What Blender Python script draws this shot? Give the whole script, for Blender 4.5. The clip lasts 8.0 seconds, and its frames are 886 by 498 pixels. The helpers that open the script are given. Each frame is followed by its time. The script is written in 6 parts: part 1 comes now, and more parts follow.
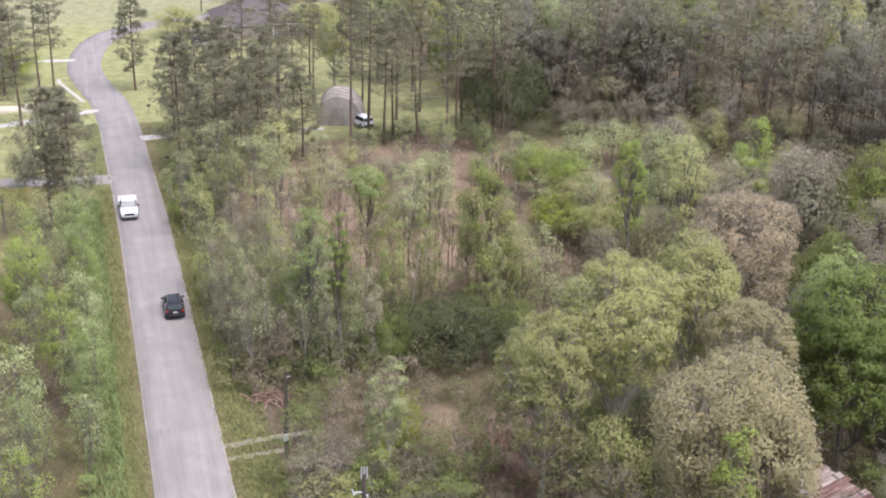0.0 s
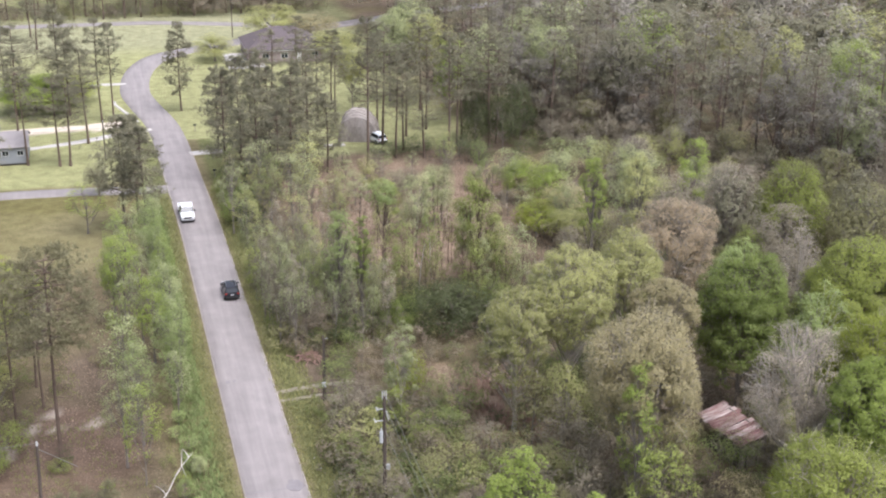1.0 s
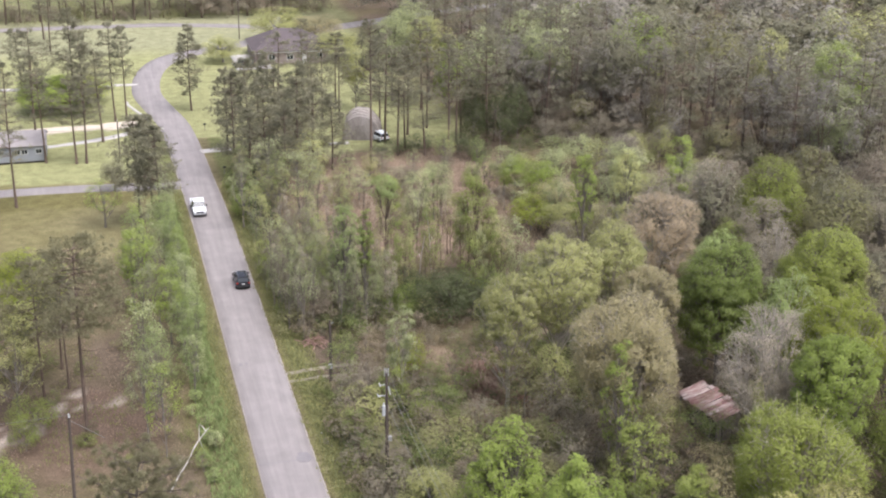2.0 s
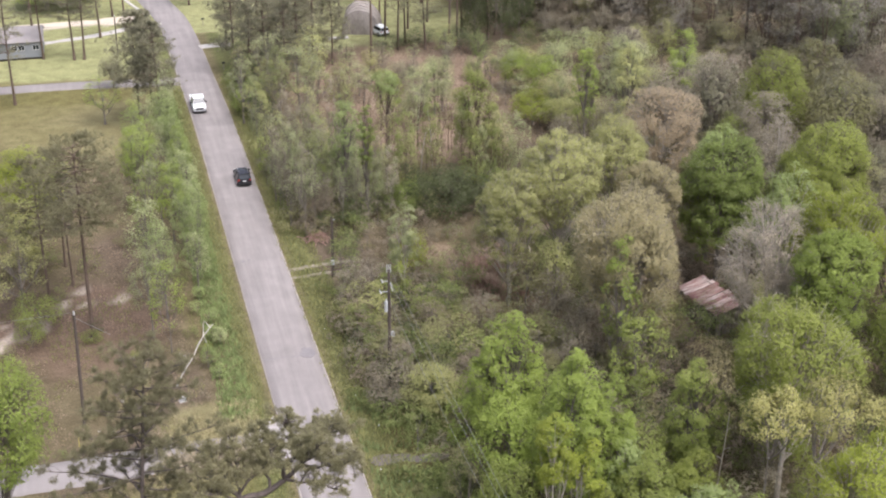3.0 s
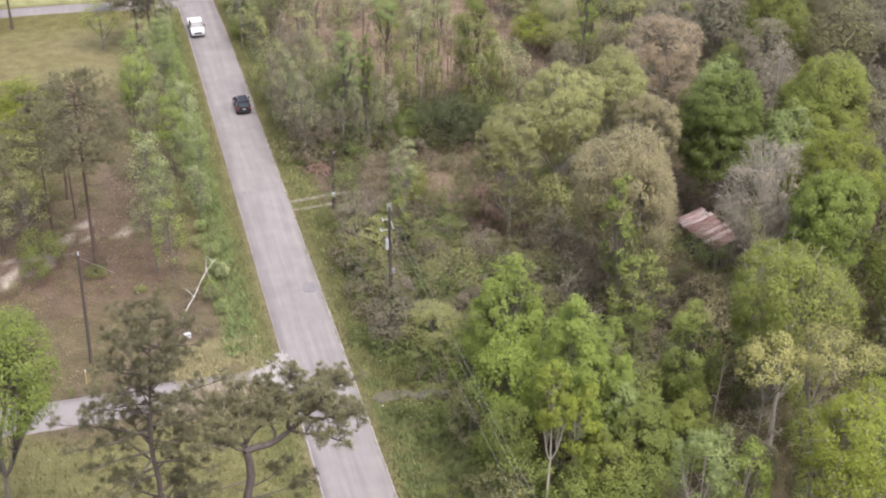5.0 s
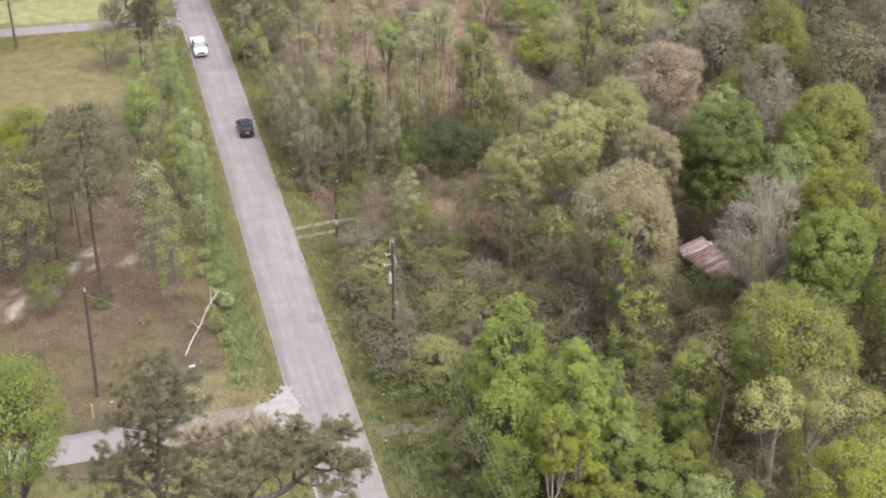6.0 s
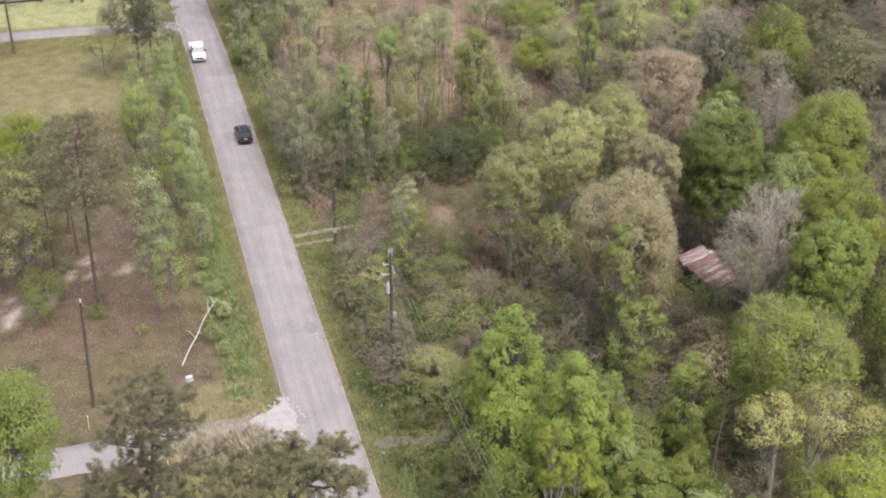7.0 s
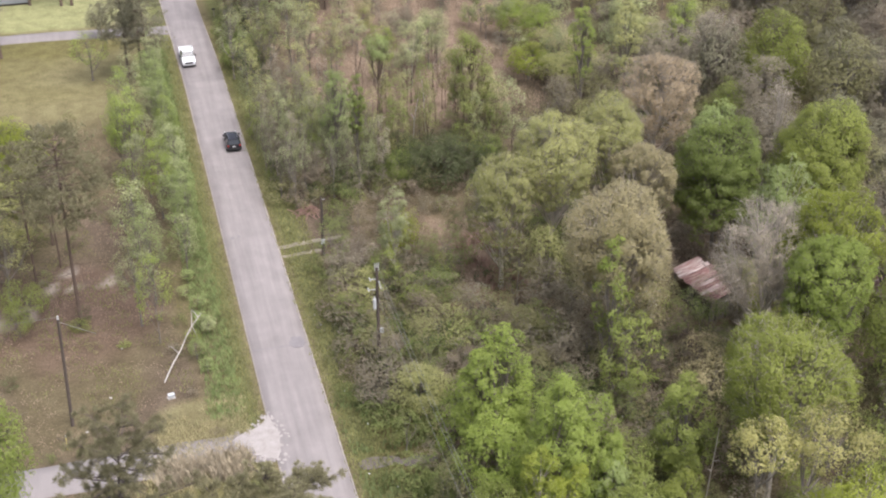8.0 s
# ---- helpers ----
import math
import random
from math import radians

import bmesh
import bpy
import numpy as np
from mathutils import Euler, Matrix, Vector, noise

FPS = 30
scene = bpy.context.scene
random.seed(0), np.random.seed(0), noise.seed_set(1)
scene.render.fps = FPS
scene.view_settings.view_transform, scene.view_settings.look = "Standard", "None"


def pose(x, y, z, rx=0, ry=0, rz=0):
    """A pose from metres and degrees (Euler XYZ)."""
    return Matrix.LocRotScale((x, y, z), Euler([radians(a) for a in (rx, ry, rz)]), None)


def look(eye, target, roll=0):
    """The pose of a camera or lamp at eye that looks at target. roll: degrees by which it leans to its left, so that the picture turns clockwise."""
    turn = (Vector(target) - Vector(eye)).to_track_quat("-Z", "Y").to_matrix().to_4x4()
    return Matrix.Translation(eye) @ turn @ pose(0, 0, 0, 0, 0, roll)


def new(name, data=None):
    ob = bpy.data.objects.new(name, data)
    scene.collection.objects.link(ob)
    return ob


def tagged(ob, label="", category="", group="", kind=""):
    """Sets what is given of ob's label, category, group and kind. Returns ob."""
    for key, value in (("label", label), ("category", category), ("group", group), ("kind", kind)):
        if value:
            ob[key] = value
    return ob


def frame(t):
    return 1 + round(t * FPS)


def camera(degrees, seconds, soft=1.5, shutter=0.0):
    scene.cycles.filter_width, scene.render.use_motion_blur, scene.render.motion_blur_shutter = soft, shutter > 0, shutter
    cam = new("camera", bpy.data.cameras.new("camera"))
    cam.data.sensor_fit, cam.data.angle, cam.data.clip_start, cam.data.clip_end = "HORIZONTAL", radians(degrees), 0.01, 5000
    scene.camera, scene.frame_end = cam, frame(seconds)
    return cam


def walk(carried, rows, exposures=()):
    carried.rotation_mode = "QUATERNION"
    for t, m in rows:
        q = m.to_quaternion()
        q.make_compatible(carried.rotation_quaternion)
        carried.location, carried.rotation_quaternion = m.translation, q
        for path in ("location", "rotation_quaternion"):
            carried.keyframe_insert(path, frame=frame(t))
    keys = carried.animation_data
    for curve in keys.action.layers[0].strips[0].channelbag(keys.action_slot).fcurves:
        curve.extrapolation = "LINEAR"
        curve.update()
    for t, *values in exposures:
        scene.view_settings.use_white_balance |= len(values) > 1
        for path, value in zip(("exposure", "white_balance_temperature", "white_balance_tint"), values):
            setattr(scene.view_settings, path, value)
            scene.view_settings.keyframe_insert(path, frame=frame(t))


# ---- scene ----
# ---- the camera and its way ----
cam = camera(37.5, 8.0, soft=2.05)
PATH = [
    (0, (-5.36, -92.87, 49.72), (20.16, -2.80, 14.57), 1.00),
    (0.25, (-7.01, -99.35, 52.01), (18.36, -9.25, 16.83), 0.98),
    (0.5, (-8.74, -106.15, 54.40), (16.49, -16.00, 19.23), 0.97),
    (0.75, (-10.59, -114.25, 57.30), (14.40, -24.00, 22.21), 0.79),
    (1, (-12.53, -122.87, 60.34), (12.21, -32.50, 25.38), 0.61),
    (1.2, (-13.80, -128.74, 61.96), (10.81, -38.22, 27.30), 0.60),
    (1.45, (-14.40, -131.55, 62.73), (10.20, -41.05, 28.02), 0.59),
    (2, (-14.44, -131.76, 62.79), (10.08, -41.37, 27.74), 0.50),
    (2.3, (-14.44, -131.76, 62.79), (9.92, -41.61, 27.01), 0.29),
    (2.5, (-14.52, -131.82, 62.86), (9.66, -42.55, 24.83), 0.30),
    (3, (-14.47, -131.72, 62.95), (9.20, -44.34, 20.47), 0.23),
    (3.5, (-14.52, -131.88, 62.84), (8.79, -45.98, 17.26), 0.25),
    (4, (-14.38, -131.67, 62.99), (8.48, -47.31, 14.40), 0.18),
    (4.2, (-14.43, -131.67, 63.50), (8.48, -47.43, 14.73), 0.08),
    (4.8, (-14.39, -131.28, 65.48), (8.45, -47.17, 16.45), 0.08),
    (5.5, (-14.34, -130.75, 68.22), (8.42, -46.80, 18.87), 0.08),
    (6, (-14.33, -130.28, 70.05), (8.38, -46.46, 20.46), 0.06),
    (6.5, (-14.28, -129.81, 70.67), (8.46, -46.04, 21.03), 0.10),
    (7, (-13.80, -129.21, 70.52), (8.83, -45.41, 20.87), 0.05),
    (7.5, (-12.91, -127.98, 70.36), (9.66, -44.19, 20.67), -0.02),
    (8, (-11.57, -126.26, 70.36), (10.76, -42.51, 20.48), -0.12),
]
walk(cam, [(t, look(eye, to, roll)) for t, eye, to, roll in PATH], exposures=[(0.0, 1.04, 5950, 15), (1.2, 1.03, 5950, 15), (2.6, 0.99, 6150, 15), (8.0, 0.98, 6200, 15)])

# ---- world and sun: a bright, thinly overcast spring day ----
world = bpy.data.worlds.new("sky")
scene.world = world
world.use_nodes = True
SUN_ELEVATION, SUN_TURN = radians(66), radians(150)
wn, wl = world.node_tree.nodes, world.node_tree.links
sky = wn.new("ShaderNodeTexSky")
sky.sky_type, sky.sun_disc = "NISHITA", False
sky.sun_elevation, sky.sun_rotation = SUN_ELEVATION, SUN_TURN
sky.air_density, sky.dust_density, sky.ozone_density = 1.0, 6.0, 1.0
sky_mute = wn.new("ShaderNodeHueSaturation")
sky_mute.inputs["Saturation"].default_value = 0.5
wl.new(sky.outputs["Color"], sky_mute.inputs["Color"])
wl.new(sky_mute.outputs["Color"], wn["Background"].inputs["Color"])
wn["Background"].inputs["Strength"].default_value = 0.15
sun = new("sun", bpy.data.lights.new("sun", "SUN"))
sun.data.energy, sun.data.angle, sun.data.color = 1.5, radians(40), (1.0, 0.965, 0.91)
SUN_FROM = Vector((math.sin(SUN_TURN) * math.cos(SUN_ELEVATION), math.cos(SUN_TURN) * math.cos(SUN_ELEVATION), math.sin(SUN_ELEVATION)))
sun.matrix_world = look(SUN_FROM * 200, (0, 0, 0))


# ---- materials ----
def material(name, rough=0.8, spec=0.3, metal=0.0):
    m = bpy.data.materials.new(name)
    m.use_nodes = True
    b = m.node_tree.nodes["Principled BSDF"]
    b.inputs["Roughness"].default_value = rough
    b.inputs["Specular IOR Level"].default_value = spec
    b.inputs["Metallic"].default_value = metal
    return m, m.node_tree.nodes, m.node_tree.links, b


def ramp(nodes, links, fac, stops):
    n = nodes.new("ShaderNodeValToRGB")
    while len(n.color_ramp.elements) < len(stops):
        n.color_ramp.elements.new(0.5)
    for e, (p, c) in zip(n.color_ramp.elements, stops):
        e.position, e.color = p, (*c, 1)
    links.new(fac, n.inputs["Fac"])
    return n.outputs["Color"]


def noisy(nodes, links, scale, detail=4.0, coords="Object", rough=0.6, stretch=None):
    co = nodes.new("ShaderNodeTexCoord").outputs[coords]
    if stretch:
        mp = nodes.new("ShaderNodeMapping")
        mp.inputs["Scale"].default_value = stretch
        links.new(co, mp.inputs["Vector"])
        co = mp.outputs["Vector"]
    n = nodes.new("ShaderNodeTexNoise")
    n.inputs["Scale"].default_value, n.inputs["Detail"].default_value, n.inputs["Roughness"].default_value = scale, detail, rough
    links.new(co, n.inputs["Vector"])
    return n.outputs["Fac"]


def blend(nodes, links, fac, a, b, how="MIX"):
    n = nodes.new("ShaderNodeMix")
    n.data_type, n.blend_type = "RGBA", how
    for sock, v in ((n.inputs[0], fac), (n.inputs[6], a), (n.inputs[7], b)):
        if hasattr(v, "links"):
            links.new(v, sock)
        elif isinstance(v, (int, float)):
            sock.default_value = v
        else:
            sock.default_value = (*v, 1)
    return n.outputs[2]


def bumped(nodes, links, shader, height, strength=0.4, distance=0.05):
    n = nodes.new("ShaderNodeBump")
    n.inputs["Strength"].default_value, n.inputs["Distance"].default_value = strength, distance
    links.new(height, n.inputs["Height"])
    links.new(n.outputs["Normal"], shader.inputs["Normal"])


def surface(name, dark, light, scale=2.0, grain=30.0, rough=0.8, spec=0.25, metal=0.0, bump=0.3, stretch=None):
    """A plain weathered surface: stains at one scale, grain at another."""
    m, nodes, links, b = material(name, rough, spec, metal)
    stain = noisy(nodes, links, scale, 5, stretch=stretch)
    fine = noisy(nodes, links, grain, 3, stretch=stretch)
    col = ramp(nodes, links, stain, [(0.3, dark), (0.7, light)])
    col = blend(nodes, links, 0.5, col, ramp(nodes, links, fine, [(0.25, dark), (0.75, light)]))
    links.new(col, b.inputs["Base Color"])
    bumped(nodes, links, b, fine, bump, 0.02)
    return m


def foliage(name, dark, mid, light, see_through=0.5):
    """Leaves: each leaf its own tone, each tree a little apart, broad lighter and darker areas over the crown."""
    m, nodes, links, b = material(name, 0.6, 0.25)
    geo = nodes.new("ShaderNodeNewGeometry")
    info = nodes.new("ShaderNodeObjectInfo")
    tone = ramp(nodes, links, geo.outputs["Random Per Island"], [(0.0, [0.7 * m + 0.3 * d for d, m in zip(dark, mid)]), (0.5, mid), (1.0, [0.65 * m + 0.35 * l for l, m in zip(light, mid)])])
    broad = ramp(nodes, links, noisy(nodes, links, 0.55, 3), [(0.3, (0.84, 0.84, 0.84)), (0.7, (1.12, 1.11, 1.08))])
    tone = blend(nodes, links, 1.0, tone, broad, "MULTIPLY")
    hue = nodes.new("ShaderNodeHueSaturation")
    span = nodes.new("ShaderNodeMapRange")
    span.inputs["To Min"].default_value, span.inputs["To Max"].default_value = 0.86, 1.16
    links.new(info.outputs["Random"], span.inputs["Value"])
    links.new(span.outputs["Result"], hue.inputs["Value"])
    links.new(tone, hue.inputs["Color"])
    links.new(hue.outputs["Color"], b.inputs["Base Color"])
    tr = nodes.new("ShaderNodeBsdfTranslucent")
    links.new(hue.outputs["Color"], tr.inputs["Color"])
    mix = nodes.new("ShaderNodeMixShader")
    mix.inputs["Fac"].default_value = see_through
    links.new(b.outputs["BSDF"], mix.inputs[1])
    links.new(tr.outputs["BSDF"], mix.inputs[2])
    # leaves take the light of the side of the crown that they belong to
    att = nodes.new("ShaderNodeAttribute")
    att.attribute_name = "way"
    turn = nodes.new("ShaderNodeVectorTransform")
    turn.vector_type, turn.convert_from, turn.convert_to = "NORMAL", "OBJECT", "WORLD"
    links.new(att.outputs["Vector"], turn.inputs["Vector"])
    both = nodes.new("ShaderNodeVectorMath")
    both.operation = "MULTIPLY_ADD"
    both.inputs[1].default_value = (1.2, 1.2, 1.2)
    links.new(turn.outputs["Vector"], both.inputs[0])
    links.new(geo.outputs["Normal"], both.inputs[2])
    even = nodes.new("ShaderNodeVectorMath")
    even.operation = "NORMALIZE"
    links.new(both.outputs["Vector"], even.inputs[0])
    links.new(even.outputs["Vector"], b.inputs["Normal"])
    links.new(mix.outputs["Shader"], nodes["Material Output"].inputs["Surface"])
    return m


LEAF = {
    "olive": foliage("olive_leaves", (0.230, 0.232, 0.086), (0.360, 0.364, 0.151), (0.481, 0.482, 0.220)),
    "tan": foliage("budding_tan_leaves", (0.260, 0.233, 0.126), (0.358, 0.318, 0.177), (0.442, 0.395, 0.233)),
    "deep": foliage("deep_green_leaves", (0.121, 0.151, 0.036), (0.207, 0.257, 0.069), (0.316, 0.370, 0.124)),
    "green": foliage("green_leaves", (0.162, 0.195, 0.048), (0.259, 0.300, 0.082), (0.367, 0.410, 0.135)),
    "lime": foliage("lime_leaves", (0.187, 0.239, 0.049), (0.276, 0.342, 0.080), (0.367, 0.438, 0.126)),
    "gold": foliage("yellow_green_leaves", (0.176, 0.209, 0.029), (0.261, 0.299, 0.051), (0.362, 0.400, 0.091)),
    "silver": foliage("pale_grey_green_leaves", (0.235, 0.256, 0.118), (0.347, 0.375, 0.187), (0.469, 0.496, 0.278)),
    "cream": foliage("cream_blossom", (0.28, 0.265, 0.095), (0.39, 0.372, 0.145), (0.5, 0.475, 0.21)),
    "grey": foliage("grey_buds", (0.29, 0.25, 0.188), (0.41, 0.358, 0.275), (0.52, 0.46, 0.36)),
    "pine": foliage("pine_needles", (0.104, 0.100, 0.062), (0.172, 0.164, 0.104), (0.256, 0.242, 0.158), 0.3),
    # brown-grey winter wood, lightened so that its colour carries distance haze
    "wood": foliage("hazed_winter_canopy", (0.175, 0.16, 0.13), (0.25, 0.23, 0.19), (0.33, 0.305, 0.255), 0.4),
}
LEAF["rust"] = foliage("orange_tan_buds", (0.330, 0.262, 0.167), (0.473, 0.380, 0.249), (0.594, 0.495, 0.341))
LEAF["moss"] = foliage("dull_green_leaves", (0.154, 0.176, 0.039), (0.237, 0.270, 0.064), (0.336, 0.369, 0.110))
LEAF["mint"] = foliage("pale_fresh_leaves", (0.186, 0.233, 0.084), (0.274, 0.330, 0.126), (0.372, 0.432, 0.186))
LEAF["near_pine"] = foliage("olive_pine_needles", (0.09, 0.085, 0.042), (0.2, 0.187, 0.102), (0.35, 0.328, 0.196), 0.4)
# brush of the woodland floor: last year's dead stems among new leaves
LEAF["brush_olive"] = foliage("olive_brush", (0.136, 0.131, 0.057), (0.225, 0.217, 0.103), (0.322, 0.309, 0.161))
LEAF["brush_green"] = foliage("green_brush", (0.109, 0.129, 0.043), (0.183, 0.216, 0.072), (0.277, 0.322, 0.127))
LEAF["brush_brown"] = foliage("brown_brush", (0.141, 0.114, 0.079), (0.225, 0.186, 0.136), (0.322, 0.270, 0.200))
LEAF["brush_grey"] = foliage("grey_brush", (0.168, 0.146, 0.103), (0.265, 0.235, 0.170), (0.374, 0.337, 0.251))
LEAF["brush_deep"] = foliage("evergreen_brush", (0.056, 0.066, 0.028), (0.1, 0.116, 0.05), (0.152, 0.17, 0.08))
BARK = surface("grey_bark", (0.10, 0.085, 0.07), (0.26, 0.23, 0.20), 1.5, 14, 0.9, 0.15, stretch=(1, 1, 0.25))
BARK_PALE = surface("pale_bark", (0.262, 0.228, 0.192), (0.485, 0.437, 0.375), 1.5, 14, 0.9, 0.15, stretch=(1, 1, 0.25))
BARK_PINE = surface("pine_bark", (0.06, 0.045, 0.035), (0.19, 0.14, 0.11), 1.8, 16, 0.92, 0.1, bump=0.6, stretch=(1, 1, 0.3))


# ---- small building helpers ----
def np_mesh(name, verts, quads, way=None):
    """A mesh from arrays worked out by the functions below; way is the side of the crown that a leaf belongs to."""
    me = bpy.data.meshes.new(name)
    faces = np.asarray(quads, np.int32)
    quads, tris = (faces, np.zeros((0, 3), np.int32)) if faces.shape[1] == 4 else (np.zeros((0, 4), np.int32), faces)
    nq, nt = len(quads), len(tris)
    me.vertices.add(len(verts))
    me.vertices.foreach_set("co", np.asarray(verts, np.float32).ravel())
    me.loops.add(4 * nq + 3 * nt)
    me.loops.foreach_set("vertex_index", np.concatenate([quads.ravel(), tris.ravel()]))
    me.polygons.add(nq + nt)
    me.polygons.foreach_set("loop_start", np.concatenate([np.arange(nq) * 4, 4 * nq + np.arange(nt) * 3]).astype(np.int32))
    me.update(calc_edges=True)
    if way is not None:
        me.attributes.new("way", "FLOAT_VECTOR", "POINT").data.foreach_set("vector", np.asarray(way, np.float32).ravel())
    return me


def unit(v):
    return v / np.maximum(np.linalg.norm(v, axis=-1, keepdims=True), 1e-9)


def cards(rng, centres, facing, size, slim=0.7, way=None):
    """One small pointed leaf spray for every centre, as verts, faces and ways."""
    n = len(centres)
    facing = unit(facing)
    a = unit(np.cross(facing, rng.normal(size=(n, 3))))
    b = np.cross(facing, a)
    s = size * rng.uniform(0.6, 1.35, (n, 1))
    w = s * slim * rng.uniform(0.6, 1.2, (n, 1))
    v = np.stack([centres - a * s * 0.45 - b * w * 0.5, centres - a * s * 0.45 + b * w * 0.5, centres + a * s * 0.55], 1)
    return v.reshape(-1, 3), np.arange(3 * n).reshape(-1, 3), np.repeat(facing if way is None else unit(way), 3, axis=0)


def tube(points, radii, sides=5):
    """A tapered limb along a line of points."""
    points, radii = np.asarray(points, float), np.asarray(radii, float)
    way = unit(np.gradient(points, axis=0))
    side = unit(np.cross(way, [0.31, 0.87, 0.13]))
    other = np.cross(way, side)
    ang = np.arange(sides) * 2 * np.pi / sides
    ring = side[:, None] * np.cos(ang)[None, :, None] + other[:, None] * np.sin(ang)[None, :, None]
    v = points[:, None] + ring * radii[:, None, None]
    k = np.arange(len(points) - 1)[:, None] * sides + np.arange(sides)[None]
    k2 = np.arange(len(points) - 1)[:, None] * sides + (np.arange(sides)[None] + 1) % sides
    return v.reshape(-1, 3), np.stack([k, k2, k2 + sides, k + sides], -1).reshape(-1, 4)


def joined(pieces):
    vs, qs, ws, n = [], [], [], 0
    for v, q, *w in pieces:
        vs.append(v)
        qs.append(q + n)
        ws += w
        n += len(v)
    return (np.concatenate(vs), np.concatenate(qs)) + ((np.concatenate(ws),) if ws else ())


def bow(a, b, rise, n=5):
    """A line from a to b that bows upwards."""
    t = np.linspace(0, 1, n)[:, None]
    a, b = np.asarray(a, float), np.asarray(b, float)
    return a + (b - a) * t + np.array([0, 0, rise]) * (t * (1 - t) * 4)


def part(name, data, mat, parent, label=""):
    """Links a mesh or a bmesh as one object under a thing or a part."""
    if isinstance(data, bmesh.types.BMesh):
        me = bpy.data.meshes.new(name)
        data.to_mesh(me)
        data.free()
        data = me
    if mat and not data.materials:
        data.materials.append(mat)
    ob = new(name, data)
    ob.parent = parent
    if label:
        ob["label"] = label
    return ob


def smooth(me):
    me.polygons.foreach_set("use_smooth", np.ones(len(me.polygons), bool))
    return me


def ground_z(x, y):
    """Gentle relief; the verges fall away from the road into shallow ditches."""
    d = abs(x + 0.0)
    z = 0.10 * noise.noise((x * 0.06, y * 0.06, 3.1)) + 0.05 * noise.noise((x * 0.25, y * 0.25, 7.7))
    ease = min(1.0, max(0.0, (d - 3.4) / 5.0))
    return z * ease - 0.03


# ---- trees: shapes worked out once, then copied with their parts ----
def crown_clumps(rng, h, r, low, n, dome=1.0):
    """Centres and sizes of leaf clumps over a lobed, uneven dome."""
    d = unit(rng.normal(size=(n * 3, 3)))
    d = d[(d[:, 2] > -0.55)][:n]
    domed = r > 3.2 and h * (1 - low) > 1.6 * r
    if domed:
        skirt = unit(rng.normal(size=(n * 2, 3)) * [1, 1, 0.45] - [0, 0, 0.3])
        d = np.concatenate([d, skirt[skirt[:, 2] > -0.8][:int(n * 0.4)]])
    bumps = unit(rng.normal(size=(9, 3)) + [0, 0, 0.4])
    lobe = np.max(np.exp(-5.0 * (1 - d @ bumps.T)), axis=1)
    reach = (0.69 + 0.34 * lobe) * rng.uniform(0.55, 1.0, len(d)) ** 0.3
    mid = h * (low + (1 - low) * 0.46)
    if domed:
        mid = max(mid, h - 1.2 * r)
    up = np.where(d[:, 2] > 0, h - mid, (mid - h * low)) * dome
    c = np.stack([d[:, 0] * r * reach, d[:, 1] * r * reach, mid + d[:, 2] * up * reach], 1)
    c[:, 2] = np.minimum(c[:, 2], h * 0.985)
    return c, d


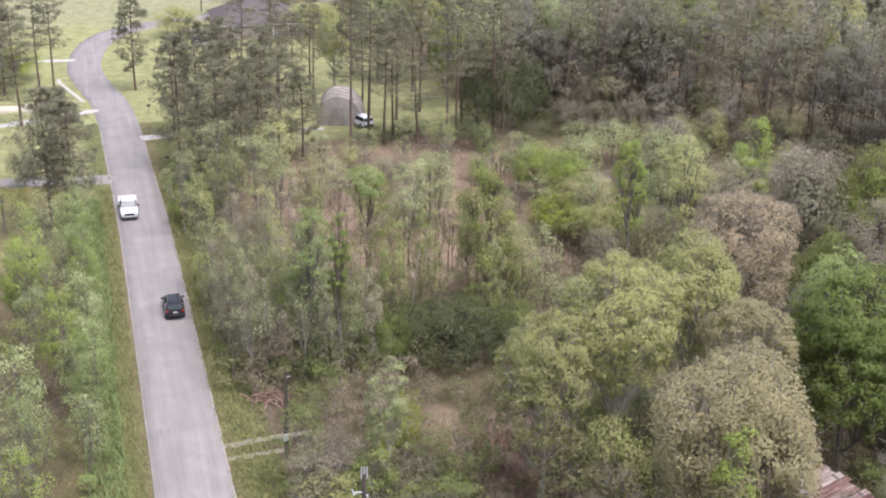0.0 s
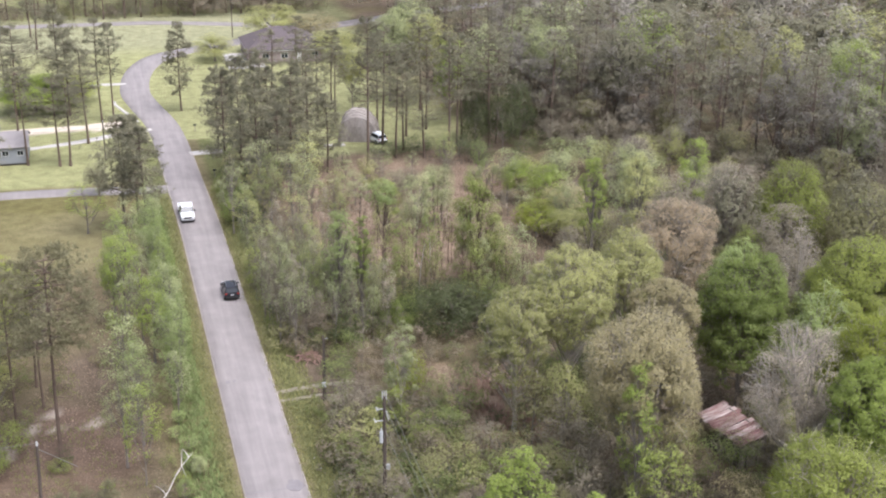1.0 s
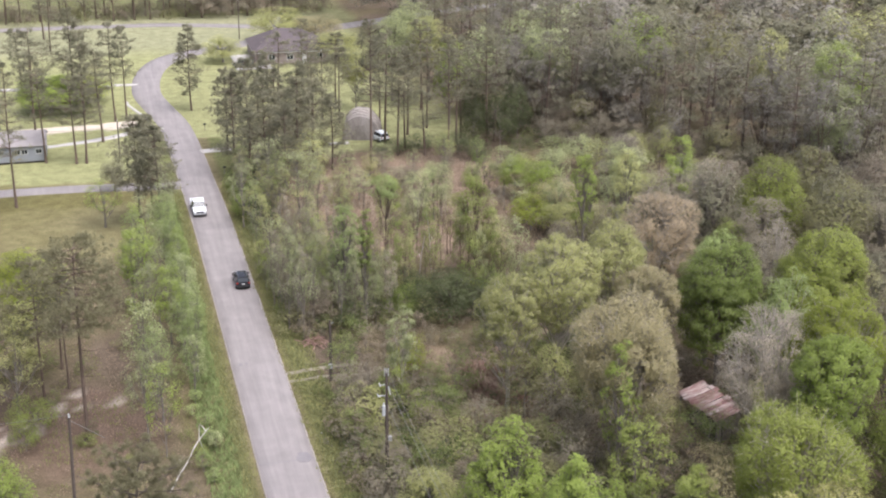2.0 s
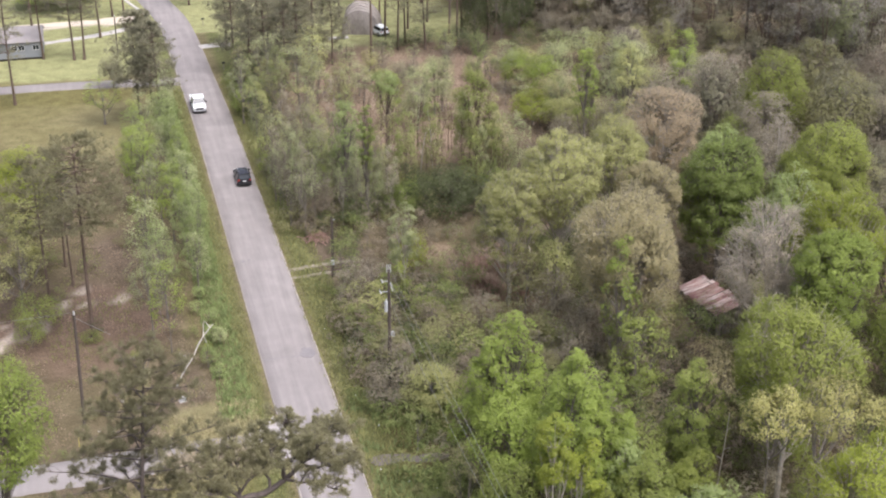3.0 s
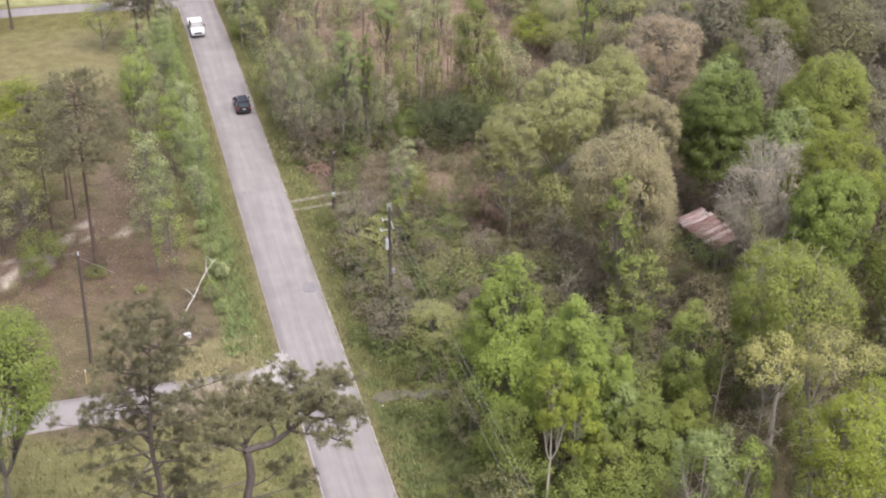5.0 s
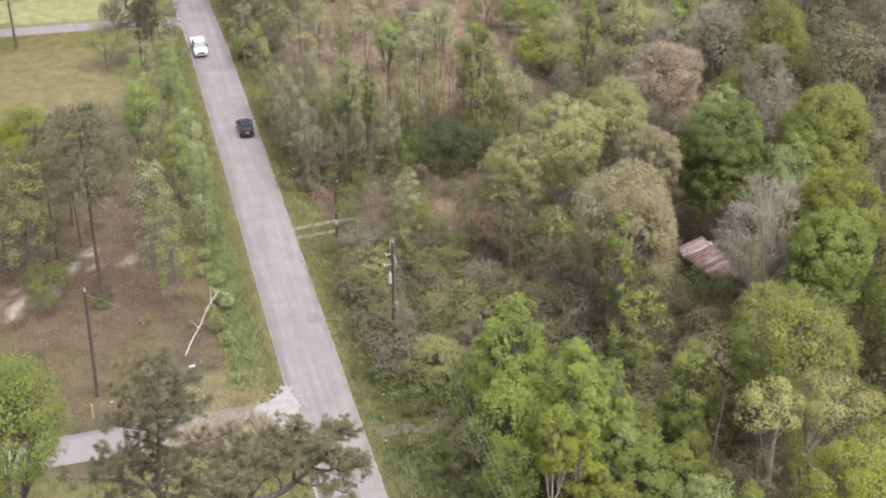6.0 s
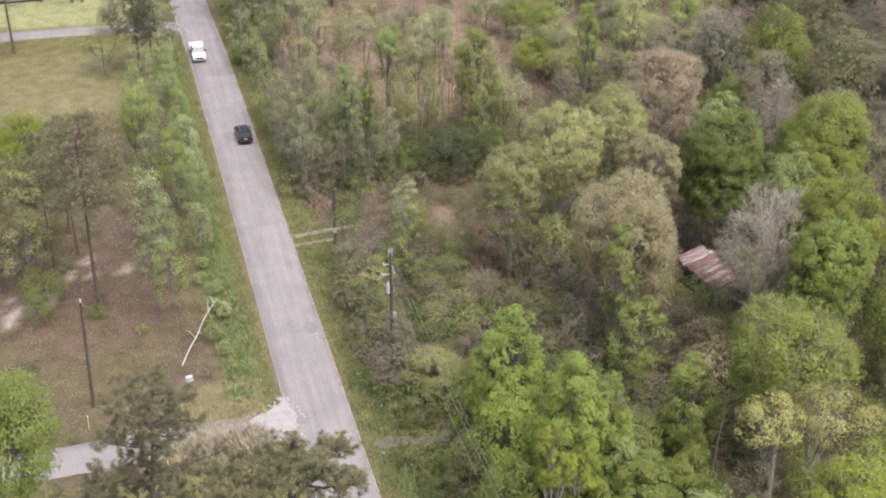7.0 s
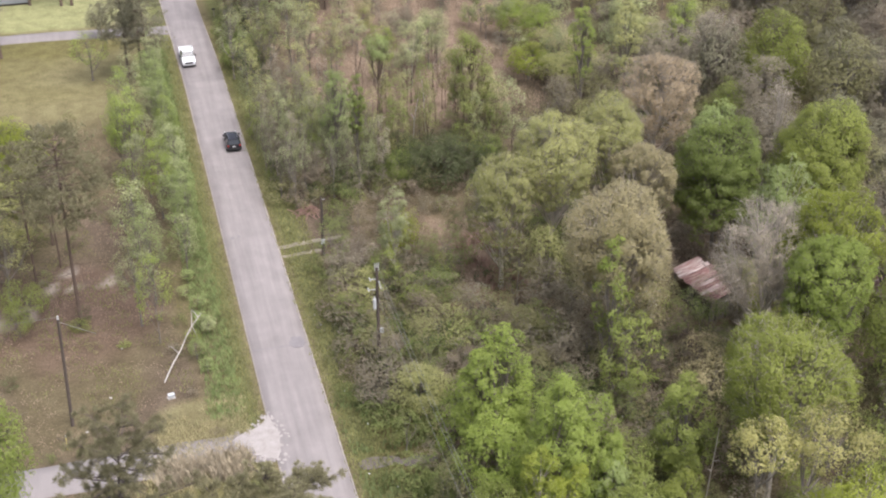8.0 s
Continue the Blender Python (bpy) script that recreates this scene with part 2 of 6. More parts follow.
def broadleaf(seed, h, r, low=0.25, clumps=70, leaves=90, leaf=0.30, trunk=0.22, limbs=7, twigs=0, spread=0.22, core=0.0, gaps=0.0, stout=0.5, lean=0.02, slim=0.7):
    """Meshes of a broad-leaved tree: trunk with limbs and branches; crown of leaf clumps with gaps."""
    rng = np.random.default_rng(seed)
    c, d = crown_clumps(rng, h, r, low, clumps)
    if gaps:
        # the shaded lower side of the crown is thin, with bare limbs showing
        keep = rng.random(len(c)) > gaps * np.clip(0.75 - d[:, 2] * 1.3, 0, 1)
        c, d = c[keep], d[keep]
    lean = rng.normal(size=2) * lean * h
    topz = h * 0.72
    tz = np.linspace(-0.3, topz, 7)
    spine = np.stack([lean[0] * (tz / topz) ** 2 + 0.05 * np.sin(tz), lean[1] * (tz / topz) ** 2, tz], 1)
    wood = [tube(spine, trunk * (1 - 0.82 * np.linspace(0, 1, 7)) * np.r_[1.5, np.ones(6)], 7)]
    lead = c[rng.choice(len(c), min(limbs, len(c)), replace=False)]
    near = np.argmin(np.linalg.norm(c[:, None] - lead[None], axis=2), axis=1)
    for k, tip in enumerate(lead):
        z0 = min(topz * 0.95, max(h * low * 0.85, tip[2] * rng.uniform(0.35, 0.6)))
        root = np.array([np.interp(z0, tz, spine[:, 0]), np.interp(z0, tz, spine[:, 1]), z0])
        limb = bow(root, tip * [0.92, 0.92, 0.97], -0.04 * h, 6)
        wood.append(tube(limb, trunk * stout * np.linspace(1, 0.3, 6), 5))
        for j in np.flatnonzero(near == k):
            s = limb[rng.integers(2, 5)]
            wood.append(tube(bow(s, c[j], rng.uniform(-0.04, 0.08) * r, 3), trunk * 0.17 * np.array([1, 0.65, 0.25]), 3))
    if twigs:
        for j in range(len(c)):
            for _ in range(twigs):
                out = unit(d[j] + rng.normal(size=3) * 0.55 + [0, 0, 0.35])
                tip = c[j] + out * r * rng.uniform(0.12, 0.3)
                wood.append(tube(bow(c[j] - out * r * 0.06, tip, 0.02 * r, 3), trunk * 0.085 * np.array([1, 0.7, 0.35]), 3))
    wood = joined(wood)
    sizes = r * spread * rng.uniform(0.7, 1.25, len(c))
    n = np.maximum(3, (leaves * (sizes / (r * spread)) ** 2)).astype(int)
    own = np.repeat(np.arange(len(c)), n)
    o = unit(rng.normal(size=(len(own), 3)) + d[own] * 0.75 + [0, 0, 0.25])
    pos = c[own] + o * (sizes[own] * rng.uniform(0.45, 1.05, len(own)) ** 0.6)[:, None] * [1, 1, 0.8]
    soft_way = unit(o * 0.85 + d[own] * 0.45 + [0, 0, 0.12])
    face = soft_way + [0, 0, 0.3] + rng.normal(size=(len(own), 3)) * 0.35
    side = soft_way + [0, 0, 0.3] + rng.normal(size=(len(own), 3)) * 0.12
    leafy = [cards(rng, pos, face, leaf, slim, side)]
    if core:
        # broader inner sprays close the crown behind the outer leaves
        pick = rng.integers(0, len(c), int(core * len(c)))
        mid = np.array([0, 0, h * (low + (1 - low) * 0.42)])
        inner = mid + (c[pick] - mid) * rng.uniform(0.62, 0.92, (len(pick), 1)) + rng.normal(size=(len(pick), 3)) * r * 0.05
        leafy.append(cards(rng, inner, d[pick] + rng.normal(size=(len(pick), 3)) * 0.3, max(leaf * 1.6, r * 0.065), 0.9, d[pick] + [0, 0, 0.4]))
    return wood, joined(leafy)


def meshes(pair):
    """The trunk and crown meshes from the arrays of a tree."""
    wood, leafy = pair
    return smooth(np_mesh("trunk", *wood)), np_mesh("crown", *leafy)


def needle_tufts(rng, centres, ways, size, needles, thin=0.13):
    """Bunches of needles: thin slivers that spread from each centre."""
    n = len(centres)
    own = np.repeat(np.arange(n), needles)
    out = unit(rng.normal(size=(len(own), 3)) + unit(ways)[own] * 0.8 + [0, 0, 0.35])
    side = unit(np.cross(out, rng.normal(size=(len(own), 3))))
    ln = (size * rng.uniform(0.6, 1.2, len(own)))[:, None]
    w = ln * thin
    a = centres[own]
    v = np.stack([a + out * ln - side * w, a + out * ln + side * w, a], 1)
    side = unit(out * 0.5 + unit(ways)[own] * 0.5 + [0, 0, 0.6])
    return v.reshape(-1, 3), np.arange(3 * len(own)).reshape(-1, 3), np.repeat(side, 3, axis=0)


def pine(seed, h, r, low=0.5, whorls=13, arms=5, tufts=7, needles=9, size=0.55, trunk=0.2, lean=0.0, stubs=8):
    """Meshes of a tall pine: bare lower trunk with broken stubs, open crown of drooping arms and needle bunches."""
    rng = np.random.default_rng(seed)
    tz = np.linspace(-0.3, h * 0.985, 11)
    k = tz / h
    way = rng.uniform(0, 6.28)
    off = lean * h * k ** 2 + 0.012 * h * np.sin(3.3 * k + seed)
    spine = np.stack([np.cos(way) * off, np.sin(way) * off, tz], 1)
    wood = [tube(spine, trunk * (1 - 0.86 * np.clip(k, 0, 1)) * np.r_[1.35, np.ones(10)], 8)]
    at = lambda z: np.array([np.interp(z, tz, spine[:, 0]), np.interp(z, tz, spine[:, 1]), z])
    cs, ws = [], []
    for i in range(whorls):
        f = (i + rng.uniform(-0.3, 0.3)) / max(1, whorls - 1)
        z = h * (low + (0.985 - low) * min(1, max(0, f)))
        reach = r * (0.35 + 0.75 * math.sin(math.pi * min(1, 0.22 + 0.78 * f)) ** 0.8) * rng.uniform(0.6, 1.15)
        for _ in range(max(2, int(round(arms * rng.uniform(0.6, 1.2))))):
            ang = rng.uniform(0, 6.28)
            tip = at(z) + np.array([math.cos(ang) * reach, math.sin(ang) * reach, reach * rng.uniform(-0.1, 0.45)])
            arm = bow(at(z), tip, reach * rng.uniform(-0.12, 0.1), 5)
            wood.append(tube(arm, trunk * 0.24 * np.array([1, 0.8, 0.6, 0.4, 0.2]), 4))
            for _ in range(max(2, int(tufts * rng.uniform(0.6, 1.3)))):
                s = rng.uniform(0.5, 1.03)
                p = arm[0] + (arm[-1] - arm[0]) * s + rng.normal(size=3) * reach * 0.15 * [1, 1, 0.4] + [0, 0, 0.1]
                cs.append(p)
                ws.append(arm[-1] - arm[0] + np.array([0, 0, reach * 0.5]))
    for _ in range(stubs):
        z = h * rng.uniform(low * 0.45, low * 1.05)
        ang = rng.uniform(0, 6.28)
        ln = r * rng.uniform(0.15, 0.55)
        tip = at(z) + np.array([math.cos(ang) * ln, math.sin(ang) * ln, ln * rng.uniform(-0.2, 0.4)])
        wood.append(tube(bow(at(z), tip, -0.1 * ln, 4), trunk * 0.15 * np.array([1, 0.8, 0.5, 0.25]), 3))
    return joined(wood), needle_tufts(rng, np.array(cs), np.array(ws), size, needles)


SHAPES = {}


def shapes(kind, variants):
    SHAPES[kind] = variants


# kind: list of (meshes, height, radius)
shapes("oak", [(meshes(broadleaf(11 + i, 14, 5.2, 0.14, 260, 88, 0.165, 0.26, 9, twigs=1, spread=0.2, core=14)), 14, 5.2) for i in range(2)])
shapes("small", [(meshes(broadleaf(31 + i, 8, 2.6, 0.1, 84, 66, 0.15, 0.13, 6, spread=0.34, core=14)), 8, 2.6) for i in range(4)])
shapes("slim", [(meshes(broadleaf(51 + i, 11, 2.0, 0.12, 80, 50, 0.155, 0.12, 7, spread=0.34, core=1.5)), 11, 2.0) for i in range(4)])
shapes("bare", [(meshes(broadleaf(91 + i, 12, 4.6, 0.15, 170, 46, 0.13, 0.2, 9, twigs=8, spread=0.24)), 12, 4.6) for i in range(1)])
shapes("sapling", [(meshes(broadleaf(111 + i, 8, 1.5, 0.12, 40, 38, 0.14, 0.06, 5, twigs=1, spread=0.42)), 8, 1.5) for i in range(5)])
shapes("shrub", [(meshes(broadleaf(151 + i, 4.5, 2.6, 0.0, 66, 52, 0.15, 0.08, 7, twigs=1, spread=0.33, core=2)), 4.5, 2.6) for i in range(4)])
shapes("pine", [(meshes(pine(171 + i, 20, 3.2, 0.46, 14, 4, 13, 9, 0.36, 0.24)), 20, 3.2) for i in range(4)])
shapes("far_pine", [(meshes(pine(181 + i, 20, 3.2, 0.46, 14, 4, 9, 7, 0.46, 0.24)), 20, 3.2) for i in range(4)])
shapes("bushy_pine", [(meshes(pine(191 + i, 15, 3.0, 0.18, 16, 5, 11, 8, 0.42, 0.2, stubs=5)), 15, 3.0) for i in range(3)])
shapes("wand", [(meshes(broadleaf(251 + i, 9, 1.2, 0.3, 26, 10, 0.12, 0.07, 4, twigs=2, spread=0.5)), 9, 1.2) for i in range(3)])
shapes("airy", [(meshes(broadleaf(261 + i, 12, 2.4, 0.2, 70, 40, 0.14, 0.13, 6, twigs=2, spread=0.26)), 12, 2.4) for i in range(2)])
# plainer ones that stand behind or under the others
shapes("low", [(meshes(broadleaf(211 + i, 8, 3.0, 0.06, 64, 44, 0.18, 0.12, 5, spread=0.34, core=7)), 8, 3.0) for i in range(4)])
shapes("back", [(meshes(broadleaf(231 + i, 14, 4.0, 0.15, 84, 48, 0.27, 0.2, 6, spread=0.28, core=8, slim=0.4)), 14, 4.0) for i in range(3)])

COUNT = {}
WORDS = {"brush_grey": "grey twigs and few leaves", "brush_brown": "brown twigs and dead leaves", "rust": "orange-tan spring buds", "brush_deep": "dark evergreen leaves", "brush_olive": "dull olive leaves and dead stems", "brush_green": "dull green leaves and dead stems", "near_pine": "olive-green needle bunches", "moss": "dull yellowish-green leaves", "mint": "pale fresh green leaves", "olive": "olive-green spring leaves", "tan": "tan budding spring leaves", "deep": "dense deep green leaves",
         "green": "fresh mid-green leaves", "lime": "bright lime-green young leaves", "gold": "yellow-green young leaves",
         "silver": "pale grey-green young leaves", "cream": "cream blossom on an open crown", "grey": "bare grey twigs, hardly in leaf",
         "pine": "dark needle bunches", "wood": "brown-grey winter canopy"}
FORM = {"far_pine": "tall pine with a bare trunk", "full": "broad leafy tree", "wand": "slender leafless tree", "airy": "slender open-crowned tree", "low": "low bushy tree", "back": "rounded woodland tree", "oak": "broad rounded tree", "small": "small round tree", "slim": "slender upright tree", "bud": "wide domed tree",
        "bare": "leafless spreading tree", "sapling": "thin roadside sapling", "flat": "tall flat-topped tree", "shrub": "low tangled shrub",
        "pine": "tall pine with a bare trunk", "bushy_pine": "bushy pine branched low down"}
KINDNAME = {"far_pine": "pine_tree", "full": "broadleaf_tree", "wand": "bare_tree", "airy": "slender_tree", "low": "small_tree", "back": "broadleaf_tree", "oak": "broadleaf_tree", "small": "small_tree", "slim": "slender_tree", "bud": "budding_tree", "bare": "bare_tree",
            "sapling": "sapling", "flat": "blossoming_tree", "shrub": "shrub", "pine": "pine_tree", "bushy_pine": "pine_tree"}


def tree(kind, colour, x, y, h, r, bark=None, group="", turn=None, where=""):
    """A tree of its own at x, y: trunk and crown under one empty."""
    if kind == "pine" and y > 40:
        kind = "far_pine"
    n = COUNT[kind] = COUNT.get(kind, 0) + 1
    (tm, cm), h0, r0 = SHAPES[kind][n % len(SHAPES[kind])]
    thing = new(KINDNAME[kind])
    thing.empty_display_size = 0.5
    rz = math.degrees(n * 2.399) if turn is None else turn
    thing.matrix_basis = pose(x, y, ground_z(x, y), 0, 0, rz) @ Matrix.Diagonal((r / r0, r / r0, h / h0, 1))
    bark = bark or (BARK_PINE if "pine" in kind else BARK)
    for name, me, m in (("trunk", tm, bark), ("crown", cm, LEAF[colour])):
        if not me.materials:
            me.materials.append(m)
        ob = new(name, me)
        ob.parent = thing
        ob.material_slots[0].link = "OBJECT"
        ob.material_slots[0].material = m
    return tagged(thing, FORM[kind] + " with " + WORDS[colour] + (", " + where if where else ""), "shrub" if kind == "shrub" else "tree", group)


def grown(kind, colour, x, y, h, r, low, seed, bark=None, clumps=220, leaves=90, leaf=0.15, trunk=0.26, **more):
    """A tree with a shape of its own, grown at its true size."""
    thing = new(KINDNAME[kind])
    thing.empty_display_size = 0.5
    thing.matrix_basis = pose(x, y, ground_z(x, y))
    tm, cm = meshes(broadleaf(seed, h, r, low, clumps, leaves, leaf * 1.12, trunk, **more))
    part("trunk", tm, bark or BARK, thing)
    part("crown", cm, LEAF[colour], thing)
    return tagged(thing, FORM[kind] + " with " + WORDS[colour], "tree")


def grown_pine(x, y, h, r, low, seed, colour="pine", **more):
    """A pine with a shape of its own, grown at its true size."""
    thing = new("pine_tree")
    thing.empty_display_size = 0.5
    thing.matrix_basis = pose(x, y, ground_z(x, y))
    tm, cm = meshes(pine(seed, h, r, low, **more))
    part("trunk", tm, BARK_PINE, thing)
    part("crown", cm, LEAF[colour], thing)
    return tagged(thing, FORM["pine"] + " with " + WORDS[colour], "tree")


# ---- the ground: one sheet to the horizon, with its covers ----
def near_line(x, y, ax, ay, bx, by):
    dx, dy = bx - ax, by - ay
    k = max(0.0, min(1.0, ((x - ax) * dx + (y - ay) * dy) / (dx * dx + dy * dy)))
    return math.hypot(x - ax - k * dx, y - ay - k * dy)


def soft_step(v, edge, width):
    return max(0.0, min(1.0, (v - edge) / width + 0.5))


def inside(x, y, cx, cy, rx, ry, soft=0.35):
    """1 within an ellipse, 0 outside, with a soft rim."""
    d = math.hypot((x - cx) / rx, (y - cy) / ry)
    return max(0.0, min(1.0, (1 + soft / 2 - d) / soft))


LITTER, VERGE, LAWN = Vector((0.113, 0.087, 0.066)), Vector((0.115, 0.122, 0.052)), Vector((0.24, 0.244, 0.125))
DRY, BRUSH, SAND = Vector((0.182, 0.164, 0.088)), Vector((0.215, 0.16, 0.12)), Vector((0.5, 0.445, 0.4))
MEADOW, RED_SOIL, FIELD = Vector((0.13, 0.118, 0.05)), Vector((0.128, 0.088, 0.069)), Vector((0.24, 0.24, 0.15))


def cover(x, y):
    """What grows or lies on the ground at x, y."""
    w = 2.2 * noise.noise((x * 0.11, y * 0.11, 0.3)) + 1.1 * noise.noise((x * 0.35, y * 0.35, 5.0))
    xx, yy = x + w, y + 1.3 * w
    c = LITTER.copy()
    c = c.lerp(MEADOW, 0.35 * soft_step(noise.noise((x * 0.08, y * 0.08, 9.0)), 0.0, 0.4))
    if x < 0:
        c = c.lerp(MEADOW.lerp(LAWN, 0.22), soft_step(-yy, 40.5, 3.0) * 0.9)
        c = c.lerp(MEADOW, 0.5 * soft_step(xx, -8.0, 3.0))
        c = c.lerp(RED_SOIL, 0.75 * max(inside(xx, yy, -19, -11, 9.0, 9.5), inside(xx, yy, -26, -11, 4.0, 4.0)))
        c = c.lerp(SAND, 0.6 * max(inside(xx, yy, -19, -5.5, 5.0, 2.6), inside(xx, yy, -26, -11.5, 2.6, 2.0), inside(xx, yy, -24, 16, 3, 4)) * soft_step(noise.noise((x * 0.5, y * 1.0, 6.0)) + 0.6 * noise.noise((x * 1.1, y * 1.4, 2.0)), 0.12, 0.25))
        c = c.lerp(DRY, 0.9 * soft_step(yy, 36, 8))
        c = c.lerp(MEADOW, 0.55 * soft_step(yy, 36, 8) * soft_step(noise.noise((x * 0.05, y * 0.09, 3.0)), 0.05, 0.35))
        c = c.lerp(MEADOW, 0.9 * inside(xx, yy, -30, 63.5, 25, 3.2))
        c = c.lerp(LAWN, soft_step(yy, 72.5, 1.5))
        c = c.lerp(SAND, 0.9 * max(inside(x, yy, -19, 105.3, 11, 2.0), inside(x, yy, -11, 107, 4, 1.6)))
        c = c.lerp(DRY, 0.9 * inside(x, y, -8.6, -32.0, 4.4, 3.6))
    else:
        c = c.lerp(BRUSH, 0.9 * max(inside(xx, yy, 27, 50, 17, 26), inside(xx, yy, 36, 62, 14, 10), inside(xx, yy, 23.5, -13, 4.5, 10), inside(xx, yy, 18, -4, 4, 7) * 0.8))
        c = c.lerp(LAWN, 0.95 * soft_step(yy, 80, 4) * soft_step(-xx, -50, 6))
        c = c.lerp(MEADOW, 0.8 * inside(x, y, 20, 15, 3.5, 7))
        c = c.lerp(MEADOW, 0.9 * inside(xx, yy, 7, -40, 5, 9))
        c = c.lerp(VERGE, 0.9 * inside(xx, yy, 9, -56, 6, 13))
    c = c.lerp(FIELD, soft_step(yy, 168, 14) * soft_step(-yy, -212, 4) * soft_step(-xx, -45, 10))
    edge = abs(x) - 2.8
    if y < 95:
        c = c.lerp(VERGE, 0.9 * soft_step(-edge - 0.5 * w, -3.2, 1.6))
        c = c.lerp(RED_SOIL.lerp(DRY, 0.6), 0.8 * soft_step(-edge, -0.55, 0.5))
    return c


def lines(a, b, step):
    return np.linspace(a, b, int(round((b - a) / step)) + 1)


def build_ground():
    xs = np.concatenate([lines(-2500, -200, 575), lines(-150, -56, 9.4), lines(-52, 70, 1.0), lines(75, 180, 7.5), lines(260, 2500, 560)])
    ys = np.concatenate([lines(-2500, -250, 562.5), lines(-200, -76, 12.4), lines(-72, 120, 1.0), lines(122, 216, 2.0), lines(225, 330, 15), lines(450, 3500, 610)])
    nx, ny = len(xs), len(ys)
    verts = [(x, y, ground_z(x, y)) for y in ys for x in xs]
    i = np.arange((ny - 1) * (nx - 1))
    a = (i // (nx - 1)) * nx + i % (nx - 1)
    me = smooth(np_mesh("ground", verts, np.stack([a, a + 1, a + nx + 1, a + nx], 1)))
    tint = me.attributes.new("cover", "FLOAT_COLOR", "POINT")
    cols = np.ones((nx * ny, 4), np.float32)
    cols[:, :3] = [cover(x, y) for x, y, _ in verts]
    tint.data.foreach_set("color", cols.ravel())
    m, nodes, links, b = material("ground_cover", 0.95, 0.1)
    att = nodes.new("ShaderNodeAttribute")
    att.attribute_name = "cover"
    big = noisy(nodes, links, 0.5, 5)
    fine = noisy(nodes, links, 4.0, 6, rough=0.75)
    col = blend(nodes, links, 1.0, att.outputs["Color"], ramp(nodes, links, big, [(0.25, (0.7, 0.68, 0.62)), (0.75, (1.25, 1.25, 1.2))]), "MULTIPLY")
    col = blend(nodes, links, 1.0, col, ramp(nodes, links, fine, [(0.25, (0.55, 0.55, 0.52)), (0.5, (1, 1, 1)), (0.8, (1.4, 1.36, 1.3))]), "MULTIPLY")
    links.new(col, b.inputs["Base Color"])
    bumped(nodes, links, b, fine, 0.8, 0.25)
    me.materials.append(m)
    return tagged(new("ground", me), "brown leaf litter, rough grass and pale mown lawns", "ground", kind="structure")


build_ground()


# ---- roads ----
def asphalt(name, dark, light):
    m, nodes, links, b = material(name, 0.88, 0.3)
    big = noisy(nodes, links, 0.35, 5)
    streak = noisy(nodes, links, 1.0, 4, stretch=(1.3, 0.06, 1))
    fine = noisy(nodes, links, 22, 3)
    col = ramp(nodes, links, streak, [(0.3, dark), (0.7, light)])
    col = blend(nodes, links, 0.45, col, ramp(nodes, links, big, [(0.3, dark), (0.7, light)]))
    col = blend(nodes, links, 1.0, col, ramp(nodes, links, fine, [(0.2, (0.85, 0.85, 0.85)), (0.8, (1.12, 1.12, 1.12))]), "MULTIPLY")
    links.new(col, b.inputs["Base Color"])
    bumped(nodes, links, b, fine, 0.4, 0.01)
    return m


ROAD = asphalt("sun_bleached_asphalt", (0.155, 0.139, 0.135), (0.258, 0.233, 0.224))
STREET = asphalt("pale_asphalt", (0.172, 0.154, 0.147), (0.232, 0.21, 0.201))
GRAVEL = surface("pale_gravel", (0.2, 0.18, 0.168), (0.35, 0.322, 0.304), 1.3, 11, 0.95)
TRACK = surface("pale_sandy_track", (0.15, 0.132, 0.095), (0.25, 0.222, 0.168), 0.9, 7, 0.95)
DIRT = surface("dirt_track", (0.092, 0.077, 0.066), (0.15, 0.131, 0.116), 0.8, 7, 0.95)
CONCRETE = surface("pale_concrete", (0.29, 0.272, 0.25), (0.42, 0.4, 0.37), 0.8, 9, 0.85)
SAND_BED = surface("pale_bare_sand", (0.38, 0.325, 0.26), (0.52, 0.455, 0.375), 0.6, 6, 0.95)
EDGE = surface("pale_edge_gravel", (0.22, 0.195, 0.178), (0.33, 0.298, 0.272), 1.5, 9, 0.95)
TAR = surface("dark_tar_patch", (0.13, 0.118, 0.12), (0.22, 0.202, 0.205), 2.5, 20, 0.8)


def smooth_line(points, step=1.0):
    """A flowing line through the points, in even steps."""
    p = np.array(points, float)
    p = np.vstack([2 * p[0] - p[1], p, 2 * p[-1] - p[-2]])
    out = []
    for i in range(1, len(p) - 2):
        n = max(2, int(np.linalg.norm(p[i + 1] - p[i]) / step))
        for t in np.arange(n) / n:
            a, b, c, d = p[i - 1], p[i], p[i + 1], p[i + 2]
            out.append(0.5 * (2 * b + (c - a) * t + (2 * a - 5 * b + 4 * c - d) * t * t + (3 * b - a - 3 * c + d) * t ** 3))
    return np.array(out + [p[-2]])


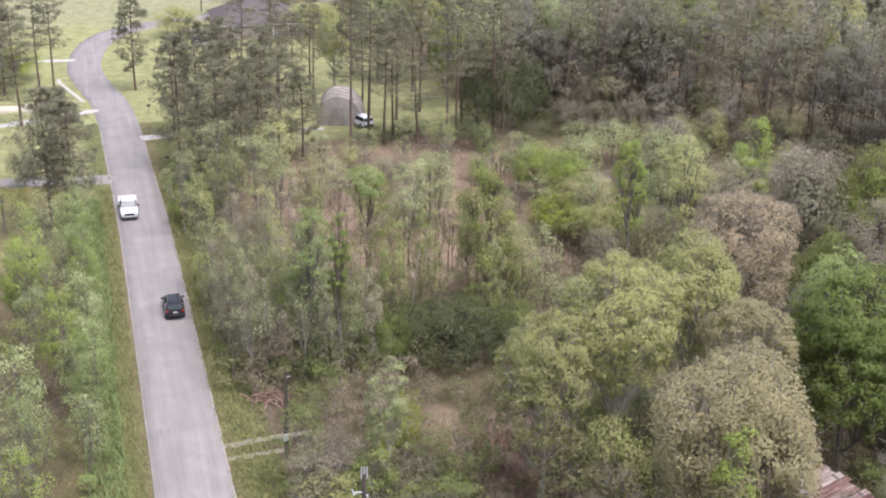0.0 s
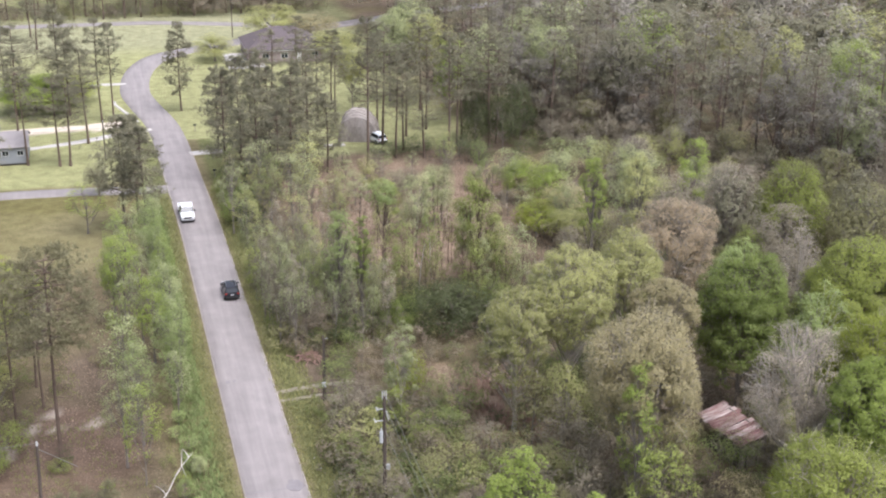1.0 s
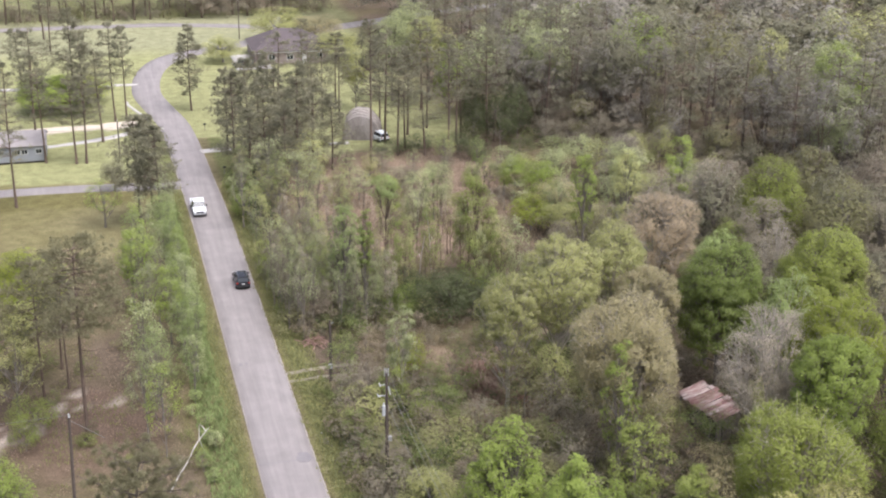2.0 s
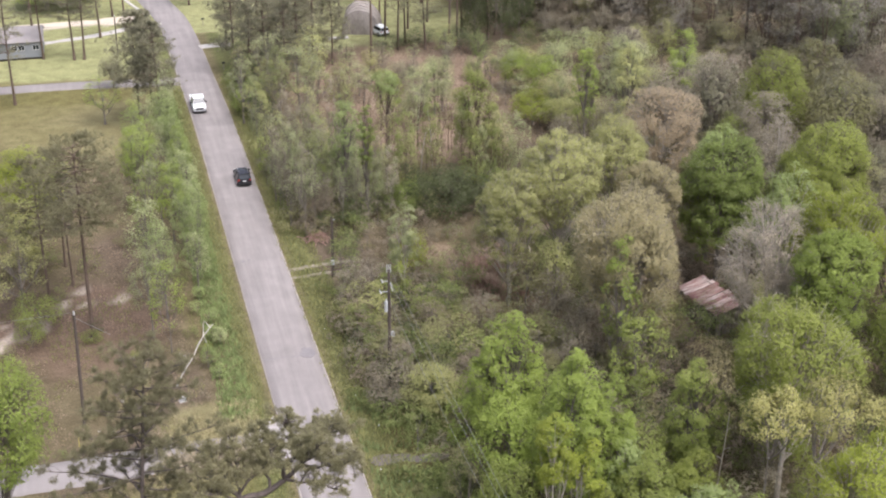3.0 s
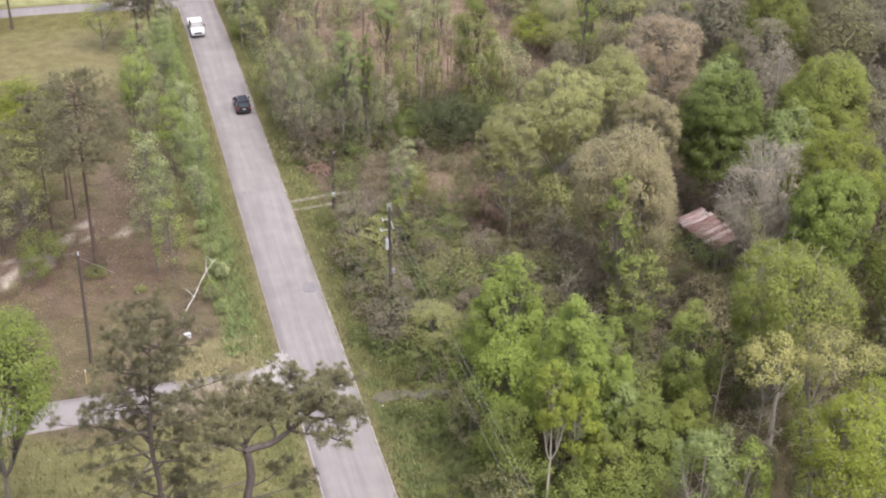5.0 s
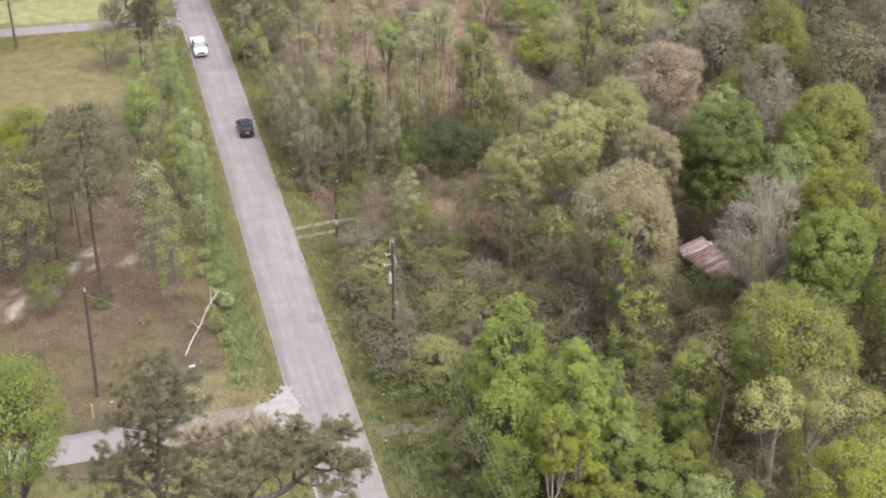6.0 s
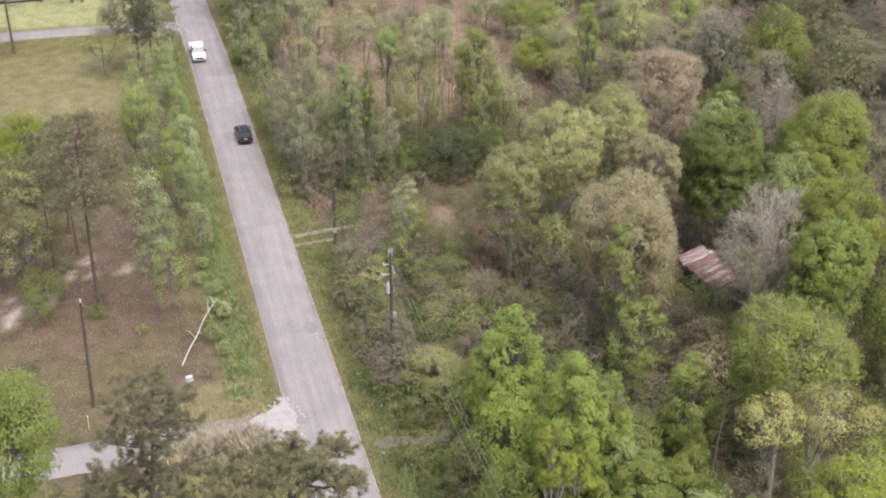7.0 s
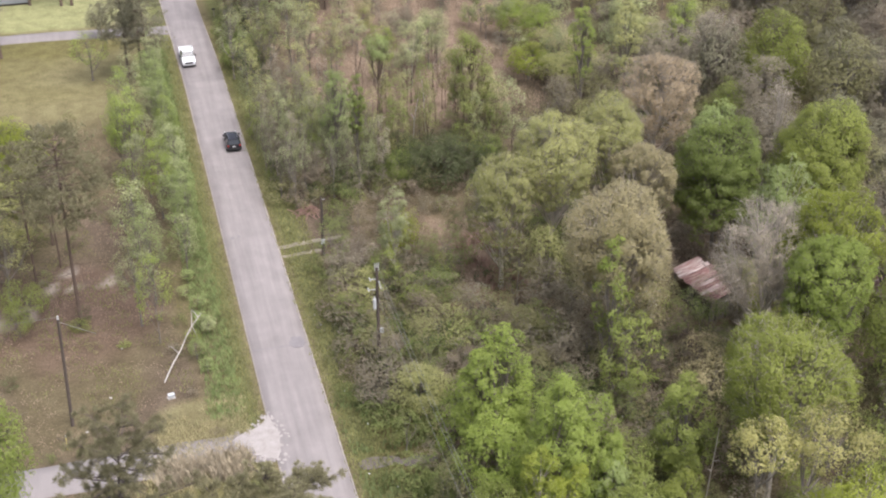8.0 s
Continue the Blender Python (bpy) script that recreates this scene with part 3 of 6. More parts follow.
def ribbon(name, points, width, z, mat, label, category, ragged=0.12, seed=0, thing=True, step=1.0):
    """A paved strip along a line: crowned, with a broken edge and a skirt down into the soil."""
    line = smooth_line(points, step)
    way = unit(np.gradient(line, axis=0))
    side = np.stack([way[:, 1], -way[:, 0]], 1)
    offs = np.array([-0.5, -0.5, -0.25, 0, 0.25, 0.5, 0.5])
    drop = np.array([-0.12, 0.0, 0.02, 0.035, 0.02, 0.0, -0.12])
    v = []
    for i, (p, s) in enumerate(zip(line, side)):
        for k in range(7):
            jag = ragged * noise.noise((i * step * 0.55, k * 3.0 + seed, seed * 1.7)) if k in (0, 1, 5, 6) else 0
            o = width * offs[k] + (jag + (0.05 if k == 0 else 0) * -1 + (0.05 if k == 6 else 0))
            v.append((p[0] + s[0] * o, p[1] + s[1] * o, z + drop[k]))
    i = np.arange((len(line) - 1) * 6)
    a = (i // 6) * 7 + i % 6
    me = smooth(np_mesh(name, v, np.stack([a, a + 1, a + 8, a + 7], 1)))
    me.materials.append(mat)
    return tagged(new(name, me), label, category, kind="structure")


ribbon("road", [(0, -200), (0, -100), (0, -40), (0, 20), (-0.1, 50), (-0.5, 70), (-0.9, 90), (-1.7, 105), (-3.5, 117), (-4.9, 127), (-5.0, 135), (-4.2, 144),
                (-2.3, 153), (1, 161), (7, 167), (18, 173.5), (28, 180), (45, 190), (90, 210), (160, 225)], 5.6, 0.03, ROAD,
       "sun-bleached two-lane asphalt country road", "road", 0.05, 1)
ribbon("side_street", [(-90, -35.8), (-45, -36.4), (-24, -36.9), (-14, -36.6), (-7, -36.6), (-2.2, -36.9)], 4.1, 0.02, STREET, "pale asphalt side street joining the road", "road", 0.25, 3)
ribbon("side_street", [(-90, 69.0), (-45, 69.3), (-24, 69.6), (-12, 68.6), (-2.4, 67.6)], 3.7, 0.025, STREET, "narrow pale side street crossing the lawns", "road", 0.15, 4)
ribbon("driveway", [(-34, 93.5), (-25, 94.2), (-15.4, 97.2), (-9, 100.6), (-3.6, 102.4)], 1.8, 0.03, CONCRETE, "narrow concrete drive across the lawn", "driveway", 0.1, 5)
ribbon("driveway", [(1.6, 85.8), (4, 86.2), (7, 86.3)], 2.2, 0.03, CONCRETE, "short concrete drive off the road", "driveway", 0.1, 6)
ribbon("driveway", [(2.4, -3.2), (6.0, -2.8), (10.4, -2.5)], 0.75, 0.0, TRACK, "pale dirt track into the brush", "driveway", 0.4, 7)
ribbon("driveway", [(2.4, -5.2), (5.6, -5.0), (7.4, -4.9)], 0.5, 0.0, TRACK, "pale dirt track into the brush", "driveway", 0.4, 8)
ribbon("driveway", [(-60, 141), (-30, 139), (-12, 138.4), (-6.5, 138)], 1.8, 0.03, CONCRETE, "far concrete drive across a lawn", "driveway", 0.1, 9)
ribbon("ditch_lining", [(-9.3, 124), (-9.0, 121), (-7.4, 115), (-5.6, 108)], 0.6, 0.03, CONCRETE, "pale concrete ditch lining along the road", "ditch", 0.05, 10)
ribbon("far_road", [(-120, 204), (-13, 203), (10, 200), (30, 193), (42, 188.5)], 4.5, 0.03, STREET, "pale road at the edge of the far field", "road", 0.2, 11, step=3.0)


def blot(name, cx, cy, rx, ry, z, mat, label, category, seed, n=22, wild=1.0):
    """A ragged thin patch laid over a surface."""
    bm = bmesh.new()
    ring = []
    for i in range(n):
        a = i * 2 * math.pi / n
        k = 1 + wild * (0.35 * noise.noise((math.cos(a) * 1.5, math.sin(a) * 1.5, seed)) + 0.2 * noise.noise((math.cos(a) * 5, math.sin(a) * 5, seed)))
        ring.append(bm.verts.new((cx + rx * k * math.cos(a), cy + ry * k * math.sin(a), z)))
    bm.faces.new(ring)
    low = [bm.verts.new((v.co.x, v.co.y, z - 0.03)) for v in ring]
    for i in range(n):
        bm.faces.new((ring[i - 1], low[i - 1], low[i], ring[i]))
    me = bpy.data.meshes.new(name)
    bm.to_mesh(me)
    bm.free()
    me.materials.append(mat)
    return tagged(new(name, me), label, category, kind="structure")


def corner_fan():
    """Pale gravel washed out over the inside of the street corner."""
    ring = smooth_line([(-2.6, -32.2), (-3.0, -33.2), (-3.7, -34.0), (-4.6, -34.5), (-5.7, -35.0), (-5.9, -35.9), (-5.2, -36.9), (-4.3, -38.0), (-2.9, -38.9), (-2.4, -37.6), (-2.1, -36.2), (-2.2, -34.8), (-2.4, -33.3)], 0.2)
    bm = bmesh.new()
    rim = []
    for x, y in ring:
        k = 0.3 * noise.noise((x * 1.1, y * 1.1, 3.0)) + 0.3 * noise.noise((x * 3.1, y * 3.1, 5.0))
        rim.append(bm.verts.new((x + k, y + 0.8 * k, 0.064)))
    bm.faces.new(rim)
    low = [bm.verts.new((v.co.x, v.co.y, 0.02)) for v in rim]
    for i in range(len(rim)):
        bm.faces.new((rim[i - 1], low[i - 1], low[i], rim[i]))
    # stray gravel thinning out round the rim
    rng = random.Random(12)
    for _ in range(150):
        x, y = rng.choice(ring)
        x, y, r = x + rng.gauss(0, 0.42), y + rng.gauss(0, 0.5), rng.uniform(0.05, 0.2)
        bit = [bm.verts.new((x + r * rng.uniform(0.6, 1.2) * math.cos(a), y + 1.3 * r * rng.uniform(0.6, 1.2) * math.sin(a), 0.061 + rng.uniform(0, 0.002))) for a in (0, 1.05, 2.1, 3.14, 4.2, 5.25)]
        bm.faces.new(bit)
    bmesh.ops.recalc_face_normals(bm, faces=bm.faces)
    me = bpy.data.meshes.new("gravel_apron")
    bm.to_mesh(me)
    bm.free()
    me.materials.append(GRAVEL)
    return tagged(new("gravel_apron", me), "pale gravel washed over the street corner", "gravel", kind="structure")


corner_fan()
for x, y0, y1, seed, w in ((-2.74, -150, -40, 20, 0.13), (-2.76, -32.5, 20, 23, 0.07), (2.74, -150, 20, 22, 0.13)):
    ribbon("road_edge", [(x, y0), (x, (y0 + y1) / 2), (x, y1)], w, 0.047, EDGE, "pale worn gravelly edge of the asphalt", "road edge", 0.06, seed)
for x in (-2.74, 2.74):
    ribbon("road_edge", [(x, 20), (x - 0.1, 50), (x - 0.5, 70), (x - 0.9, 90)], 0.11, 0.047, EDGE, "pale worn gravelly edge of the asphalt", "road edge", 0.06, 24)
blot("dirt_entrance", 5.4, -41.5, 2.0, 0.75, 0.03, DIRT, "grey dirt entrance among weeds", "driveway", 8.0)
blot("dirt_entrance", 8.6, -42.1, 1.7, 0.6, 0.035, DIRT, "grey dirt entrance among weeds", "driveway", 9.5)
blot("sand_drive", -19.5, 106.2, 9.0, 1.5, 0.035, SAND_BED, "bare pale sand across the lawn", "driveway", 12.0, 30)
blot("sand_drive", -11.0, 107.6, 3.4, 1.2, 0.04, SAND_BED, "bare pale sand across the lawn", "driveway", 13.0)
blot("road_patch", 1.75, -21.9, 0.75, 1.0, 0.072, TAR, "dark tar patch in the asphalt", "road patch", 1.0)
blot("road_patch", -1.75, 0.1, 0.22, 0.3, 0.066, TAR, "small dark pothole patch in the asphalt", "road patch", 2.0)
blot("road_patch", -1.05, 0.3, 0.14, 0.25, 0.07, TAR, "small dark pothole patch in the asphalt", "road patch", 3.0)
for i, (y, h) in enumerate(((-22.3, 0.13), (46.0, 0.12), (133.5, 0.12))):
    bm = bmesh.new()
    row = [(-2.7 + 0.3 * k, y + h * 0.9 * noise.noise((k * 0.6, y, 0))) for k in range(19)]
    if y > 100:
        row = [(x - 5.0, yy) for x, yy in row]
    vs = [[bm.verts.new((x, yy + s * h * 0.5, 0.075)) for x, yy in row] for s in (-1, 1)]
    for k in range(18):
        bm.faces.new((vs[0][k], vs[0][k + 1], vs[1][k + 1], vs[1][k]))
    me = bpy.data.meshes.new("road_crack")
    bm.to_mesh(me)
    bm.free()
    me.materials.append(TAR)
    tagged(new("road_crack", me), "dark sealed crack across the road", "road crack", kind="structure")

# ---- broad-leaved trees in the woods beside the road ----
full_crown = dict(core=11, spread=0.165, twigs=1, limbs=9)
airy_crown = dict(core=7, spread=0.17, twigs=1, limbs=13, gaps=0.45, stout=0.42)
grown("oak", "olive", 29.6, -15.7, 18.1, 4.3, 0.2, 501, BARK_PALE, 320, 65, **airy_crown)
grown("oak", "olive", 23.6, -17.4, 15.3, 3.5, 0.12, 502, BARK_PALE, 230, 65, **airy_crown)
grown("oak", "olive", 36.4, -13.1, 18.3, 3.9, 0.25, 503, BARK_PALE, 260, 65, **airy_crown)
grown("bud", "tan", 37.3, -19.5, 15.8, 3.5, 0.25, 504, BARK_PALE, 210, 62, **airy_crown)
grown("bud", "tan", 29.2, -33.4, 18.9, 5.5, 0.16, 505, BARK_PALE, 390, 70, core=10, spread=0.17, twigs=1, limbs=16, gaps=0.6, stout=0.5)
grown("full", "deep", 45.9, -19.4, 17.5, 4.5, 0.04, 506, None, 370, 85, 0.15, **full_crown)
grown("full", "moss", 56.4, -20.5, 18.4, 5.6, 0.1, 507, None, 390, 85, 0.155, **full_crown)
grown("small", "mint", 44.6, -34.2, 20.4, 2.9, 0.3, 508, BARK_PALE, 120, 70, core=6, spread=0.24, twigs=1, limbs=8, gaps=0.4)
grown("bare", "grey", 40.4, -39.6, 19.2, 4.5, 0.42, 509, BARK_PALE, 200, 46, 0.2, 0.27, core=0, spread=0.2, twigs=3, limbs=9, stout=0.55, slim=0.25)
grown("full", "lime", 41.5, -47.6, 20.6, 3.6, 0.2, 510, None, 230, 78, **full_crown)
grown("oak", "gold", 45.6, -41.8, 20.6, 4.3, 0.5, 511, BARK_PALE, 220, 84, **full_crown)
grown("full", "moss", 33.0, -56.9, 19.6, 5.0, 0.16, 512, BARK_PALE, 340, 78, core=8, spread=0.17, twigs=1, limbs=12, gaps=0.6, stout=0.42)
grown("small", "green", 27.4, -52.6, 12.6, 2.6, 0.05, 513, None, 110, 90, core=12, spread=0.25, twigs=1, limbs=7)
grown("flat", "cream", 26.9, -64.8, 17.2, 2.4, 0.8, 514, BARK, 52, 66, 0.13, 0.15, core=6, spread=0.27, twigs=1, limbs=5, lean=0.05)
grown("flat", "cream", 31.2, -66.4, 17.9, 3.1, 0.82, 515, BARK, 70, 66, 0.13, 0.17, core=6, spread=0.23, twigs=1, limbs=6, lean=0.04)
grown("full", "gold", 30.6, -71.6, 16.4, 4.4, 0.3, 516, BARK_PALE, 220, 90, core=9, spread=0.2, twigs=2, limbs=12, gaps=0.6, stout=0.42)
grown("small", "lime", 14.1, -46.5, 15.2, 3.1, 0.08, 517, None, 170, 90, core=12, spread=0.22, twigs=1, limbs=8)
grown("small", "lime", 15.3, -56.9, 17.9, 2.8, 0.1, 518, None, 170, 90, core=12, spread=0.22, twigs=1, limbs=8)
grown("small", "lime", 18.6, -55.8, 14.9, 2.7, 0.08, 519, None, 150, 90, core=12, spread=0.22, twigs=1, limbs=8)
grown("small", "mint", 19.4, -57.6, 11.6, 1.7, 0.2, 520, BARK_PALE, 60, 70, core=3, spread=0.3, twigs=1, limbs=6, gaps=0.4)
grown("small", "gold", 12.1, -62.4, 16.6, 1.3, 0.55, 521, BARK_PALE, 40, 80, 0.14, 0.13, core=7, spread=0.36, twigs=1, limbs=3)
grown("small", "gold", 15.4, -59.6, 12.2, 1.6, 0.3, 522, BARK_PALE, 50, 80, 0.14, 0.12, core=7, spread=0.34, twigs=1, limbs=3)
grown("airy", "mint", 21.3, -67.9, 13.2, 2.2, 0.35, 523, BARK_PALE, 62, 52, 0.16, 0.14, core=3, spread=0.28, twigs=1, limbs=4)
grown("airy", "lime", 25.0, -67.4, 11.0, 1.7, 0.35, 524, BARK_PALE, 46, 60, 0.15, 0.12, core=2, spread=0.3, twigs=1, limbs=6)
grown("bud", "rust", 48.4, 2.0, 16.2, 4.8, 0.12, 525, BARK_PALE, 210, 70, core=8, spread=0.2, twigs=3, limbs=11, gaps=0.4)
grown("oak", "moss", 67.0, 10.0, 16.2, 5.4, 0.1, 526, None, 300, 65, **full_crown)
grown("small", "mint", 48.3, -12.0, 16.9, 2.3, 0.3, 527, None, 90, 80, core=9, spread=0.26, twigs=1, limbs=6)
grown("bare", "grey", 58.0, -8.2, 16.2, 2.2, 0.2, 528, BARK_PALE, 70, 9, 0.2, 0.17, core=0, spread=0.24, twigs=3, limbs=9, slim=0.25)
grown("bare", "grey", 60.5, 14.0, 16.2, 3.3, 0.15, 529, BARK_PALE, 110, 28, 0.2, 0.18, core=2, spread=0.24, twigs=2, limbs=9, slim=0.3)
grown("slim", "lime", 46.2, 20.8, 15.6, 2.1, 0.15, 530, None, 100, 62, core=3, spread=0.28, twigs=1, limbs=8, gaps=0.5)
grown("slim", "lime", 60.2, 22.6, 16.6, 2.3, 0.3, 531, None, 70, 70, core=4, spread=0.3, twigs=1, limbs=7)
grown("slim", "olive", 52.4, 21.4, 15.0, 2.5, 0.15, 532, None, 90, 60, core=3, spread=0.28, twigs=2, limbs=8, gaps=0.4)
grown("slim", "green", 30.6, 18.4, 15.7, 2.7, 0.12, 533, BARK_PINE, 120, 66, core=4, spread=0.28, twigs=1, limbs=9, gaps=0.25)
grown("slim", "mint", 18.4, 17.0, 15.9, 1.6, 0.72, 534, BARK_PINE, 40, 62, 0.15, 0.13, core=2, spread=0.36, twigs=1, limbs=5)
grown("slim", "mint", 12.2, 11.0, 15.4, 1.9, 0.1, 535, None, 90, 62, core=3, spread=0.3, twigs=1, limbs=8, gaps=0.2)
grown("slim", "deep", 14.6, 10.6, 14.0, 1.0, 0.2, 536, None, 46, 62, core=3, spread=0.36, twigs=1, limbs=6)
grown("airy", "lime", 27.2, -37.6, 16.4, 1.5, 0.2, 537, None, 70, 46, 0.15, 0.12, core=1, spread=0.34, twigs=1, limbs=8)
grown("airy", "green", 27.8, -41.0, 10.5, 2.7, 0.1, 538, None, 90, 50, 0.16, 0.14, core=2, spread=0.26, twigs=2, limbs=9)
grown("airy", "silver", 13.1, -15.1, 12.4, 1.5, 0.25, 539, BARK_PALE, 56, 52, 0.16, 0.1, core=1, spread=0.32, twigs=1, limbs=7)
tree("small", "olive", 50.2, -26.9, 6.5, 2.6)
tree("small", "olive", 46.4, -27.2, 6, 2.4)
tree("small", "olive", 51.8, -22.4, 7.5, 2.8)
tree("shrub", "gold", 46.6, -32.4, 6, 2.8)
tree("small", "gold", 38.0, -43.6, 9.5, 2.3)
tree("low", "tan", 33.6, -44.0, 7, 2.6)
tree("low", "olive", 40.2, -43.0, 9, 2.6)
tree("low", "tan", 36.4, -38.4, 6, 2.2)
tree("low", "brush_olive", 24.2, -21.0, 8, 2.8)
tree("low", "olive", 27.4, -20.6, 9, 2.6)
tree("low", "brush_olive", 31.6, -20.4, 9, 2.8)
tree("small", "lime", 12.6, -51.6, 11, 2.8)
tree("small", "lime", 17.2, -51.2, 13, 2.8)
tree("small", "green", 10.8, -57.0, 9.6, 2.3)
tree("small", "green", 21.6, -54.6, 9.5, 2.6)
grown("small", "green", 20.8, -59.8, 9.6, 3.0, 0.05, 542, None, 150, 84, core=9, spread=0.22, twigs=1, limbs=8)
grown("small", "moss", 17.0, -61.6, 8.4, 2.6, 0.05, 543, None, 120, 84, core=9, spread=0.24, twigs=1, limbs=8)
grown("small", "moss", 23.8, -60.2, 10.5, 2.4, 0.1, 544, None, 110, 84, core=9, spread=0.24, twigs=1, limbs=7)
tree("small", "lime", 12.2, -45.2, 9.5, 2.4)
tree("shrub", "tan", 46.2, -29.8, 4.2, 2.2)
tree("small", "green", 36.2, -50.6, 9, 3.0)
tree("small", "green", 51.0, -45.4, 15, 3.8)
tree("small", "green", 40.6, -64.4, 12, 3.6)
tree("oak", "green", 57.9, 2.9, 11, 3.2)
tree("slim", "lime", 79.6, 14.6, 10, 1.8)
tree("slim", "lime", 23.7, 38.2, 9, 1.8)
tree("shrub", "gold", 15.2, -8.2, 5.6, 2.0)
tree("shrub", "grey", 10.4, -10.4, 3.4, 2.7)
tree("shrub", "grey", 8.6, -13.0, 2.8, 2.2)
tree("shrub", "olive", 8.2, -18.6, 5.0, 2.9)
tree("shrub", "brush_grey", 8.0, -33.6, 4.8, 3.0)
tree("shrub", "olive", 14.5, -27.0, 5, 3.3)
tree("small", "olive", 10.2, -37.0, 6.2, 2.4)
tree("shrub", "tan", 24.4, -48.0, 3.6, 2.6)
tree("shrub", "brush_deep", 24.2, 7.0, 6, 4.2)
tree("small", "green", 14.5, -63.2, 7, 2.7)
tree("small", "green", 18.6, -64.0, 7.5, 2.8)
tree("shrub", "green", 11.9, -54.0, 4, 2.0)

# ---- pines ----
grown_pine(-18.1, -13.4, 20.5, 4.7, 0.6, 601, "near_pine", whorls=13, arms=6, tufts=19, needles=11, size=0.36, trunk=0.23, stubs=9)
grown_pine(-22.4, -5.0, 16.0, 3.0, 0.5, 602, "near_pine", whorls=11, arms=5, tufts=13, needles=10, size=0.36, trunk=0.17)
grown_pine(-27.4, -7.2, 17.0, 3.2, 0.5, 603, "near_pine", whorls=11, arms=5, tufts=13, needles=10, size=0.36, trunk=0.17)
tree("pine", "pine", -20.7, 4.0, 14, 2.0)
tree("pine", "pine", -20.0, -1.2, 13, 1.8)
grown_pine(-10.1, 51.0, 15.6, 3.4, 0.3, 604, whorls=13, arms=6, tufts=13, needles=9, size=0.42, trunk=0.2)
grown_pine(-7.4, 47.0, 15.2, 3.4, 0.34, 605, whorls=13, arms=6, tufts=13, needles=9, size=0.42, trunk=0.2)
grown_pine(-8.2, 52.6, 15.0, 3.0, 0.34, 606, whorls=12, arms=6, tufts=13, needles=9, size=0.42, trunk=0.18)
tree("small", "pine", -13.2, 66.8, 5.4, 1.8, BARK_PINE)
tree("pine", "pine", -11.8, 109.6, 18.3, 2.6)
tree("pine", "pine", -9.7, 109.1, 17.2, 2.6)
tree("bushy_pine", "pine", 2.5, 114.4, 16, 2.8)
tree("pine", "pine", -23.8, 84.7, 15.5, 2.6)
tree("pine", "pine", -18.9, 83.5, 14.2, 2.8)
tree("pine", "pine", -17.2, 83.2, 14.5, 2.8)
tree("pine", "pine", -25.8, 104.0, 14, 2.8)
tree("pine", "pine", 28.5, 72.5, 22.8, 3.0)
tree("pine", "pine", 32.6, 79.8, 20.3, 3.4)
tree("pine", "pine", 36.0, 80.0, 17, 2.6)
tree("pine", "pine", 41.3, 71.1, 20.7, 2.6)
tree("pine", "pine", 44.4, 77.1, 19, 2.8)
tree("pine", "pine", 50.1, 78.2, 20, 3.0)
tree("pine", "pine", 52.3, 80.5, 17.4, 3.0)
tree("pine", "pine", 28.2, 98.8, 14, 2.4)
tree("pine", "pine", 25.5, 101.8, 13, 2.4)
tree("bushy_pine", "pine", 5.8, 71.0, 17, 3.3)
tree("bushy_pine", "pine", 10.4, 67.5, 16.5, 3.5)
tree("bushy_pine", "pine", 15.9, 70.0, 15.5, 3.4)
tree("bushy_pine", "pine", 9.0, 79.0, 17, 3.2)
grown("small", "lime", -25.2, -53.5, 21.0, 4.8, 0.4, 540, BARK, 330, 80, trunk=0.22, core=5, spread=0.2, twigs=1, limbs=12, gaps=0.5)

# ---- more trees ----
tree("oak", "gold", -24.7, 16.8, 9.0, 5.2)
tree("small", "olive", -24.9, 2.3, 9.0, 3.5)
tree("airy", "olive", -24.9, -7.6, 9.0, 3.0)
tree("shrub", "green", -23.3, -10.5, 4.0, 2.4)
tree("airy", "lime", -15.0, 50.2, 7.0, 2.8)
tree("slim", "lime", -11.3, 17.3, 12.0, 2.2)
tree("slim", "lime", -8.7, 6.8, 11.0, 1.8)
tree("oak", "lime", -23.3, 119.2, 7.0, 7.0)
tree("small", "gold", -16.5, 124.3, 6.0, 4.4)
tree("bushy_pine", "pine", -19.1, 132.6, 17.0, 3.4)
tree("bushy_pine", "pine", -17.3, 115.0, 15.0, 3.1)
tree("pine", "pine", -26.3, 117.2, 16.0, 3.7)
# two trees behind the brick house, leaf tones dulled to carry haze
tree("small", "olive", 27.7, 175.4, 8.0, 7.2)
tree("small", "tan", 36.2, 171.9, 7.0, 5.9)
tree("small", "olive", 37.8, 153.3, 6.0, 6.2)
tree("small", "olive", 12.8, 155.6, 6.0, 4.3)
# far oak: haze put into a paler leaf tone
tree("oak", "silver", 51.0, 140.7, 14.0, 7.1)
tree("small", "lime", 47.7, 93.5, 16.0, 3.0)
tree("airy", "silver", 8.3, 50.3, 12.0, 2.8)
tree("airy", "silver", 4.1, 45.4, 10.0, 2.3)
tree("airy", "silver", 12.2, 45.6, 11.0, 3.1)
tree("airy", "silver", 14.6, 44.0, 8.0, 2.3)
tree("shrub", "deep", 5.6, 50.5, 4.6, 2.8)
tree("shrub", "deep", 5.2, 60.5, 4.0, 2.3)
tree("slim", "silver", 44.8, 51.2, 8.0, 2.5)
tree("small", "lime", 46.1, 49.8, 7.0, 2.5)
tree("small", "lime", 48.8, 44.8, 7.0, 2.9)
tree("small", "tan", 49.5, 39.5, 6.0, 3.2)
tree("small", "gold", 43.8, 34.8, 5.0, 3.5)
tree("small", "olive", 46.8, 29.8, 6.0, 3.4)
tree("small", "silver", 31.3, 42.3, 9.0, 2.7)
tree("slim", "silver", 27.6, 37.2, 10.0, 1.9)
tree("small", "silver", 62.8, 45.1, 9.0, 3.8)
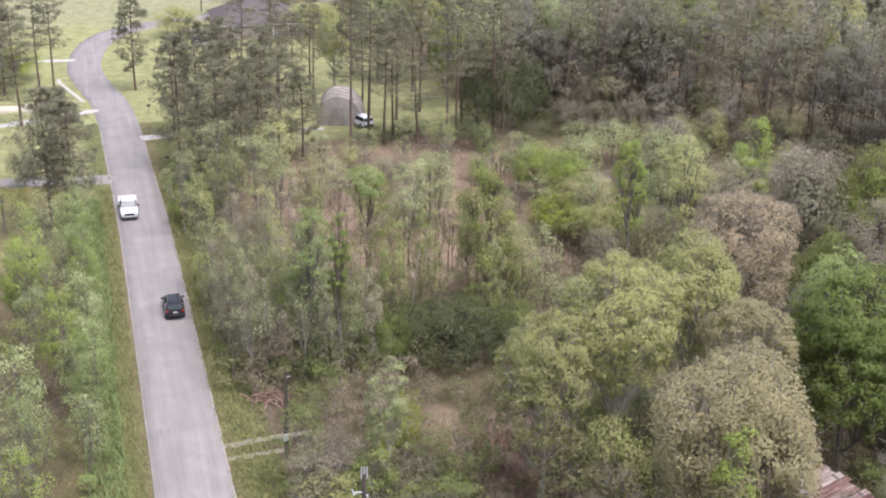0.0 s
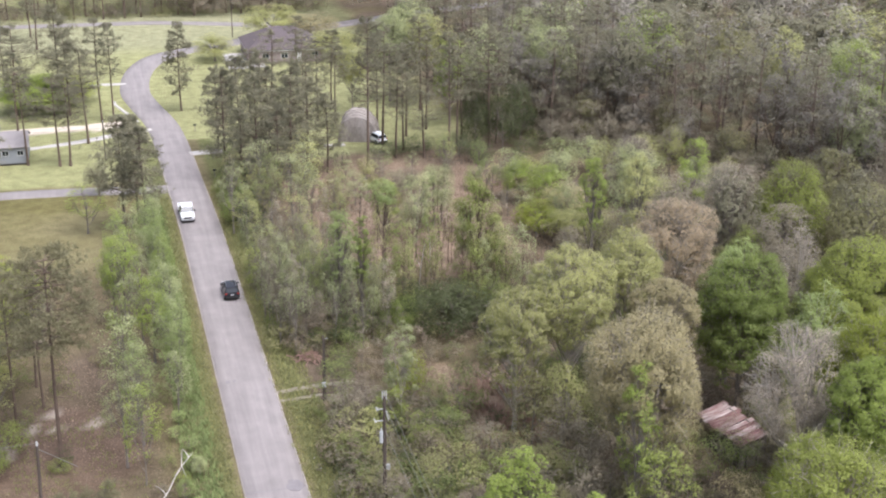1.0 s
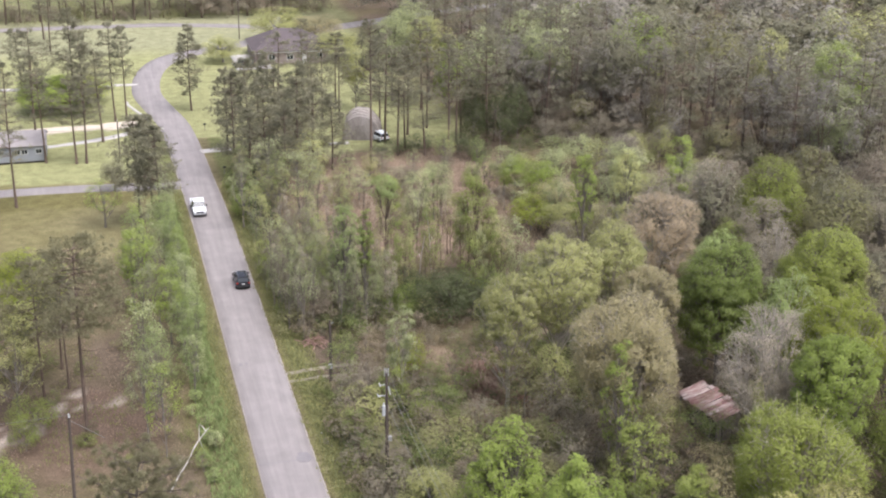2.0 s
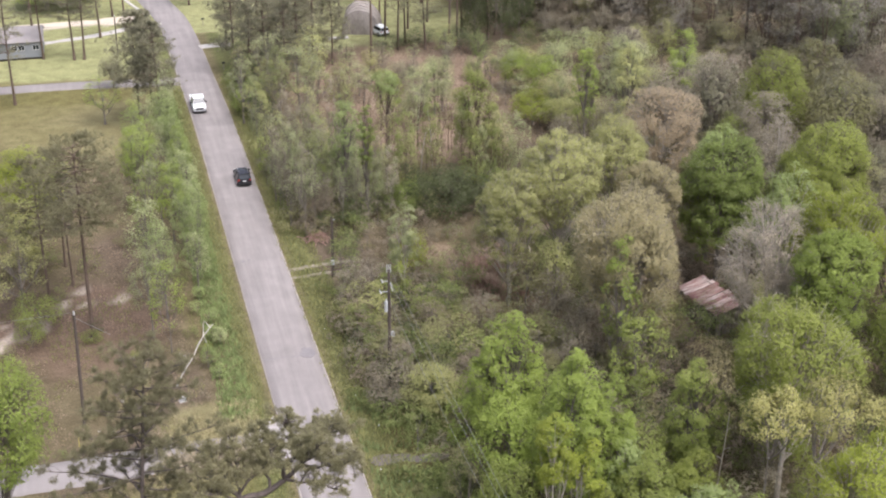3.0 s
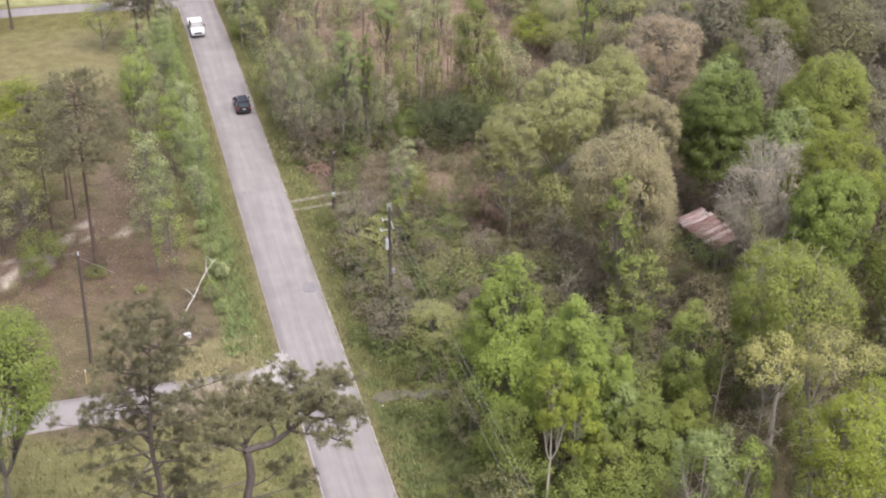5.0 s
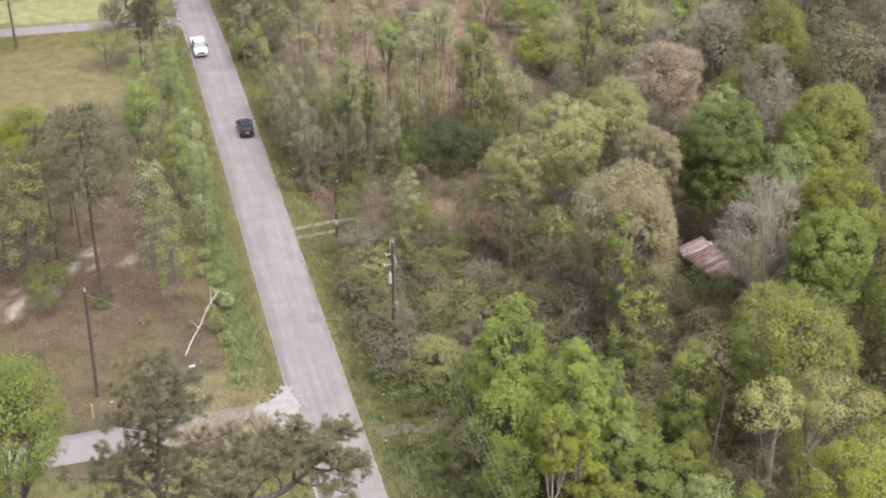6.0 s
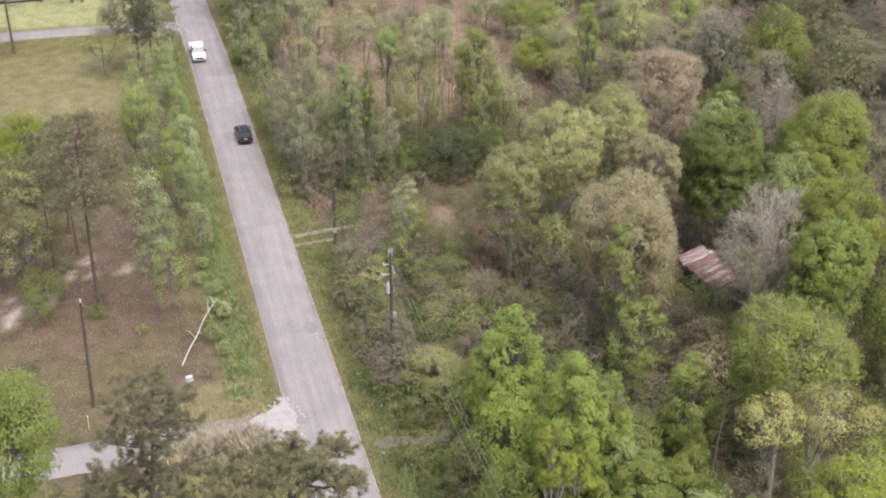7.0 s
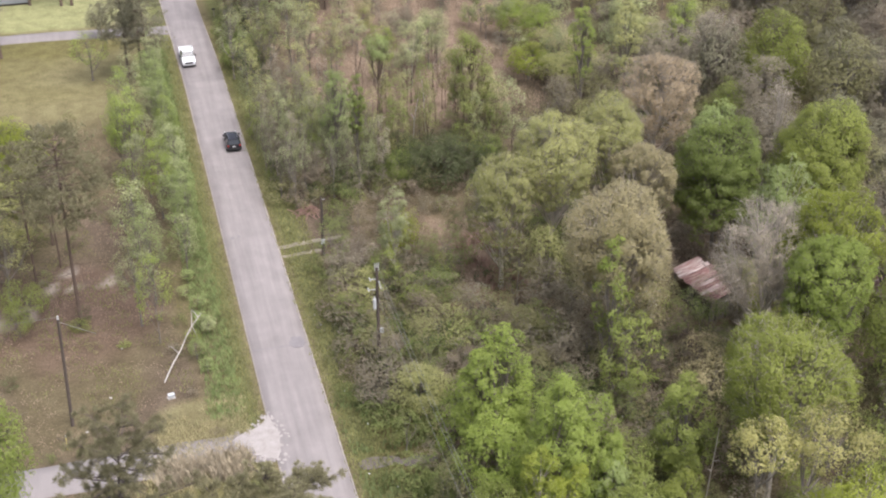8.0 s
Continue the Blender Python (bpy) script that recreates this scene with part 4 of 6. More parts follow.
tree("bare", "grey", 63.7, 49.6, 9.0, 3.4)

rng_plan = np.random.default_rng(5)


def scatter(x0, x1, y0, y1, gap, keep=lambda x, y: True):
    """Places at about that gap over a stretch of ground, unevenly."""
    out = []
    for x in np.arange(x0, x1, gap):
        for y in np.arange(y0, y1, gap):
            px, py = x + rng_plan.uniform(-0.45, 0.45) * gap, y + rng_plan.uniform(-0.45, 0.45) * gap
            if keep(px, py):
                out.append((px, py))
    return out


# saplings in two loose rows beside the road
for y in np.arange(-24, 44, 2.6):
    tree("slim" if rng_plan.random() < 0.6 else "sapling", ("mint", "silver", "mint", "lime", "mint")[int(rng_plan.integers(5))], -7.0 + rng_plan.uniform(-0.9, 0.8), y + rng_plan.uniform(-0.8, 0.8),
         rng_plan.uniform(5.5, 9.0) * (0.25 if y < -7 else 1.2), rng_plan.uniform(1.1, 1.7) * (0.55 if y < -7 else 1), group="roadside saplings")
for y in np.arange(-19, 36, 4.0):
    tree("airy" if rng_plan.random() < 0.55 else "sapling", ("mint", "lime", "silver", "mint")[int(rng_plan.integers(4))], -11.0 + rng_plan.uniform(-1.6, 1.6), y + rng_plan.uniform(-1, 1),
         rng_plan.uniform(8.0, 12.0), rng_plan.uniform(1.4, 2.2), group="roadside saplings")
# grey-green thicket of saplings beside the road
for x, y in scatter(5.0, 17.0, 8.0, 32.0, 2.35, lambda x, y: x < 14 or y < 17):
    tree("sapling", ("silver", "brush_grey", "olive", "silver", "grey", "green")[int(rng_plan.integers(6))], x, y, rng_plan.uniform(6.5, 11.0), rng_plan.uniform(0.85, 1.3), group="thicket saplings")
for x, y in scatter(5.4, 16.5, 6.5, 30.0, 2.9):
    tree("wand", "silver", x, y, rng_plan.uniform(6.5, 10.0), rng_plan.uniform(1.1, 1.7), BARK, group="thicket saplings")
# slender dark-stemmed trees round the clearing
for x, y in scatter(21.0, 34.0, 10.0, 30.0, 4.3):
    tree("sapling", ("silver", "silver", "olive", "deep", "green")[int(rng_plan.integers(5))], x, y, rng_plan.uniform(9, 13), rng_plan.uniform(0.95, 1.5), BARK_PINE, group="slender trees of the clearing")
for x, y in scatter(19.0, 31.0, 6.5, 13.0, 2.7):
    tree("shrub", ("brush_deep", "brush_deep", "deep")[int(rng_plan.integers(3))], x, y, rng_plan.uniform(3, 5.5), rng_plan.uniform(1.6, 2.4), group="evergreen shrubs")
for x, y in ((19, 33), (21.5, 29), (23, 33.5), (24.5, 27), (26, 31), (27.5, 24), (29.5, 28), (31, 23), (20.2, 24), (18.6, 27), (30, 35), (34.5, 26), (36, 31), (22.4, 38)):
    tree("wand", "grey", x, y, rng_plan.uniform(7.5, 10.5), rng_plan.uniform(0.9, 1.5), BARK_PINE, group="bare slender trees of the clearing")
# silvery trees where the road runs straight
for x, y in scatter(6.5, 19.0, 40.0, 60.0, 4.6):
    tree("airy" if x < 14 else "sapling", ("silver", "brush_green", "olive", "brush_olive")[int(rng_plan.integers(4))], x, y, rng_plan.uniform(7, 12.0), rng_plan.uniform(1.5, 2.4), group="silvery trees")
for y in (44, 48, 53, 57, 64, 67):
    tree("shrub", "brush_deep", 6.6 + rng_plan.uniform(-0.6, 0.6), y, rng_plan.uniform(3, 4.6), rng_plan.uniform(2.0, 2.7), group="evergreen shrubs")
# young growth between clearing and woods
for x, y in scatter(36.0, 78.0, 12.0, 66.0, 6.0, lambda x, y: y < 96 - 0.62 * x + 15 and (x > 46 or y < 30)):
    tree("low", ("silver", "olive", "tan", "brush_olive", "olive", "silver", "brush_grey")[int(rng_plan.integers(7))], x, y, rng_plan.uniform(4.5, 8.5), rng_plan.uniform(1.9, 3.2), group="young growth")
# pine clump by the road and pines about the lawns
for x, y, h, r in ((13.2, 75, 16, 3.2), (19.2, 75, 14, 3.0), (21.5, 70.5, 12.5, 2.7), (13.5, 86, 16, 3.0), (18.0, 84, 15, 3.0), (6.2, 86, 14, 2.6), (7.4, 62.5, 13, 2.6), (12.6, 61.5, 13.5, 2.8)):
    tree("bushy_pine", "pine", x, y, h, r, group="roadside pine clump")
for x, y, h in ((22, 92, 15), (35, 96, 15), (38.5, 88, 16), (47, 84, 18), (43, 92, 16), (30, 112, 14), (38, 118, 15), (20, 120, 13), (26, 128, 14), (45, 105, 17), (33.8, 75.5, 15), (38.0, 74.6, 11), (24, 108, 14), (14, 104, 13)):
    tree("pine", "pine", x, y, h, rng_plan.uniform(2.4, 3.2), group="pines on the lawn")
for x, y in ((-34, 82), (-30, 98), (-33, 110), (-29, 131), (-36, 140), (-14.5, 96), (-27.6, 62.3), (-33, 57), (-26, 190), (-24, 176)):
    tree("pine", "pine", x, y, rng_plan.uniform(13, 17), rng_plan.uniform(2.3, 3.0), group="pines on the lawn")
for x, y, h in ((44, 74, 4), (48, 79, 8), (52, 76, 9.5), (56, 79, 10), (60, 75, 6), (64, 73, 5), (68, 71, 6.5), (72, 68, 5.5), (76, 63, 6), (79, 57, 6), (82, 50, 5), (50, 85, 10), (57, 85, 11), (46, 70, 3.5), (54, 71, 3.5), (38, 78, 3), (33, 77.5, 2.5)):
    tree("shrub", "brush_deep" if x < 58 else "brush_grey", x, y, h, rng_plan.uniform(2.2, 3.2), group="shrubs at the edge of the woods")
for x, y, h, r in ((-18.4, -14.2, 1.2, 1.0), (-24.0, -14.0, 3.6, 1.5), (-14.3, -18.4, 0.8, 0.6), (-8.0, -18.9, 1.1, 0.8)):
    tree("shrub", "green", x, y, h, r, group="bushes on the bare lot")
for x, y, h, r in ((7.5, -49, 1.6, 1.3), (8.5, -53, 1.8, 1.5), (6.4, -56, 1.2, 1.2), (9.6, -57, 2.2, 1.7), (7.8, -60, 1.6, 1.5), (10.5, -62, 2.4, 1.8), (6.6, -64, 1.3, 1.3), (9.4, -47.5, 1.9, 1.4), (10.6, -51, 2.4, 1.6), (12, -58, 2.6, 1.8)):
    tree("shrub", "brush_green" if h > 1.5 else "green", x, y, h, r, group="weedy bushes of the verge")
# the woods beside the shed and towards the camera
# duller leaf tones here also stand for shadow between the taller crowns
for x, y in scatter(38.0, 66.0, -58.0, 12.0, 8.0, lambda x, y: not (36 < x < 50 and -38 < y < -18) and not (x < 52 and y > -10) and not (x < 44 and y < -40)):
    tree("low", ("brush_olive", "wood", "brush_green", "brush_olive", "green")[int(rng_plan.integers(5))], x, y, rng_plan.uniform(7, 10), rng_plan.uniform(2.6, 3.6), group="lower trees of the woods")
for x, y in scatter(60.0, 92.0, -40.0, 26.0, 8.5):
    tree("back", ("brush_olive", "brush_grey", "pine", "brush_brown")[int(rng_plan.integers(4))], x, y, rng_plan.uniform(12, 16), rng_plan.uniform(3.4, 4.8), group="trees of the far woods")
for x, y in ((25.5, -25), (22.5, -30), (24, -34)):
    tree("low", ("brush_brown", "brush_olive", "brush_grey")[int(rng_plan.integers(3))], x, y, rng_plan.uniform(6, 8), rng_plan.uniform(2.2, 3.0), group="lower trees of the woods")
for x, y in scatter(8.5, 40.0, -64.0, -4.0, 3.9, lambda x, y: not (19 < x < 28 and -24 < y < -2) and not (29 < x < 34 and -58 < y < -38) and not (x < 9 and y < -44)):
    tree("sapling", ("brush_olive", "brush_green", "green", "brush_grey", "brush_green", "brush_brown")[int(rng_plan.integers(6))], x, y, rng_plan.uniform(3.5, 7.5), rng_plan.uniform(1.3, 2.1), group="saplings of the woods")
for x, y, h, r in ((43.9, -29.6, 3.5, 1.7), (45.6, -30.4, 3.4, 1.9), (40.6, -33.6, 2.0, 1.8), (45.8, -26.4, 3.6, 1.8)):
    tree("shrub", "brush_grey", x, y, h, r, group="shrubs about the shed")


# brighter crowns that stand out of the woods
for x, y, h, r, c in ((41.4, 113.1, 16, 5, "silver"), (48.4, 111.7, 17, 5, "olive"), (53.7, 97.0, 17, 5, "silver"), (63.7, 102.8, 18, 5, "silver"), (65.7, 91.9, 18, 5, "silver"), (81.3, 88.4, 20, 6, "lime"),
                      (87.8, 92.2, 20, 5, "pine"), (72.9, 77.9, 20, 5, "pine"), (95.5, 82.7, 20, 5, "brush_olive"), (97.0, 65.8, 20, 4, "olive"), (103.6, 59.9, 20, 6, "silver"),
                      (103.7, 53.6, 20, 6, "lime"), (92.1, 34.9, 18, 4, "silver"), (74.5, 112.0, 18, 6, "silver"), (32.8, 106.8, 13, 3, "olive")):
    tree("back", c, x, y, h, r, group="bright crowns of the woods")


# ---- what nobody could count: far woods, undergrowth, grass ----
def spread_out(pair, places, sizes, seed):
    """Copies the arrays of one shape to many places, turned and scaled, as one."""
    v, q, *side = pair
    rng = np.random.default_rng(seed)
    vs, qs, ws = [], [], []
    for i, ((x, y), (sr, sz)) in enumerate(zip(places, sizes)):
        a = rng.uniform(0, 6.28)
        c, s = math.cos(a), math.sin(a)
        w = np.stack([(v[:, 0] * c - v[:, 1] * s) * sr + x, (v[:, 0] * s + v[:, 1] * c) * sr + y, v[:, 2] * sz + ground_z(x, y)], 1)
        vs.append(w)
        qs.append(q + i * len(v))
        for n in side:
            ws.append(np.stack([n[:, 0] * c - n[:, 1] * s, n[:, 0] * s + n[:, 1] * c, n[:, 2]], 1))
    return (np.concatenate(vs), np.concatenate(qs)) + ((np.concatenate(ws),) if ws else ())


def stuff(name, pieces, mat, label, category):
    me = np_mesh(name, *joined(pieces))
    me.materials.append(mat)
    return tagged(new(name, me), label, category, kind="stuff")


def woods_edge(x):
    """The y at which the tall woods begin."""
    return float(np.interp(x, [46, 54, 62, 72, 81, 86, 92, 130], [150, 90, 78, 73, 60, 34, 22, -10]))


WOOD_SHAPES = [broadleaf(301 + i, 18, 3.2, 0.1, 46, 48, 0.3, 0.17, 5, spread=0.34, slim=0.5) for i in range(3)]
WOOD_PINES = [pine(321 + i, 20, 3.0, 0.3, 11, 4, 8, 6, 0.46, 0.2, stubs=4) for i in range(3)]
FAR_SHAPES = [broadleaf(341 + i, 17, 4.2, 0.3, 36, 22, 0.42, 0.15, 3, spread=0.34, core=3) for i in range(2)]


def build_far_woods():
    edge = scatter(44, 122, 8, 128, 4.3, lambda x, y: y > woods_edge(x) and (x < 90 or y < 100) and (x > 56 or y > 118 or y < 90) and y < woods_edge(x) + 46)
    edge += scatter(-60, 40, 212, 222, 5.0)
    stems, brown, dark = [], [], []
    for i, p in enumerate(edge):
        k = i % 3
        h = rng_plan.uniform(0.8, 1.12)
        if rng_plan.random() < 0.55:
            w, l = WOOD_PINES[k]
            stems.append(spread_out(w, [p], [(1, h)], i))
            dark.append(spread_out(l, [p], [(1, h)], i))
        else:
            w, l = WOOD_SHAPES[k]
            stems.append(spread_out(w, [p], [(1, h)], i))
            brown.append(spread_out(l, [p], [(1, h)], i))
    stuff("woods_trunks", stems, BARK_PINE, "dark bare trunks and twigs of the dense woods", "woods")
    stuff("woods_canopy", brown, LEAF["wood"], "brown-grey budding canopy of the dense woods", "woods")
    stuff("woods_pine_tops", dark, LEAF["pine"], "dark pine crowns within the dense woods", "woods")
    back = scatter(46, 200, 60, 220, 10.0, lambda x, y: y > woods_edge(x) + 40 and (x > 75 or y > 150) and y < 290 - 0.5 * x)
    back += scatter(-110, 60, 214, 246, 10.5, lambda x, y: y > 214 + max(0, x - 20) * 0.2)
    tones = {"wood": [], "pine": [], "olive": [], "lime": [], "silver": []}
    for i, p in enumerate(back):
        w, l = FAR_SHAPES[i % 2]
        u = rng_plan.random() + 0.9 * noise.noise((p[0] * 0.02, p[1] * 0.02, 2.0))
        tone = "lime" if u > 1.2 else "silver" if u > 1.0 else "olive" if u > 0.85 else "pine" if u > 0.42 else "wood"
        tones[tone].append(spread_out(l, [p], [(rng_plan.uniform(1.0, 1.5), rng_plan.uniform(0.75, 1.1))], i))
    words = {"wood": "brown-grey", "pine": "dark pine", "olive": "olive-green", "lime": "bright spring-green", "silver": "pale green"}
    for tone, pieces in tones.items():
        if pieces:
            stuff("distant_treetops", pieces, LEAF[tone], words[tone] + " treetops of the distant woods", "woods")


build_far_woods()

SCRUB = [broadleaf(361 + i, 2.2, 1.5, 0.0, 20, 24, 0.25, 0.03, 4, spread=0.36, slim=0.3)[1] for i in range(4)]


def build_undergrowth():
    def free(x, y):
        if near_line(x, y, 2.5, -3.8, 11, -3.4) < 2.2 or near_line(x, y, 3.4, -41.4, 12, -42.6) < 2.0:
            return False
        if 15 < x < 44 and 22 < y < 78:
            return rng_plan.random() < 0.2
        if 19 < x < 28 and -24 < y < -2:
            return rng_plan.random() < 0.3
        if 37.5 < x < 45.5 and -34 < y < -22:
            return False
        return x > 6.3 + 1.2 * noise.noise((y * 0.2, 0, 0)) or rng_plan.random() < 0.06 + 0.25 * (y < -44)
    places = scatter(3.9, 62, -68, 30, 2.4, free) + scatter(44, 96, 20, 105, 3.7, lambda x, y: woods_edge(x) - 12 < y < woods_edge(x) + 22 and (x > 50 or y < 80))
    places += [p for p in scatter(-30, -5, -34, 40, 4.2, lambda x, y: rng_plan.random() < (0.75 if x > -13 else 0.22))]
    places += scatter(-60, 44, 209, 224, 3.2)
    thick = scatter(6.6, 24, -46, -12, 1.9, lambda x, y: not (19 < x and y > -24) and near_line(x, y, 3.4, -41.4, 12, -42.6) > 2.2) + scatter(5.6, 18, 6, 30, 2.2) + scatter(24, 40, -50, -26, 2.6, lambda x, y: not (x > 36 and y > -36))
    dense = set(thick)
    places += thick
    heaps = {}
    for i, (x, y) in enumerate(places):
        n = noise.noise((x * 0.09, y * 0.09, 4.0)) + rng_plan.uniform(-0.35, 0.35)
        tone = "deep" if n < -0.35 else "green" if n < -0.1 else "olive" if n < 0.16 else "grey" if n < 0.36 else "brown"
        s = rng_plan.uniform(0.55, 1.25) * (0.6 if x < 8 else 1)
        if (x, y) in dense:
            s = rng_plan.uniform(0.95, 1.6)
            tone = ("grey", "brown", "olive", "grey", "green", "deep")[i % 6] if y > 0 or n < 0.3 else ("grey", "brown")[i % 2]
        if 0 < x < 14 and y < -36:
            tone = "green" if n < 0.25 else "olive"
        if y > woods_edge(x) - 5:
            s *= 2.4
            tone = "brown" if n > 0.15 else "olive" if n < -0.4 else "grey"
        heaps.setdefault(tone, []).append(spread_out(SCRUB[i % 4], [(x, y)], [(s, s * rng_plan.uniform(0.7, 1.4))], i))
    words = {"deep": "dark evergreen", "green": "leafy green", "olive": "olive-green", "grey": "grey leafless", "brown": "brown dead-stemmed"}
    for tone, pieces in heaps.items():
        stuff("undergrowth", pieces, LEAF["brush_" + tone], words[tone] + " brush covering the woodland floor", "undergrowth")


build_undergrowth()


def tufts(places, tall, wide, blades, seed, thin=1.0):
    """Grass: bunches of thin bent blades."""
    rng = np.random.default_rng(seed)
    p = np.array([(x, y, ground_z(x, y)) for x, y in places])
    own = np.repeat(np.arange(len(p)), blades)
    n = len(own)
    h = tall * rng.uniform(0.5, 1.3, (n, 1))
    root = p[own] + np.c_[rng.normal(size=(n, 2)) * wide, np.zeros(n)]
    a = rng.uniform(0, 6.28, n)
    out = np.stack([np.cos(a), np.sin(a), np.zeros(n)], 1)
    side = np.stack([-np.sin(a), np.cos(a), np.zeros(n)], 1) * (0.035 + 0.05 * tall) * thin
    up = np.array([0, 0, 1.0])
    v = np.stack([root - side, root + side, root + out * h * 0.45 + up * h + side * 0.3, root + out * h * 0.3 + up * h * 0.75 - side * 0.6], 1)
    return v.reshape(-1, 3), np.arange(4 * n).reshape(-1, 4), np.tile(up, (4 * n, 1))


STRAW = foliage("dead_grass", (0.174, 0.128, 0.093), (0.278, 0.206, 0.151), (0.394, 0.302, 0.226), 0.2)
GRASS = foliage("rough_grass", (0.096, 0.102, 0.034), (0.160, 0.162, 0.057), (0.242, 0.232, 0.089), 0.25)
WEEDS = foliage("leafy_weeds", (0.092, 0.125, 0.040), (0.157, 0.200, 0.069), (0.238, 0.285, 0.110), 0.3)
TAN_GRASS = foliage("dry_grass", (0.232, 0.203, 0.099), (0.348, 0.307, 0.162), (0.464, 0.418, 0.244), 0.25)
stuff("dead_brush", [tufts(scatter(14, 46, 24, 78, 0.62, lambda x, y: rng_plan.random() < 0.8) + scatter(19, 28, -24, -2, 0.55), 0.36, 0.3, 5, 1, 0.8)], STRAW, "pinkish-brown dead bracken and grass in the clearing", "dead brush")
RUSTY = foliage("rusty_bracken", (0.12, 0.072, 0.052), (0.19, 0.118, 0.088), (0.27, 0.18, 0.138), 0.25)
stuff("rusty_bracken", [tufts(scatter(21.5, 26.5, -20, -6, 0.5, lambda x, y: noise.noise((x * 0.35, y * 0.35, 4.0)) > -0.15) + scatter(18.0, 21.5, -21, -17, 0.5), 0.7, 0.26, 6, 11)], RUSTY, "rusty red-brown bracken in the clearing", "dead brush")
stuff("verge_grass", [tufts(scatter(2.95, 6.8, -68, 66, 0.36) + scatter(-4.6, -2.95, -33, 64, 0.42) + scatter(-4.6, -2.95, -68, -40, 0.42), 0.30, 0.15, 4, 2)], GRASS, "rough green grass of the road verges", "grass")
stuff("meadow_grass", [tufts(scatter(-30, -5, -66, -40, 0.75), 0.4, 0.2, 4, 3)], GRASS, "unmown meadow grass beside the side street", "grass")
stuff("roadside_weeds", [tufts(scatter(-7.4, -4.5, -32, 60, 0.3, lambda x, y: rng_plan.random() < 0.75), 0.38, 0.16, 5, 4)], WEEDS, "leafy green weeds filling the roadside ditch", "weeds")
stuff("lot_grass", [tufts(scatter(-30, -8, -33, 10, 0.55, lambda x, y: noise.noise((x * 0.22, y * 0.22, 6.0)) + 0.5 * noise.noise((x * 0.8, y * 0.8, 1.0)) > 0.05), 0.2, 0.22, 5, 14)], GRASS, "thin low grass over the bare lot", "grass")
stuff("fallen_needles", [tufts(scatter(-30, -7, -33, 34, 0.7, lambda x, y: noise.noise((x * 0.3, y * 0.3, 2.0)) > 0.0), 0.12, 0.3, 5, 15)], STRAW, "brown dead grass and needles on the bare lot", "litter")
stuff("verge_weeds", [tufts(scatter(3.6, 12.5, -70, -30, 0.5, lambda x, y: noise.noise((x * 0.3, y * 0.3, 1.0)) > -0.1 and near_line(x, y, 3.4, -41.4, 12, -42.6) > 1.5), 0.5, 0.22, 5, 12)], WEEDS, "leafy weeds on the rough verge", "weeds")
stuff("dry_grass", [tufts(scatter(-12.2, -4.6, -34.6, -29.2, 0.33, lambda x, y: noise.noise((x * 0.4, y * 0.4, 2.0)) > -0.3 and y < -30 + 0.5 * (x + 8)) + scatter(-13.5, -4.6, -41.0, -37.2, 0.3) + scatter(-12.0, -5.4, -37.2, -34.6, 0.34, lambda x, y: rng_plan.random() < 0.85), 0.34, 0.16, 11, 5, 0.5)], TAN_GRASS, "tall dry golden grass at the street corner", "grass")

DEAD_STEMS = foliage("dead_stems", (0.2, 0.165, 0.112), (0.31, 0.262, 0.185), (0.42, 0.365, 0.27), 0.3)
stuff("dead_stems", [tufts(scatter(-12.5, -5.0, -40.6, -37.4, 0.42, lambda x, y: noise.noise((x * 0.5, y * 0.5, 8.0)) > -0.25), 1.3, 0.24, 14, 9, 0.35)], DEAD_STEMS, "tall dry leafless stems beside the street corner", "dead brush")


# brown understorey that closes the foot of the dense woods
for x, y in scatter(58.0, 108.0, 20.0, 92.0, 5.2, lambda x, y: -1.0 < y - woods_edge(x) < 9.0):
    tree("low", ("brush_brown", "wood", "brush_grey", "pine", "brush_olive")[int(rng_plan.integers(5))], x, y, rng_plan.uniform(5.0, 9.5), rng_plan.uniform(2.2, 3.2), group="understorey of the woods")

# young growth scattered through the far end of the clearing
for x, y in scatter(19.0, 46.0, 40.0, 72.0, 4.7, lambda x, y: noise.noise((x * 0.12, y * 0.12, 7.0)) > -0.22):
    tree(("airy", "sapling", "low")[int(rng_plan.integers(3))], ("mint", "silver", "olive", "brush_grey", "silver")[int(rng_plan.integers(5))], x, y, rng_plan.uniform(3.2, 6.5), rng_plan.uniform(1.1, 1.8), group="young growth in the clearing")


# ---- two pines close to the camera's side ----
NEAR_BARK = surface("old_pine_bark", (0.058, 0.047, 0.042), (0.165, 0.136, 0.122), 2.5, 12, 0.92, 0.1, bump=0.7, stretch=(1, 1, 0.35))


def bough(rng, wood, cs, ws, line, thick, start, twigs, long, clumps=5, lift=0.3):
    """A crooked pine limb: side twigs past its bare start, each ending in round bunches of needles."""
    wood.append(tube(line, thick * np.linspace(1, 0.25, len(line)), 6))
    way = unit(line[-1] - line[0])
    for _ in range(twigs):
        f = rng.uniform(start, 1.0) * (len(line) - 1)
        root = np.array([np.interp(f, np.arange(len(line)), line[:, k]) for k in range(3)])
        out = unit(rng.normal(size=3) * [1, 1, 0.5] + way * 0.5 + [0, 0, lift])
        tip = root + out * long * rng.uniform(0.35, 1.0)
        wood.append(tube(bow(root, tip, 0.1 * long, 4), thick * 0.28 * np.array([1, 0.8, 0.6, 0.4]), 3))
        for _ in range(clumps):
            cs.append(root + (tip - root) * rng.uniform(0.7, 1.05) + rng.normal(size=3) * 0.09)
            ws.append(out + [0, 0, 0.45])


